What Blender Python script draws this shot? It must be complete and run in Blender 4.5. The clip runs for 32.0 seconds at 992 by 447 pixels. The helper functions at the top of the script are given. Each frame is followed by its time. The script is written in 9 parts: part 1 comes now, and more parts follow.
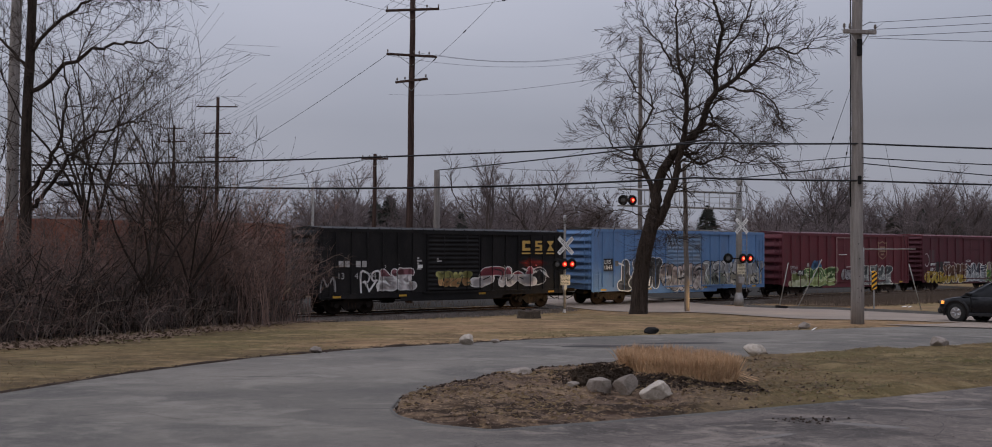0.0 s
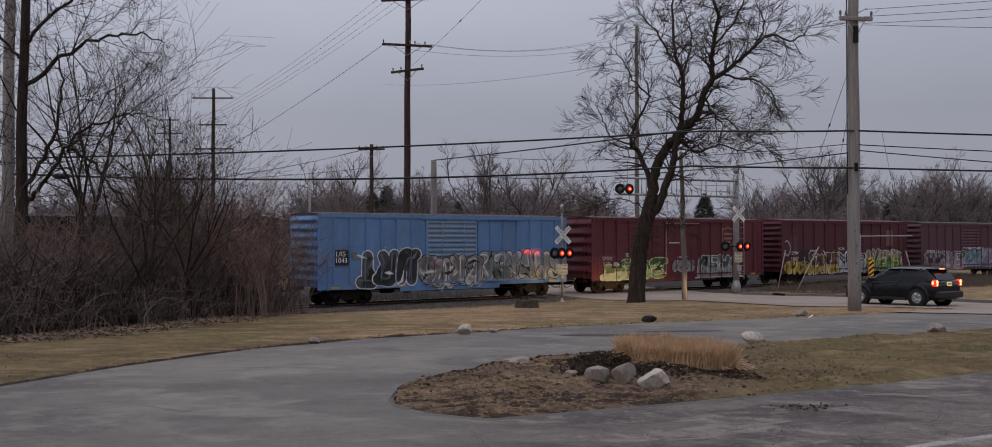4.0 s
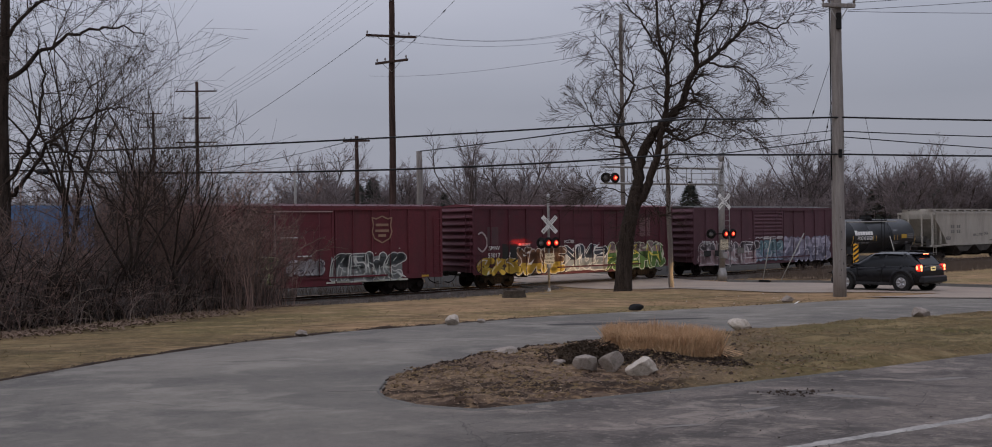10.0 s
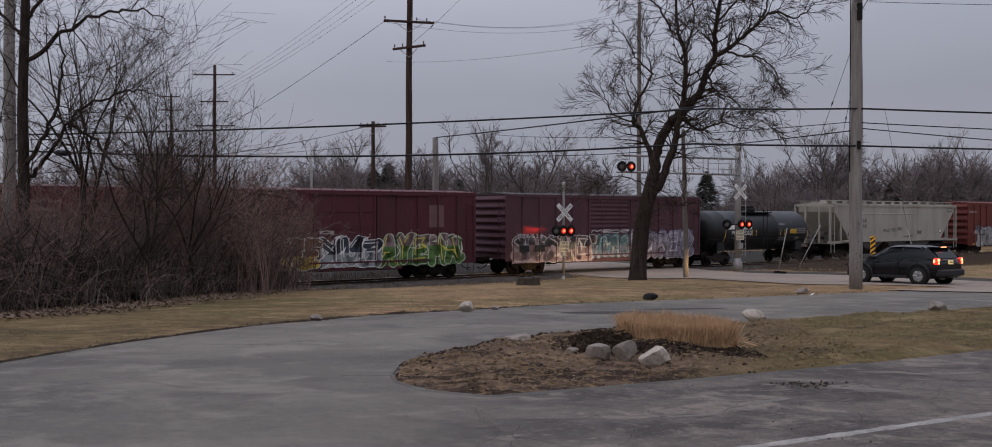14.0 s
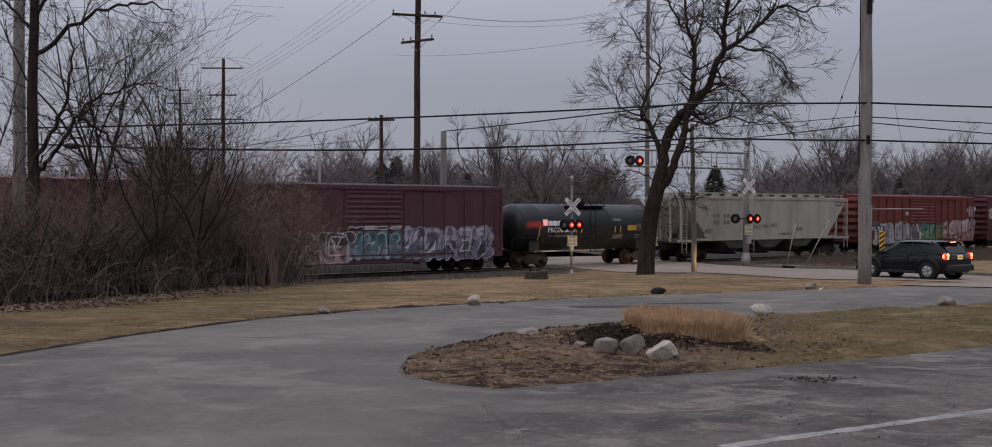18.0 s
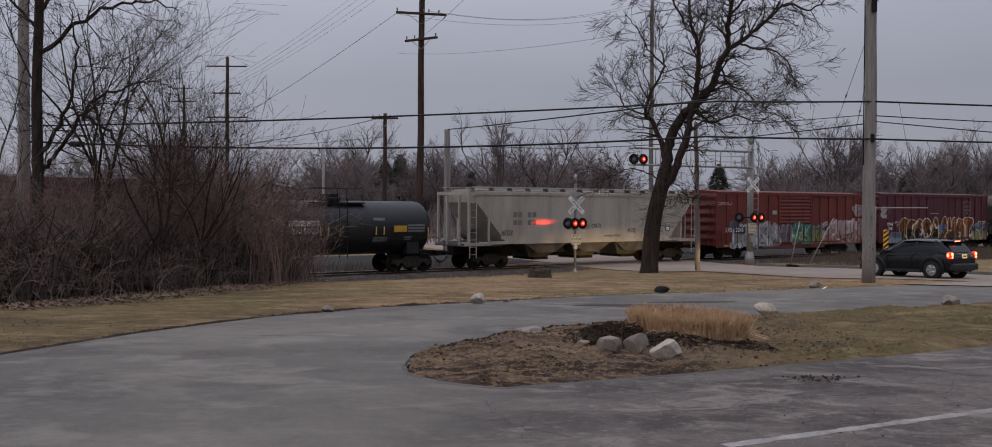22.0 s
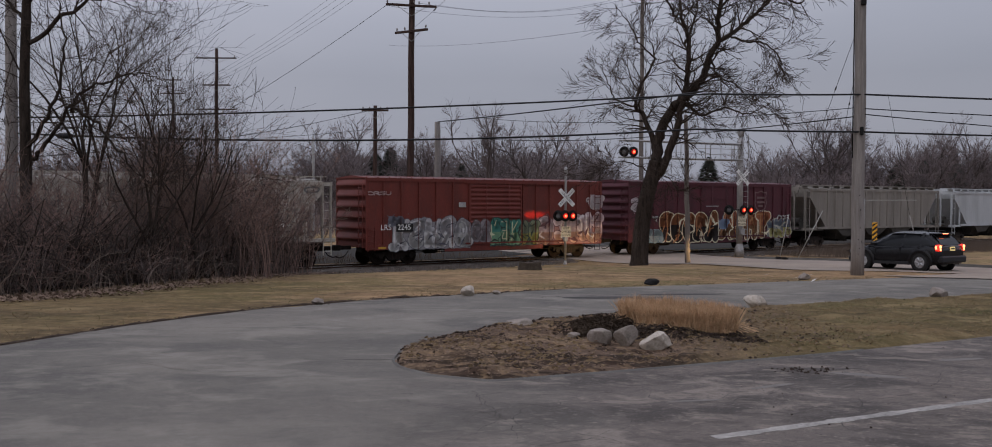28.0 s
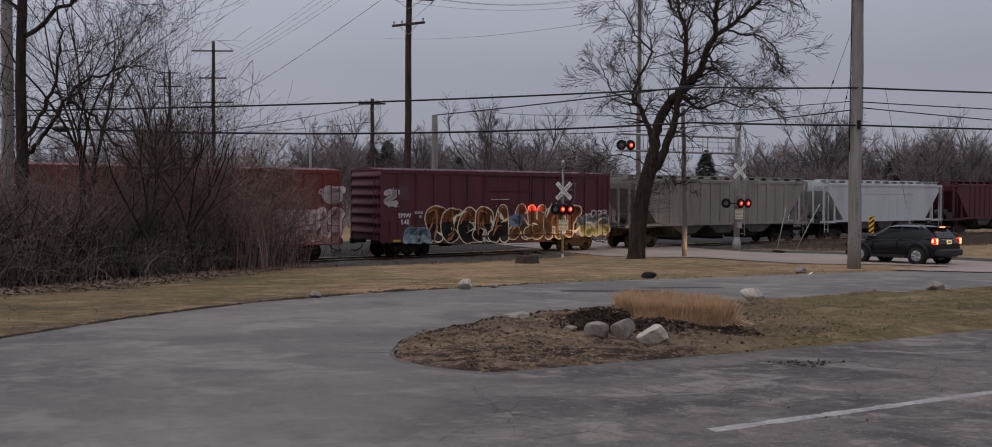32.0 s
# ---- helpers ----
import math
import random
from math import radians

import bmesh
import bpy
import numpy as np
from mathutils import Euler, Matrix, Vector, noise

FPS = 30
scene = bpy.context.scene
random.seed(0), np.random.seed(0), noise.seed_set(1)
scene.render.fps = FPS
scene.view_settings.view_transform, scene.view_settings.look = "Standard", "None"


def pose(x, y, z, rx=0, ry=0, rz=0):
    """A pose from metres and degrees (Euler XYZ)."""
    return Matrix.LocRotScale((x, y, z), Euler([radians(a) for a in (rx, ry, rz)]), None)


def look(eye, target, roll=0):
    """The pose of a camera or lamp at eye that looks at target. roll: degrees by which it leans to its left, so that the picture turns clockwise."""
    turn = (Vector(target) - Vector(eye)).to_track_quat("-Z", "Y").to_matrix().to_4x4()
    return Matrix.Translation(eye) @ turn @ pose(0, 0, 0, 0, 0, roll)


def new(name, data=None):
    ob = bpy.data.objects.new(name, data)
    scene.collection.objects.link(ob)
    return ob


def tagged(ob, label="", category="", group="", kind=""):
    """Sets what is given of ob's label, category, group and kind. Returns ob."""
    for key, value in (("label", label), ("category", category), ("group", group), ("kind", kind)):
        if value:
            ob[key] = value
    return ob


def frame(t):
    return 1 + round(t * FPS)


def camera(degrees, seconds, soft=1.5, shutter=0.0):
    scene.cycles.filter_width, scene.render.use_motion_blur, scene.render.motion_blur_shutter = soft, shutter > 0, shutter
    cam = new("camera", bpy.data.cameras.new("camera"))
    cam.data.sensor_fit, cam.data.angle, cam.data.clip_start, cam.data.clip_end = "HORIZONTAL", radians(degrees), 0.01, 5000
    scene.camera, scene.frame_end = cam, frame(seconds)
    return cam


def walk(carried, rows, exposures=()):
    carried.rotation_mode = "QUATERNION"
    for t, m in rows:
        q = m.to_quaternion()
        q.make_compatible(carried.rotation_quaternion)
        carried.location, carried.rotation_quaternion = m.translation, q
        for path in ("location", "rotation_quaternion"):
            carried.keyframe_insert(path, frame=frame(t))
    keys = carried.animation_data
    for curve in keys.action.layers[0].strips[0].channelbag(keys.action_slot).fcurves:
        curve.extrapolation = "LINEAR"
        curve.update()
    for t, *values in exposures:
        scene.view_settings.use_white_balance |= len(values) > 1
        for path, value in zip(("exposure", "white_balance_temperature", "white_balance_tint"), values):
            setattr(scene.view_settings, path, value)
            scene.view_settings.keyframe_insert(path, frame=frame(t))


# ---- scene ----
cam = camera(53.66, 32.0, soft=0.95)
EYE = (0.0, 0.0, 1.65)
PATH = [
    (0, 91.294, -0.450, -0.010), (0.5, 91.238, -0.465, 0.395), (1, 91.139, -0.531, 0.648), (1.5, 91.070, -0.470, 0.894),
    (2, 91.050, -0.450, 0.861), (2.5, 90.906, -0.255, 0.696), (3, 90.735, -0.198, 0.253), (3.5, 90.717, -0.124, -0.032),
    (5.5, 90.513, 0.137, -0.379), (6, 90.453, 0.258, -0.438), (6.5, 90.408, 0.346, -0.496), (7, 90.410, 0.374, -0.524),
    (7.5, 90.290, 0.553, -0.521), (8, 90.238, 0.632, -0.568), (8.5, 90.227, 0.622, -0.714), (9, 90.172, 0.629, -0.893),
    (9.5, 90.117, 0.639, -0.908), (10, 90.124, 0.656, -0.958), (10.5, 90.061, 0.626, -0.999), (11, 90.011, 0.646, -1.075),
    (11.5, 89.950, 0.642, -1.112), (12, 89.784, 0.378, -1.045), (12.5, 89.639, 0.121, -0.537), (13, 89.569, -0.074, -0.249),
    (13.5, 89.448, -0.110, -0.132), (14, 89.377, -0.141, -0.070), (14.5, 89.349, -0.136, 0.033), (16.5, 89.157, -0.245, 0.308),
    (17, 89.146, -0.241, 0.351), (17.5, 89.078, -0.246, 0.378), (18, 89.020, -0.261, 0.396), (18.5, 89.000, -0.287, 0.475),
    (19, 88.934, -0.278, 0.475), (19.5, 88.933, -0.298, 0.502), (20, 88.931, -0.236, 0.526), (20.5, 88.944, -0.282, 0.534),
    (21, 88.949, -0.256, 0.636), (21.5, 88.912, -0.307, 0.628), (22, 88.922, -0.335, 0.607), (22.5, 88.941, -0.309, 0.589),
    (23, 88.925, -0.334, 0.504), (23.5, 88.920, -0.330, 0.440), (24, 88.884, -0.313, 0.396), (24.5, 88.826, -0.326, 0.359),
    (25, 88.814, -0.356, 0.328), (25.5, 88.760, -0.376, 0.238), (27.5, 88.484, -0.374, 0.086), (28, 88.485, -0.365, 0.041),
    (28.5, 88.480, -0.360, 0.036), (29, 88.399, -0.431, -0.009), (29.5, 88.318, -0.375, -0.016), (30, 88.256, -0.386, -0.041),
    (30.5, 88.210, -0.362, -0.107), (31, 88.202, -0.407, -0.115), (31.5, 88.210, -0.354, -0.130), (32, 88.096, -0.378, -0.120),
]


walk(cam, [(t, pose(*EYE, rx, ry, rz)) for t, rx, ry, rz in PATH],
     exposures=[(0.0, 0.0), (8.0, 0.0), (32.0, 0.0)])

# ---- light: an overcast dusk ----
world = bpy.data.worlds.new("dusk_sky")
scene.world = world
world.use_nodes = True
wn, wl = world.node_tree.nodes, world.node_tree.links
wn.clear()
sky = wn.new("ShaderNodeTexSky")
sky.sky_type, sky.sun_disc = "NISHITA", False
sky.sun_elevation, sky.sun_rotation = radians(12), radians(250)
sky.dust_density, sky.ozone_density = 3.0, 2.0
cloud = wn.new("ShaderNodeTexNoise")
cloud.inputs["Scale"].default_value = 2.2
cloud.inputs["Detail"].default_value = 4.0
cmap = wn.new("ShaderNodeMapping")
cmap.inputs["Scale"].default_value = (1.0, 1.0, 3.0)
coord = wn.new("ShaderNodeTexCoord")
ramp = wn.new("ShaderNodeValToRGB")
ramp.color_ramp.elements[0].color = (2.50, 2.61, 3.16, 1)
ramp.color_ramp.elements[1].color = (2.92, 2.97, 3.52, 1)
ramp.color_ramp.elements[0].position, ramp.color_ramp.elements[1].position = 0.3, 0.7
mixer = wn.new("ShaderNodeMix")
mixer.data_type = "RGBA"
mixer.inputs[0].default_value = 0.93
bg = wn.new("ShaderNodeBackground")
bg.inputs["Strength"].default_value = 0.118
wo = wn.new("ShaderNodeOutputWorld")
wl.new(coord.outputs["Generated"], cmap.inputs[0])
wl.new(cmap.outputs[0], cloud.inputs["Vector"])
wl.new(cloud.outputs["Fac"], ramp.inputs[0])
wl.new(sky.outputs[0], mixer.inputs[6])
wl.new(ramp.outputs[0], mixer.inputs[7])
# an overcast sky is brightest overhead, and here a little brighter to the west
parts = wn.new("ShaderNodeSeparateXYZ")
wl.new(coord.outputs["Generated"], parts.inputs[0])
up = wn.new("ShaderNodeMapRange")
up.inputs[1].default_value, up.inputs[2].default_value = 0.12, 0.9
up.inputs[3].default_value, up.inputs[4].default_value = 1.0, 3.5
wl.new(parts.outputs[2], up.inputs[0])
west = wn.new("ShaderNodeMapRange")
west.inputs[1].default_value, west.inputs[2].default_value = -1.0, 1.0
west.inputs[3].default_value, west.inputs[4].default_value = 1.22, 0.86
wl.new(parts.outputs[0], west.inputs[0])
both = wn.new("ShaderNodeMath")
both.operation = "MULTIPLY"
wl.new(up.outputs[0], both.inputs[0])
wl.new(west.outputs[0], both.inputs[1])
glow = wn.new("ShaderNodeVectorMath")
glow.operation = "SCALE"
wl.new(mixer.outputs[2], glow.inputs[0])
wl.new(both.outputs[0], glow.inputs["Scale"])
wl.new(glow.outputs[0], bg.inputs[0])
wl.new(bg.outputs[0], wo.inputs[0])
sun = new("sun", bpy.data.lights.new("sun", "SUN"))
sun.data.energy, sun.data.angle, sun.data.color = 0.25, radians(40), (1.0, 0.93, 0.86)
sun.matrix_world = look((-30, -20, 60), (0, 30, 0))


# ---- materials ----
def socket(nt, kind, **values):
    n = nt.nodes.new(kind)
    for k, v in values.items():
        n.inputs[k.replace("_", " ")].default_value = v
    return n


def surface(name, low, high, rough=0.8, scale=4.0, fine=60.0, bump=0.2, metal=0.0, dirt=None, dirt_scale=0.7,
            dirt_amount=0.5, per_object=0.0, stretch=(1, 1, 1), emit=None, strength=0.0, rough_var=0.12, gloss=0.3, stain=None, stain_scale=0.5, stain_stretch=(1, 1, 1)):
    """A surface with broad and fine variation, stains of its own and fine relief."""
    m = bpy.data.materials.new(name)
    m.use_nodes = True
    nt = m.node_tree
    b = nt.nodes["Principled BSDF"]
    tc = nt.nodes.new("ShaderNodeTexCoord")
    mp = nt.nodes.new("ShaderNodeMapping")
    mp.inputs["Scale"].default_value = stretch
    nt.links.new(tc.outputs["Object"], mp.inputs[0])
    big = socket(nt, "ShaderNodeTexNoise", Scale=scale, Detail=5.0, Roughness=0.6)
    small = socket(nt, "ShaderNodeTexNoise", Scale=fine, Detail=3.0, Roughness=0.7)
    for n in (big, small):
        nt.links.new(mp.outputs[0], n.inputs["Vector"])
    add = nt.nodes.new("ShaderNodeMath")
    add.operation = "MULTIPLY_ADD"
    add.inputs[1].default_value = 0.45
    nt.links.new(small.outputs["Fac"], add.inputs[0])
    half = nt.nodes.new("ShaderNodeMath")
    half.operation = "MULTIPLY"
    half.inputs[1].default_value = 0.55
    nt.links.new(big.outputs["Fac"], half.inputs[0])
    nt.links.new(half.outputs[0], add.inputs[2])
    rp = nt.nodes.new("ShaderNodeValToRGB")
    rp.color_ramp.elements[0].position, rp.color_ramp.elements[1].position = 0.36, 0.64
    rp.color_ramp.elements[0].color, rp.color_ramp.elements[1].color = (*low, 1), (*high, 1)
    nt.links.new(add.outputs[0], rp.inputs[0])
    col = rp.outputs[0]
    if dirt:
        spot = socket(nt, "ShaderNodeTexNoise", Scale=dirt_scale, Detail=7.0, Roughness=0.68)
        nt.links.new(mp.outputs[0], spot.inputs["Vector"])
        sr = nt.nodes.new("ShaderNodeMapRange")
        sr.inputs[1].default_value, sr.inputs[2].default_value = 0.48, 0.68
        sr.inputs[4].default_value = dirt_amount
        nt.links.new(spot.outputs["Fac"], sr.inputs[0])
        mx = nt.nodes.new("ShaderNodeMix")
        mx.data_type = "RGBA"
        nt.links.new(sr.outputs[0], mx.inputs[0])
        nt.links.new(col, mx.inputs[6])
        mx.inputs[7].default_value = (*dirt, 1)
        col = mx.outputs[2]
    if stain:
        sm = nt.nodes.new("ShaderNodeMapping")
        sm.inputs["Scale"].default_value = stain_stretch
        sm.inputs["Location"].default_value = (7.3, 2.1, 0)
        nt.links.new(tc.outputs["Object"], sm.inputs[0])
        sn = socket(nt, "ShaderNodeTexNoise", Scale=stain_scale, Detail=8.0, Roughness=0.72, Distortion=0.6)
        nt.links.new(sm.outputs[0], sn.inputs["Vector"])
        sr = nt.nodes.new("ShaderNodeMapRange")
        sr.inputs[1].default_value, sr.inputs[2].default_value, sr.inputs[4].default_value = 0.50, 0.66, 0.75
        nt.links.new(sn.outputs["Fac"], sr.inputs[0])
        mx = nt.nodes.new("ShaderNodeMix")
        mx.data_type = "RGBA"
        nt.links.new(sr.outputs[0], mx.inputs[0])
        nt.links.new(col, mx.inputs[6])
        mx.inputs[7].default_value = (*stain, 1)
        col = mx.outputs[2]
    if per_object:
        info = nt.nodes.new("ShaderNodeObjectInfo")
        mr = nt.nodes.new("ShaderNodeMapRange")
        mr.inputs[3].default_value, mr.inputs[4].default_value = 1 - per_object, 1 + per_object
        nt.links.new(info.outputs["Random"], mr.inputs[0])
        hs = nt.nodes.new("ShaderNodeHueSaturation")
        nt.links.new(mr.outputs[0], hs.inputs["Value"])
        nt.links.new(col, hs.inputs["Color"])
        col = hs.outputs[0]
    nt.links.new(col, b.inputs["Base Color"])
    rr = nt.nodes.new("ShaderNodeMapRange")
    rr.inputs[3].default_value, rr.inputs[4].default_value = rough - rough_var, min(1.0, rough + rough_var)
    nt.links.new(big.outputs["Fac"], rr.inputs[0])
    nt.links.new(rr.outputs[0], b.inputs["Roughness"])
    b.inputs["Metallic"].default_value = metal
    b.inputs["Specular IOR Level"].default_value = gloss
    if bump:
        bp = nt.nodes.new("ShaderNodeBump")
        bp.inputs["Strength"].default_value = bump
        bp.inputs["Distance"].default_value = 0.02
        nt.links.new(add.outputs[0], bp.inputs["Height"])
        nt.links.new(bp.outputs[0], b.inputs["Normal"])
    if emit:
        b.inputs["Emission Color"].default_value = (*emit, 1)
        b.inputs["Emission Strength"].default_value = strength
    return m


def blend_layers(nt, place, base, layers):
    """Colour layers laid over a base by noise: (scale, stretch, turn, from, to, colour, amount)."""
    col = None
    for k, (scale, stretch, turn, lo, hi, colour, amount) in enumerate(layers):
        mp = nt.nodes.new("ShaderNodeMapping")
        mp.vector_type = "POINT"
        mp.inputs["Location"].default_value = (3.7 * k + 1.3, 5.1 * k, 0.0)
        mp.inputs["Rotation"].default_value = (0, 0, radians(turn))
        mp.inputs["Scale"].default_value = (*stretch, 1.0)
        nt.links.new(place, mp.inputs[0])
        no = socket(nt, "ShaderNodeTexNoise", Scale=scale, Detail=7.0, Roughness=0.62, Distortion=0.35)
        nt.links.new(mp.outputs[0], no.inputs["Vector"])
        mr = nt.nodes.new("ShaderNodeMapRange")
        mr.inputs[1].default_value, mr.inputs[2].default_value, mr.inputs[4].default_value = lo, hi, amount
        nt.links.new(no.outputs["Fac"], mr.inputs[0])
        mx = nt.nodes.new("ShaderNodeMix")
        mx.data_type = "RGBA"
        nt.links.new(mr.outputs[0], mx.inputs[0])
        if col is None:
            mx.inputs[6].default_value = (*base, 1)
        else:
            nt.links.new(col, mx.inputs[6])
        mx.inputs[7].default_value = (*colour, 1)
        col = mx.outputs[2]
    return col


def layered(name, base, layers, rough=0.9, gloss=0.2, bump=0.4, bump_scale=30.0, second=None, zone=()):
    """A ground surface of several layers; zone: planes (nx, ny, from, to, waver) past which a second surface takes over."""
    m = bpy.data.materials.new(name)
    m.use_nodes = True
    nt = m.node_tree
    b = nt.nodes["Principled BSDF"]
    place = nt.nodes.new("ShaderNodeTexCoord").outputs["Object"]
    col = blend_layers(nt, place, base, layers)
    if second:
        other = blend_layers(nt, place, *second)
        mask = None
        for nx, ny, lo, hi, waver in zone:
            dot = nt.nodes.new("ShaderNodeVectorMath")
            dot.operation = "DOT_PRODUCT"
            dot.inputs[1].default_value = (nx, ny, 0)
            nt.links.new(place, dot.inputs[0])
            no = socket(nt, "ShaderNodeTexNoise", Scale=0.9, Detail=6.0, Roughness=0.65)
            nt.links.new(place, no.inputs["Vector"])
            add = nt.nodes.new("ShaderNodeMath")
            add.operation = "MULTIPLY_ADD"
            add.inputs[1].default_value = waver
            nt.links.new(no.outputs["Fac"], add.inputs[0])
            nt.links.new(dot.outputs["Value"], add.inputs[2])
            mr = nt.nodes.new("ShaderNodeMapRange")
            mr.inputs[1].default_value, mr.inputs[2].default_value = lo + waver * 0.5, hi + waver * 0.5
            nt.links.new(add.outputs[0], mr.inputs[0])
            if mask is None:
                mask = mr.outputs[0]
            else:
                mul = nt.nodes.new("ShaderNodeMath")
                mul.operation = "MULTIPLY"
                nt.links.new(mask, mul.inputs[0])
                nt.links.new(mr.outputs[0], mul.inputs[1])
                mask = mul.outputs[0]
        mx = nt.nodes.new("ShaderNodeMix")
        mx.data_type = "RGBA"
        nt.links.new(mask, mx.inputs[0])
        nt.links.new(col, mx.inputs[6])
        nt.links.new(other, mx.inputs[7])
        col = mx.outputs[2]
    nt.links.new(col, b.inputs["Base Color"])
    b.inputs["Roughness"].default_value = rough
    b.inputs["Specular IOR Level"].default_value = gloss
    grain = socket(nt, "ShaderNodeTexNoise", Scale=bump_scale, Detail=6.0, Roughness=0.75)
    nt.links.new(place, grain.inputs["Vector"])
    bp = nt.nodes.new("ShaderNodeBump")
    bp.inputs["Strength"].default_value = bump
    bp.inputs["Distance"].default_value = 0.03
    nt.links.new(grain.outputs["Fac"], bp.inputs["Height"])
    nt.links.new(bp.outputs[0], b.inputs["Normal"])
    return m


DRIVE = ((0.133, 0.117, 0.099), [
    (0.10, (1, 1), 30, 0.42, 0.62, (0.089, 0.081, 0.070), 0.8),
    (0.20, (0.9, 1.1), 40, 0.48, 0.60, (0.196, 0.174, 0.145), 0.7),
    (0.42, (0.9, 1.1), 20, 0.51, 0.62, (0.074, 0.066, 0.059), 0.7),
    (0.85, (0.9, 1.1), -15, 0.53, 0.63, (0.227, 0.203, 0.169), 0.6),
    (2.2, (1, 1), 0, 0.52, 0.70, (0.091, 0.080, 0.070), 0.3),
    (16.0, (1, 1), 0, 0.50, 0.70, (0.078, 0.069, 0.060), 0.2),
    (70.0, (1, 1), 0, 0.56, 0.72, (0.274, 0.249, 0.208), 0.4),
    (5.0, (0.9, 1.1), 15, 0.53, 0.62, (0.070, 0.065, 0.059), 0.2),
    (9.0, (1, 1), 0, 0.55, 0.63, (0.225, 0.209, 0.180), 0.15),
    (32.0, (1, 1), 0, 0.56, 0.66, (0.240, 0.223, 0.193), 0.25)])
BAY = ((0.115, 0.095, 0.082), [
    (0.33, (0.8, 1.1), 28, 0.45, 0.60, (0.149, 0.120, 0.101), 0.7),
    (0.6, (0.8, 1.1), 28, 0.49, 0.58, (0.047, 0.039, 0.034), 0.85),
    (1.3, (0.9, 1.1), 28, 0.54, 0.60, (0.243, 0.200, 0.166), 0.65),
    (2.6, (0.9, 1.0), 20, 0.50, 0.62, (0.056, 0.046, 0.040), 0.55),
    (5.0, (0.9, 1.1), -20, 0.55, 0.64, (0.198, 0.163, 0.136), 0.5),
    (9.0, (0.9, 1.1), 10, 0.52, 0.66, (0.050, 0.042, 0.037), 0.5),
    (20.0, (1, 1), 0, 0.59, 0.66, (0.297, 0.249, 0.209), 0.45),
    (48.0, (1, 1), 0, 0.52, 0.66, (0.045, 0.038, 0.034), 0.5)])
TURF = ((0.251, 0.156, 0.083), [
    (0.13, (0.9, 1.1), 20, 0.44, 0.58, (0.138, 0.106, 0.044), 0.9),
    (0.45, (0.8, 1.2), 10, 0.50, 0.62, (0.101, 0.064, 0.037), 0.75),
    (1.1, (0.8, 1.2), 0, 0.51, 0.63, (0.386, 0.256, 0.140), 0.65),
    (2.6, (0.8, 1.2), 0, 0.49, 0.62, (0.086, 0.062, 0.029), 0.65),
    (8.0, (1, 1), 0, 0.50, 0.66, (0.355, 0.234, 0.129), 0.5),
    (22.0, (1, 1), 0, 0.58, 0.68, (0.073, 0.052, 0.026), 0.6)])
SOIL = ((0.128, 0.087, 0.062), [
    (0.5, (0.8, 1.2), 20, 0.46, 0.58, (0.215, 0.147, 0.090), 0.8),
    (0.9, (0.25, 2.4), 22, 0.52, 0.57, (0.026, 0.018, 0.013), 0.9),
    (2.4, (0.7, 1.3), 10, 0.49, 0.60, (0.035, 0.021, 0.014), 0.75),
    (6.0, (1, 1), 0, 0.52, 0.66, (0.254, 0.167, 0.094), 0.7),
    (16.0, (1, 1), 0, 0.50, 0.66, (0.046, 0.030, 0.021), 0.6),
    (24.0, (1, 1), 0, 0.60, 0.67, (0.383, 0.279, 0.195), 0.7)])
asphalt = layered("asphalt", *DRIVE, 0.85, 0.25, 0.5, 40.0, BAY, [(1.0, 0.0, -1.4, 1.2, 2.4), (0.49, -0.872, -13.0, -10.6, 0.5)])


def tinted(colour, tint):
    return tuple(c * k for c, k in zip(colour, tint))


OLIVE, MOSSY = (0.71, 0.71, 0.73), (0.84, 0.93, 0.86)
GREENER = tinted(TURF[0], MOSSY), [(*q[:5], tinted(q[5], MOSSY), q[6]) for q in TURF[1]]
lawn_mat = layered("winter_lawn", *TURF, 0.95, 0.1, 0.9, 14.0, (tinted(GREENER[0], OLIVE), [(*q[:5], tinted(q[5], OLIVE), q[6]) for q in GREENER[1]]), [(-1.0, -0.2, -2.5, 4.0, 3.0)])
soil_mat = layered("soil_and_turf", *SOIL, 0.95, 0.08, 1.0, 18.0, (tinted(GREENER[0], OLIVE), [(*q[:5], tinted(q[5], OLIVE), q[6]) for q in GREENER[1]]), [(0.88, -0.25, -1.2, 0.5, 2.0)])
old_asphalt = surface("old_asphalt", (0.03278, 0.02945, 0.02858), (0.08196, 0.07186, 0.0646), 0.9, 0.9, 60.0, 0.5, dirt=(0.1246, 0.1089, 0.09529), dirt_scale=1.3, dirt_amount=0.6, stain=(0.138, 0.124, 0.1111), stain_scale=1.1, stain_stretch=(0.5, 1.6, 1))
patch_mat = surface("dark_patch", (0.030, 0.027, 0.026), (0.070, 0.062, 0.057), 0.85, 2.0, 50.0, 0.4, gloss=0.15)
concrete = surface("concrete_road", (0.2296, 0.1841, 0.1473), (0.3194, 0.2594, 0.2104), 0.85, 0.6, 40.0, 0.2, dirt=(0.1496, 0.1212, 0.09819), dirt_scale=0.3, dirt_amount=0.5, stain=(0.1957, 0.1628, 0.1356), stain_scale=0.35, stain_stretch=(1, 1, 1), gloss=0.08)
kerb_mat = surface("kerb_concrete", (0.08898, 0.08208, 0.07548), (0.1513, 0.1426, 0.13), 0.9, 1.5, 40.0, 0.3, gloss=0.08)
shrub_mat = surface("winter_shrub", (0.020, 0.0145, 0.011), (0.075, 0.054, 0.038), 0.95, 7.0, 50.0, 0.1, gloss=0.05)
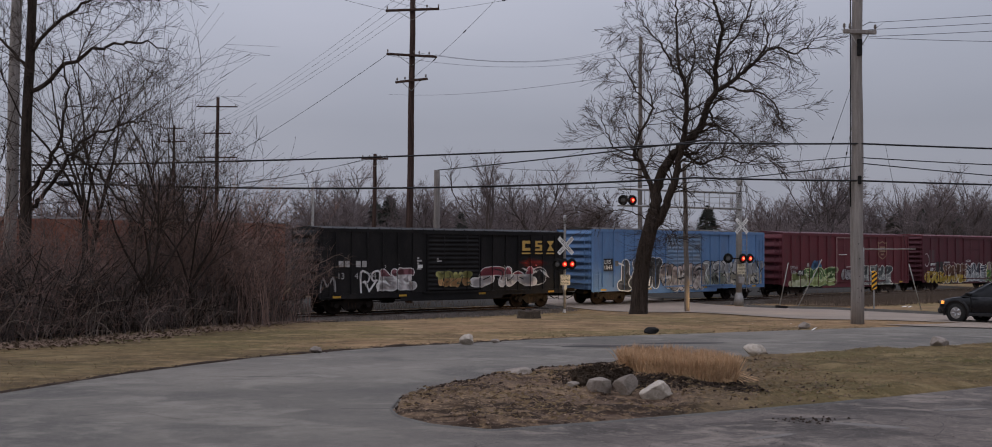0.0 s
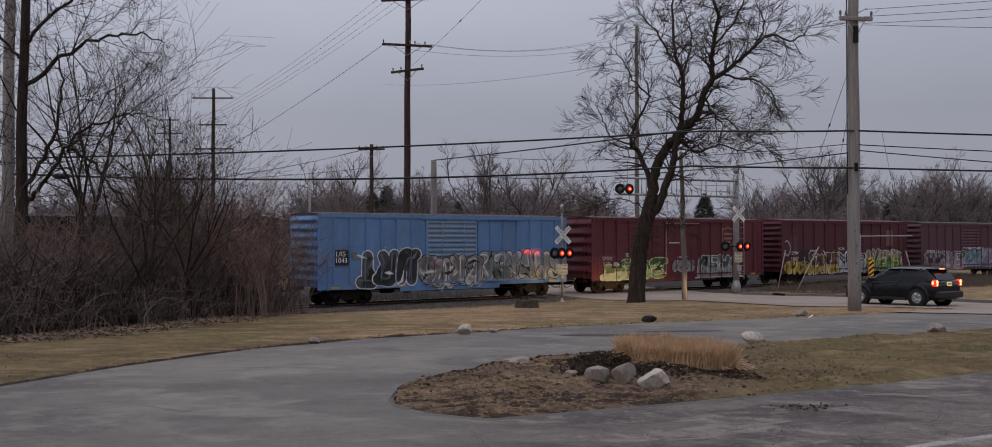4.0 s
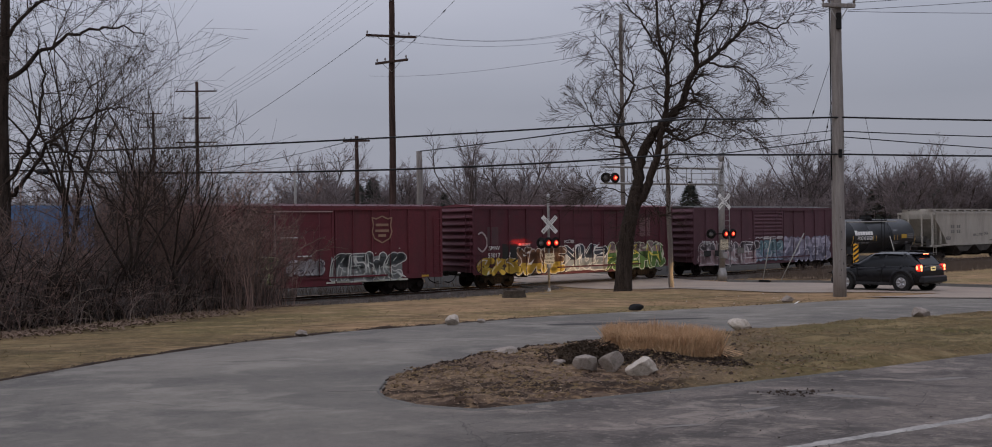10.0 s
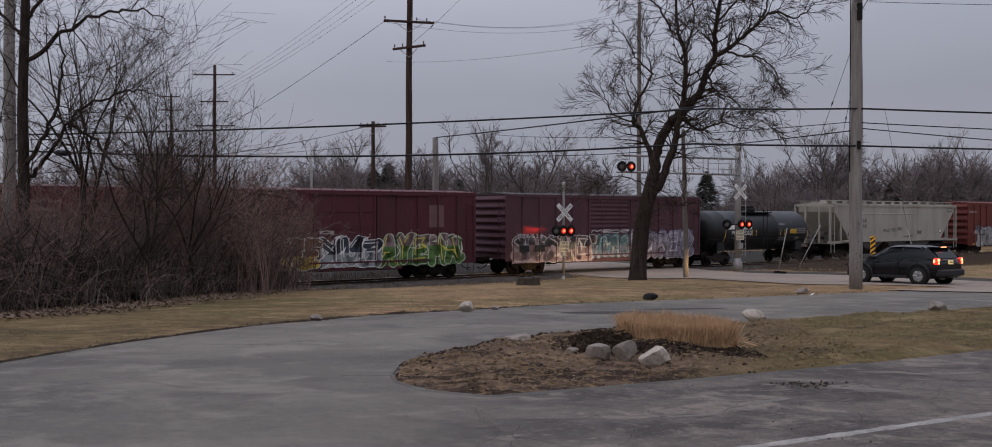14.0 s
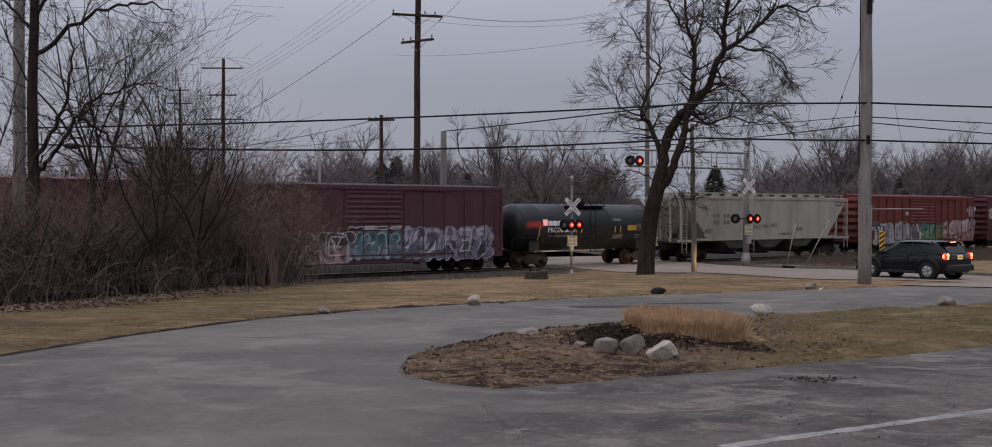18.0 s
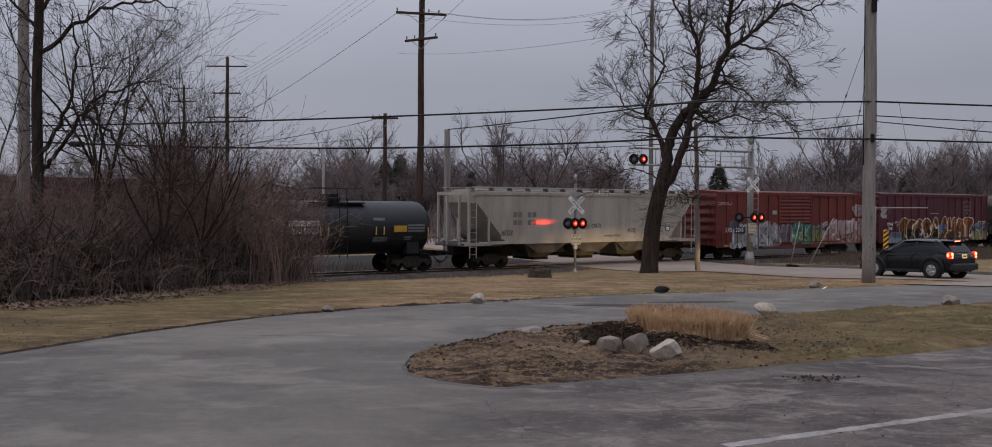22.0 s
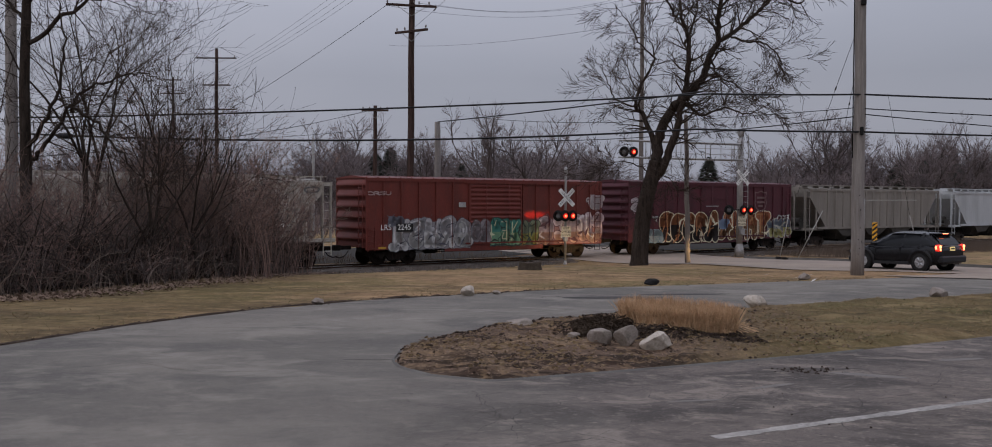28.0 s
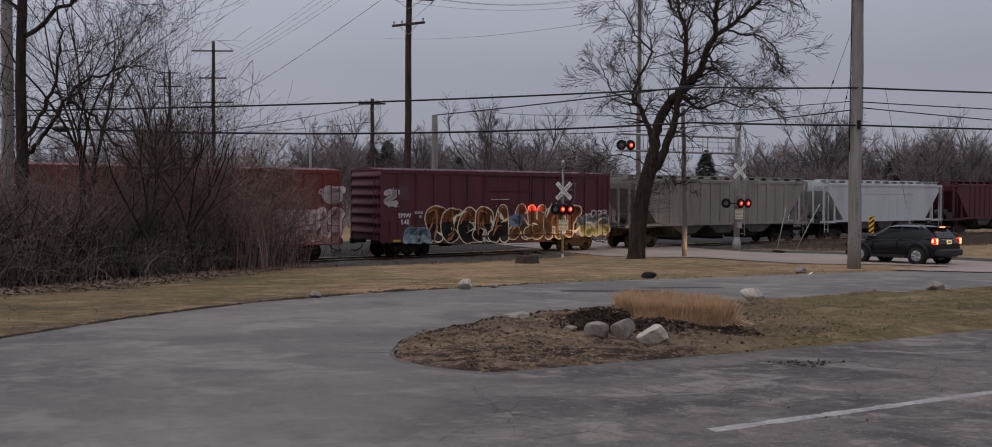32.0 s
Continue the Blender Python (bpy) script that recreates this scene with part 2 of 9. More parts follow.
mulch_mat = surface("dark_mulch", (0.018, 0.013, 0.0105), (0.062, 0.043, 0.032), 0.95, 6.0, 40.0, 0.9, gloss=0.08)
ballast_mat = surface("ballast", (0.052, 0.044, 0.039), (0.150, 0.128, 0.113), 0.95, 2.0, 30.0, 0.9, gloss=0.08)
far_ground = surface("far_lot", (0.03188, 0.02902, 0.02629), (0.05179, 0.04836, 0.04415), 0.95, 0.3, 10.0, 0.6, gloss=0.03)
rust_steel = surface("rusty_steel", (0.035, 0.022, 0.017), (0.085, 0.052, 0.038), 0.8, 6.0, 60.0, 0.3, 0.3, gloss=0.1)
rail_top = surface("polished_rail", (0.30, 0.29, 0.28), (0.45, 0.43, 0.41), 0.35, 3.0, 50.0, 0.05, 1.0)
tie_mat = surface("creosoted_tie", (0.03, 0.024, 0.02), (0.085, 0.068, 0.055), 0.95, 4.0, 40.0, 0.6, per_object=0.25, stretch=(1, 6, 1), gloss=0.08)
truck_mat = surface("truck_steel", (0.008335, 0.0072, 0.006559), (0.02547, 0.02025, 0.01661), 0.8, 5.0, 50.0, 0.3, 0.3, gloss=0.08)
frame_mat = surface("dusty_cast_steel", (0.016, 0.0135, 0.012), (0.046, 0.039, 0.034), 0.85, 5.0, 50.0, 0.3, 0.2, gloss=0.08)
wheel_mat = surface("wheel_steel", (0.012, 0.009, 0.0075), (0.030, 0.021, 0.017), 0.7, 8.0, 60.0, 0.2, 0.5, gloss=0.08)
black_paint = surface("black_car_paint", (0.0075, 0.0073, 0.0078), (0.018, 0.0172, 0.0178), 0.6, 1.2, 30.0, 0.1, dirt=(0.034, 0.029, 0.026), dirt_scale=0.9, dirt_amount=0.35, stretch=(1, 1, 0.35), gloss=0.12)
blue_paint = surface("blue_car_paint", (0.082, 0.168, 0.325), (0.125, 0.225, 0.395), 0.6, 1.0, 25.0, 0.1, dirt=(0.10, 0.10, 0.115), dirt_scale=0.8, dirt_amount=0.4, stretch=(1, 1, 0.3))
blue_door_paint = surface("blue_door_paint", (0.095, 0.165, 0.27), (0.20, 0.27, 0.35), 0.6, 1.6, 25.0, 0.1, dirt=(0.13, 0.10, 0.085), dirt_scale=1.6, dirt_amount=0.45, stretch=(0.5, 1, 1.5))
maroon_paint = surface("maroon_car_paint", (0.08161, 0.01603, 0.02221), (0.1275, 0.02493, 0.0313), 0.6, 1.1, 25.0, 0.1, dirt=(0.051, 0.0271, 0.02625), dirt_scale=0.9, dirt_amount=0.5, stretch=(1, 1, 0.3))
maroon_dark = surface("dull_maroon_paint", (0.0561, 0.01306, 0.01944), (0.09351, 0.02284, 0.03054), 0.65, 1.1, 25.0, 0.1, dirt=(0.03825, 0.02307, 0.02498), dirt_scale=0.9, dirt_amount=0.5, stretch=(1, 1, 0.3))
purple_paint = surface("faded_purple_paint", (0.06795, 0.02873, 0.0379), (0.09992, 0.04453, 0.05457), 0.7, 1.1, 25.0, 0.1, dirt=(0.05279, 0.02646, 0.02729), dirt_scale=0.9, dirt_amount=0.5, stretch=(1, 1, 0.3))
red_paint = surface("oxide_red_paint", (0.0969, 0.0192, 0.01395), (0.1551, 0.032, 0.02282), 0.6, 1.1, 25.0, 0.1, dirt=(0.07106, 0.0256, 0.02029), dirt_scale=0.9, dirt_amount=0.5, stretch=(1, 1, 0.3))
brown_paint = surface("brown_car_paint", (0.1658, 0.05899, 0.03645), (0.2431, 0.09117, 0.05728), 0.7, 1.1, 25.0, 0.1, dirt=(0.1104, 0.05363, 0.04166), dirt_scale=0.9, dirt_amount=0.5, stretch=(1, 1, 0.3))
grey_paint = surface("pale_grey_car_paint", (0.2729, 0.2509, 0.2132), (0.3765, 0.345, 0.2985), 0.65, 1.0, 25.0, 0.08, dirt=(0.16, 0.1389, 0.1152), dirt_scale=0.8, dirt_amount=0.55, stretch=(1, 1, 0.22))
tan_paint = surface("tan_grey_car_paint", (0.1714, 0.152, 0.1294), (0.2448, 0.22, 0.1882), 0.7, 1.0, 25.0, 0.08, dirt=(0.08976, 0.076, 0.06275), dirt_scale=0.8, dirt_amount=0.5, stretch=(1, 1, 0.22))
white_paint_car = surface("white_grey_car_paint", (0.357, 0.3655, 0.3655), (0.459, 0.4675, 0.4675), 0.6, 1.0, 25.0, 0.06, dirt=(0.255, 0.255, 0.2465), dirt_scale=0.6, dirt_amount=0.5, stretch=(1, 1, 0.22))
# darker paint of hopper platforms, brake gear and discharge hoppers
hopper_low = surface("dark_hopper_paint", (0.0432, 0.04032, 0.03648), (0.1104, 0.1008, 0.08832), 0.8, 1.5, 30.0, 0.15, gloss=0.08)
roof_dull = surface("dull_roof_metal", (0.0315, 0.0266, 0.0252), (0.0595, 0.049, 0.0448), 0.7, 2.0, 40.0, 0.15, 0.2)
tank_paint = surface("black_tank_paint", (0.009, 0.0095, 0.0105), (0.017, 0.018, 0.02), 0.42, 0.8, 25.0, 0.05, dirt=(0.03, 0.029, 0.0275), dirt_scale=0.7, dirt_amount=0.4)
white_paint = surface("white_paint", (0.62, 0.61, 0.58), (0.78, 0.77, 0.74), 0.6, 3.0, 40.0, 0.05, dirt=(0.45, 0.43, 0.40), dirt_scale=2.0, dirt_amount=0.4)
yellow_paint = surface("yellow_paint", (0.372, 0.216, 0.024), (0.468, 0.288, 0.042), 0.5, 3.0, 40.0, 0.05)
gold_paint = surface("gold_paint", (0.42, 0.26, 0.07), (0.55, 0.36, 0.10), 0.6, 3.0, 40.0, 0.05)
# black of dark parts, also painted where a hole's shade would be
dark_hole = surface("grimy_black_and_hole_shade", (0.010, 0.010, 0.010), (0.022, 0.021, 0.020), 0.8, 5.0, 40.0, 0.1, gloss=0.08)
wood_grey = surface("weathered_pole_wood", (0.150, 0.132, 0.120), (0.275, 0.247, 0.226), 0.9, 2.0, 40.0, 0.5, stretch=(6, 6, 0.5), dirt=(0.09456, 0.0855, 0.07887), dirt_scale=1.5, dirt_amount=0.5)
wood_brown = surface("brown_pole_wood", (0.028, 0.0175, 0.014), (0.088, 0.056, 0.046), 0.9, 2.0, 40.0, 0.6, stretch=(6, 6, 0.4), gloss=0.1, dirt=(0.012, 0.009, 0.008), dirt_scale=1.6, dirt_amount=0.7)
wood_tan = surface("weathered_post_wood", (0.095, 0.080, 0.070), (0.18, 0.152, 0.132), 0.9, 2.0, 40.0, 0.5, stretch=(6, 6, 0.4))
galv = surface("galvanised_steel", (0.25, 0.245, 0.24), (0.385, 0.378, 0.372), 0.5, 4.0, 50.0, 0.08, 0.5)
cable_mat = surface("black_cable", (0.012, 0.012, 0.013), (0.022, 0.022, 0.023), 0.6, 5.0, 50.0, 0.0, gloss=0.15)
glassy = surface("porcelain_insulator", (0.10, 0.08, 0.07), (0.18, 0.15, 0.13), 0.3, 5.0, 50.0, 0.0)
bark = surface("dark_bark", (0.0125, 0.0092, 0.0076), (0.052, 0.039, 0.031), 0.95, 5.0, 26.0, 1.0, stretch=(3, 3, 0.5), gloss=0.08, dirt=(0.085, 0.07, 0.058), dirt_scale=2.2, dirt_amount=0.4)
twig_mat = surface("grey_brown_twig", (0.02866, 0.0207, 0.01707), (0.0605, 0.04398, 0.03416), 0.95, 4.0, 40.0, 0.2, gloss=0.08)
brush_grey = surface("grey_brush", (0.055, 0.043, 0.039), (0.125, 0.099, 0.090), 0.95, 2.0, 30.0, 0.2, gloss=0.08)
brush_mat = surface("reddish_brush", (0.125, 0.082, 0.069), (0.285, 0.19, 0.156), 0.95, 2.0, 30.0, 0.2, gloss=0.08)
# far trees: distance haze is painted into these paler bark and twig colours
wood_mat = surface("hazed_far_bark", (0.065, 0.053, 0.050), (0.115, 0.096, 0.091), 0.95, 2.0, 20.0, 0.2, per_object=0.2, gloss=0.08)
haze_twig = surface("hazed_far_twig", (0.112, 0.091, 0.090), (0.205, 0.169, 0.168), 0.95, 2.0, 20.0, 0.1, per_object=0.25, gloss=0.08)
needle_mat = surface("spruce_needles", (0.022, 0.024, 0.018), (0.046, 0.050, 0.038), 0.95, 5.0, 30.0, 0.4)
straw_mat = surface("dry_straw", (0.30, 0.175, 0.094), (0.54, 0.345, 0.195), 0.9, 5.0, 60.0, 0.1)
leaf_mat = surface("dry_leaves", (0.09, 0.0585, 0.0405), (0.216, 0.1485, 0.108), 0.95, 8.0, 60.0, 0.2)
stone_grey = surface("grey_stone", (0.160, 0.132, 0.112), (0.310, 0.262, 0.222), 0.9, 4.0, 50.0, 0.6, dirt=(0.1014, 0.0867, 0.06688), dirt_scale=7.0, dirt_amount=0.85, per_object=0.12, stain=(0.05462, 0.04463, 0.03101), stain_scale=3.5)
stone_pale = surface("pale_stone", (0.3294, 0.2856, 0.239), (0.5037, 0.4392, 0.3663), 0.9, 4.0, 50.0, 0.6, dirt=(0.213, 0.1758, 0.1355), dirt_scale=7.0, dirt_amount=0.85, stain=(0.1356, 0.1077, 0.07522), stain_scale=3.0)
stump_mat = surface("stump_wood", (0.022, 0.017, 0.012), (0.080, 0.060, 0.042), 0.95, 5.0, 40.0, 0.9)
suv_paint = surface("black_suv_paint", (0.0046, 0.0046, 0.0056), (0.0085, 0.0082, 0.0096), 0.24, 1.0, 30.0, 0.0, rough_var=0.05, gloss=0.24)
suv_glass = surface("tinted_window", (0.012, 0.013, 0.015), (0.018, 0.019, 0.021), 0.08, 1.0, 30.0, 0.0, rough_var=0.03, gloss=0.15)
suv_plastic = surface("dark_bumper_plastic", (0.010, 0.010, 0.011), (0.019, 0.019, 0.021), 0.55, 3.0, 40.0, 0.1)
tyre_mat = surface("tyre_rubber", (0.012, 0.012, 0.012), (0.024, 0.023, 0.022), 0.85, 6.0, 50.0, 0.3)
alloy_mat = surface("silver_alloy", (0.32, 0.32, 0.33), (0.45, 0.45, 0.46), 0.35, 5.0, 40.0, 0.0, 0.8)
tail_glow = surface("lit_tail_lamp", (0.5, 0.02, 0.01), (0.6, 0.03, 0.02), 0.4, 5.0, 30.0, 0.0, emit=(1.0, 0.035, 0.018), strength=1.1)
tail_core = surface("lit_brake_bulb", (0.7, 0.2, 0.1), (0.8, 0.3, 0.2), 0.4, 5.0, 30.0, 0.0, emit=(1.0, 0.17, 0.07), strength=5.5)
headlamp_glow = surface("lit_headlamp", (0.8, 0.75, 0.6), (0.85, 0.8, 0.65), 0.4, 5.0, 30.0, 0.0, emit=(1.0, 0.66, 0.30), strength=480000.0)
plate_glow = surface("lit_plate", (0.6, 0.55, 0.3), (0.7, 0.62, 0.36), 0.5, 5.0, 30.0, 0.0, emit=(1.0, 0.66, 0.22), strength=0.4)
amber_glow = surface("lit_side_marker", (0.7, 0.3, 0.05), (0.8, 0.38, 0.08), 0.4, 5.0, 30.0, 0.0, emit=(1.0, 0.32, 0.05), strength=1.2)
signal_glow = surface("lit_red_signal_lens", (0.6, 0.03, 0.02), (0.7, 0.05, 0.03), 0.4, 5.0, 30.0, 0.0, emit=(1.0, 0.028, 0.016), strength=0.45)
signal_core = surface("red_signal_bulb", (0.8, 0.2, 0.1), (0.8, 0.25, 0.12), 0.4, 5.0, 30.0, 0.0, emit=(1.0, 0.09, 0.04), strength=6.0)
dim_lens = surface("dim_red_signal_lens", (0.16, 0.012, 0.010), (0.22, 0.02, 0.015), 0.3, 5.0, 30.0, 0.0, emit=(1.0, 0.04, 0.025), strength=0.3)
clear_lens = surface("unlit_clear_lens", (0.10, 0.10, 0.105), (0.17, 0.17, 0.175), 0.2, 5.0, 30.0, 0.0)
faded_mark = surface("faded_black_mark", (0.10, 0.095, 0.088), (0.20, 0.185, 0.165), 0.8, 6.0, 40.0, 0.0)
stencil_white = surface("dull_stencil_white", (0.20, 0.195, 0.19), (0.42, 0.41, 0.40), 0.7, 5.0, 30.0, 0.0)
back_glow = surface("lit_red_back_lamp", (0.6, 0.03, 0.02), (0.7, 0.05, 0.03), 0.4, 5.0, 30.0, 0.0, emit=(1.0, 0.05, 0.02), strength=9000.0)
sign_white = surface("sign_white", (0.60, 0.60, 0.58), (0.72, 0.72, 0.70), 0.5, 4.0, 40.0, 0.0)
sign_cream = surface("sign_cream", (0.52, 0.46, 0.33), (0.62, 0.56, 0.42), 0.5, 4.0, 40.0, 0.0)
sign_black = surface("sign_black", (0.012, 0.012, 0.012), (0.02, 0.02, 0.02), 0.5, 4.0, 40.0, 0.0)
marker_yellow = surface("marker_yellow", (0.75, 0.36, 0.02), (0.85, 0.44, 0.04), 0.5, 4.0, 40.0, 0.0)
stripe_mat = surface("worn_stripe_paint", (0.15, 0.139, 0.127), (0.36, 0.332, 0.298), 0.85, 3.0, 30.0, 0.2)
guard_mat = surface("dull_plastic_guard", (0.22, 0.21, 0.19), (0.34, 0.33, 0.30), 0.7, 3.0, 40.0, 0.05)
pale_stem = surface("pale_bramble_stem", (0.12, 0.092, 0.074), (0.23, 0.178, 0.145), 0.9, 3.0, 30.0, 0.2, gloss=0.08)
pale_straw = surface("pale_straw", (0.19, 0.112, 0.058), (0.70, 0.47, 0.28), 0.9, 9.0, 60.0, 0.0, gloss=0.1)
dead_straw = surface("dead_straw", (0.14, 0.100, 0.058), (0.30, 0.215, 0.125), 0.95, 3.0, 30.0, 0.0, gloss=0.05)
smear_mat = surface("filler_smear", (0.125, 0.112, 0.102), (0.19, 0.172, 0.155), 0.9, 4.0, 30.0, 0.2, gloss=0.1)
PAINTS = {}


def spray(r, g, b):
    """Flat spray paint of one colour, slightly uneven."""
    k = 1.0 + 0.45 * max(r, g, b)
    r, g, b = min(0.8, r * k), min(0.8, g * k), min(0.8, b * k)
    key = (r, g, b)
    if key not in PAINTS:
        PAINTS[key] = surface("spray_paint", (r * 0.7, g * 0.7, b * 0.7), (r, g, b), 0.65, 2.5, 30.0, 0.0, dirt=(r * 0.45 + 0.02, g * 0.45 + 0.016, b * 0.45 + 0.014), dirt_scale=1.4, dirt_amount=0.4)
    return PAINTS[key]


# ---- mesh tools ----
class Shape:
    """Collects vertices and faces of one mesh."""

    def __init__(self):
        self.v, self.f, self.s, self.marks = [], [], [], []

    def use(self, slot):
        """Faces added from here on take this material slot."""
        self.marks.append((len(self.f), slot))
        return self

    def face(self, *pts, smooth=False):
        n = len(self.v)
        self.v.extend(tuple(p) for p in pts)
        self.f.append(tuple(range(n, n + len(pts))))
        self.s.append(smooth)
        return self

    def box(self, x0, x1, y0, y1, z0, z1):
        n = len(self.v)
        self.v.extend([(x0, y0, z0), (x1, y0, z0), (x1, y1, z0), (x0, y1, z0), (x0, y0, z1), (x1, y0, z1), (x1, y1, z1), (x0, y1, z1)])
        for q in ((0, 3, 2, 1), (4, 5, 6, 7), (0, 1, 5, 4), (1, 2, 6, 5), (2, 3, 7, 6), (3, 0, 4, 7)):
            self.f.append(tuple(n + i for i in q))
            self.s.append(False)
        return self

    def soft_box(self, x0, x1, y0, y1, z0, z1, b):
        """A box whose twelve edges are bevelled by b."""
        c = ((x0 + x1) / 2, (y0 + y1) / 2, (z0 + z1) / 2)
        h = ((x1 - x0) / 2, (y1 - y0) / 2, (z1 - z0) / 2)
        n, idx = len(self.v), {}
        for sx in (-1, 1):
            for sy in (-1, 1):
                for sz in (-1, 1):
                    for k in range(3):
                        d = [h[0] - b, h[1] - b, h[2] - b]
                        d[k] = h[k]
                        idx[sx, sy, sz, k] = len(self.v)
                        self.v.append((c[0] + sx * d[0], c[1] + sy * d[1], c[2] + sz * d[2]))
        F = []
        for k in range(3):
            a, e = (k + 1) % 3, (k + 2) % 3
            for s in (-1, 1):
                ring = []
                for p, q in ((-1, -1), (1, -1), (1, 1), (-1, 1)):
                    g = [0, 0, 0]
                    g[k], g[a], g[e] = s, p, q
                    ring.append(idx[g[0], g[1], g[2], k])
                F.append(ring if s > 0 else ring[::-1])
        for k in range(3):
            a, e = (k + 1) % 3, (k + 2) % 3
            for p in (-1, 1):
                for q in (-1, 1):
                    lo, hi = [0, 0, 0], [0, 0, 0]
                    lo[k], hi[k] = -1, 1
                    lo[a] = hi[a] = p
                    lo[e] = hi[e] = q
                    r = [idx[(*lo, a)], idx[(*hi, a)], idx[(*hi, e)], idx[(*lo, e)]]
                    F.append(r if p * q < 0 else r[::-1])
        for sx in (-1, 1):
            for sy in (-1, 1):
                for sz in (-1, 1):
                    r = [idx[sx, sy, sz, k] for k in range(3)]
                    F.append(r if sx * sy * sz > 0 else r[::-1])
        self.f.extend(tuple(q) for q in F)
        self.s.extend([False] * len(F))
        return self

    def tube(self, pts, radii, sides=6, caps=True):
        """A tapered tube along a line of points."""
        n = len(self.v)
        pts = [Vector(p) for p in pts]
        up = Vector((0.13, 0.31, 0.94))
        for i, p in enumerate(pts):
            d = (pts[min(i + 1, len(pts) - 1)] - pts[max(i - 1, 0)])
            d = d.normalized() if d.length > 1e-9 else Vector((0, 0, 1))
            a = d.cross(up)
            if a.length < 0.05:
                a = d.cross(Vector((1, 0, 0)))
            a.normalize()
            b = d.cross(a)
            r = radii[i] if hasattr(radii, "__len__") else radii
            for k in range(sides):
                t = 2 * math.pi * k / sides
                self.v.append(tuple(p + (a * math.cos(t) + b * math.sin(t)) * r))
        for i in range(len(pts) - 1):
            for k in range(sides):
                q = (k + 1) % sides
                self.f.append((n + i * sides + k, n + i * sides + q, n + (i + 1) * sides + q, n + (i + 1) * sides + k))
                self.s.append(sides > 4)
        if caps and sides > 3:
            self.f.append(tuple(n + k for k in range(sides))[::-1])
            self.f.append(tuple(n + (len(pts) - 1) * sides + k for k in range(sides)))
            self.s.extend((False, False))
        return self

    def lathe(self, axis, centre, profile, sides=20):
        """Turns (radius, along) pairs about an axis (0, 1 or 2) through centre."""
        n = len(self.v)
        for r, h in profile:
            for k in range(sides):
                t = 2 * math.pi * k / sides
                q = [0, 0, 0]
                q[axis], q[(axis + 1) % 3], q[(axis + 2) % 3] = h, r * math.cos(t), r * math.sin(t)
                self.v.append((centre[0] + q[0], centre[1] + q[1], centre[2] + q[2]))
        for i in range(len(profile) - 1):
            for k in range(sides):
                q = (k + 1) % sides
                self.f.append((n + i * sides + k, n + i * sides + q, n + (i + 1) * sides + q, n + (i + 1) * sides + k))
                self.s.append(True)
        self.f.append(tuple(n + k for k in range(sides))[::-1])
        self.f.append(tuple(n + (len(profile) - 1) * sides + k for k in range(sides)))
        self.s.extend((False, False))
        return self

    def grid(self, rows, smooth=True):
        """A sheet through rows of points, all of one length."""
        n, w = len(self.v), len(rows[0])
        for r in rows:
            self.v.extend(tuple(p) for p in r)
        for i in range(len(rows) - 1):
            for k in range(w - 1):
                self.f.append((n + i * w + k, n + i * w + k + 1, n + (i + 1) * w + k + 1, n + (i + 1) * w + k))
                self.s.append(smooth)
        return self

    def mesh(self, name, material):
        me = bpy.data.meshes.new(name)
        me.from_pydata(self.v, [], self.f)
        me.polygons.foreach_set("use_smooth", self.s)
        for m in material if isinstance(material, (list, tuple)) else (material,):
            me.materials.append(m)
        if self.marks:
            slots = np.zeros(len(self.f), dtype=np.int32)
            for start, slot in self.marks:
                slots[start:] = slot
            me.polygons.foreach_set("material_index", slots)
        me.update()
        return me


def part(name, shape, material, parent=None, label="", at=None):
    """One mesh object, under a thing or a part when parent is given."""
    data = shape.mesh(name, material) if isinstance(shape, Shape) else shape
    ob = new(name, data)
    if parent is not None:
        ob.parent = parent
    if at is not None:
        ob.matrix_basis = at
    if label:
        ob["label"] = label
    return ob


def thing(name, m, label, category, group="", kind=""):
    """An Empty at a thing's base that its parts hang from."""
    ob = new(name)
    ob.empty_display_size = 0.3
    ob.matrix_basis = m
    return tagged(ob, label, category, group, kind)


# ---- plan: track line, ground heights ----
TRACK_TURN = 36.27
TH = radians(TRACK_TURN)
TC, TS = math.cos(TH), math.sin(TH)
Y0 = 53.43
RAIL = -1.82
GROUND_T = -1.97


def track(s, off=1.6):
    """The plan's point s metres along the track, off metres beyond the train's near side (1.6 is the centre line)."""
    return (s * TC - off * TS, Y0 + s * TS + off * TC)


def track_coords(x, y):
    dx, dy = x, y - Y0
    return dx * TC + dy * TS, -dx * TS + dy * TC - 1.6


def ease(a, b, v):
    v = max(0.0, min(1.0, (v - a) / (b - a)))
    return v * v * (3 - 2 * v)


ROAD_A, ROAD_D = Vector((13.2, 36.0)), Vector((-0.408, 0.913))
ROAD_R = Vector((0.913, 0.408))
ROAD_W = 9.6


def road_coords(x, y):
    d = Vector((x, y)) - ROAD_A
    return d.dot(ROAD_D), d.dot(ROAD_R)


def ground_z(x, y):
    """Height of the bare ground."""
    base = max(-0.03 * y, -1.80) if y > -20 else 0.6
    s, d = track_coords(x, y)
    if d > -16:
        along, across = road_coords(x, y)
        cross = ease(-2.5, 0.0, across) * (1 - ease(ROAD_W, ROAD_W + 2.5, across))
        bed = GROUND_T + (RAIL - 0.03 - GROUND_T) * cross
        near = ease(-15.0, -2.6, d)
        base = base * (1 - near) + bed * near
        if d > 3:
            base += (-1.9 - base) * ease(3, 8, d)
    return base


# ---- setting: ground, lot, road, island, track ----
def spaced(a, b, n):
    return [a + (b - a) * i / (n - 1) for i in range(n)]


def rough(x, y, scale, amount):
    return noise.noise(Vector((x * scale, y * scale, 3.7))) * amount


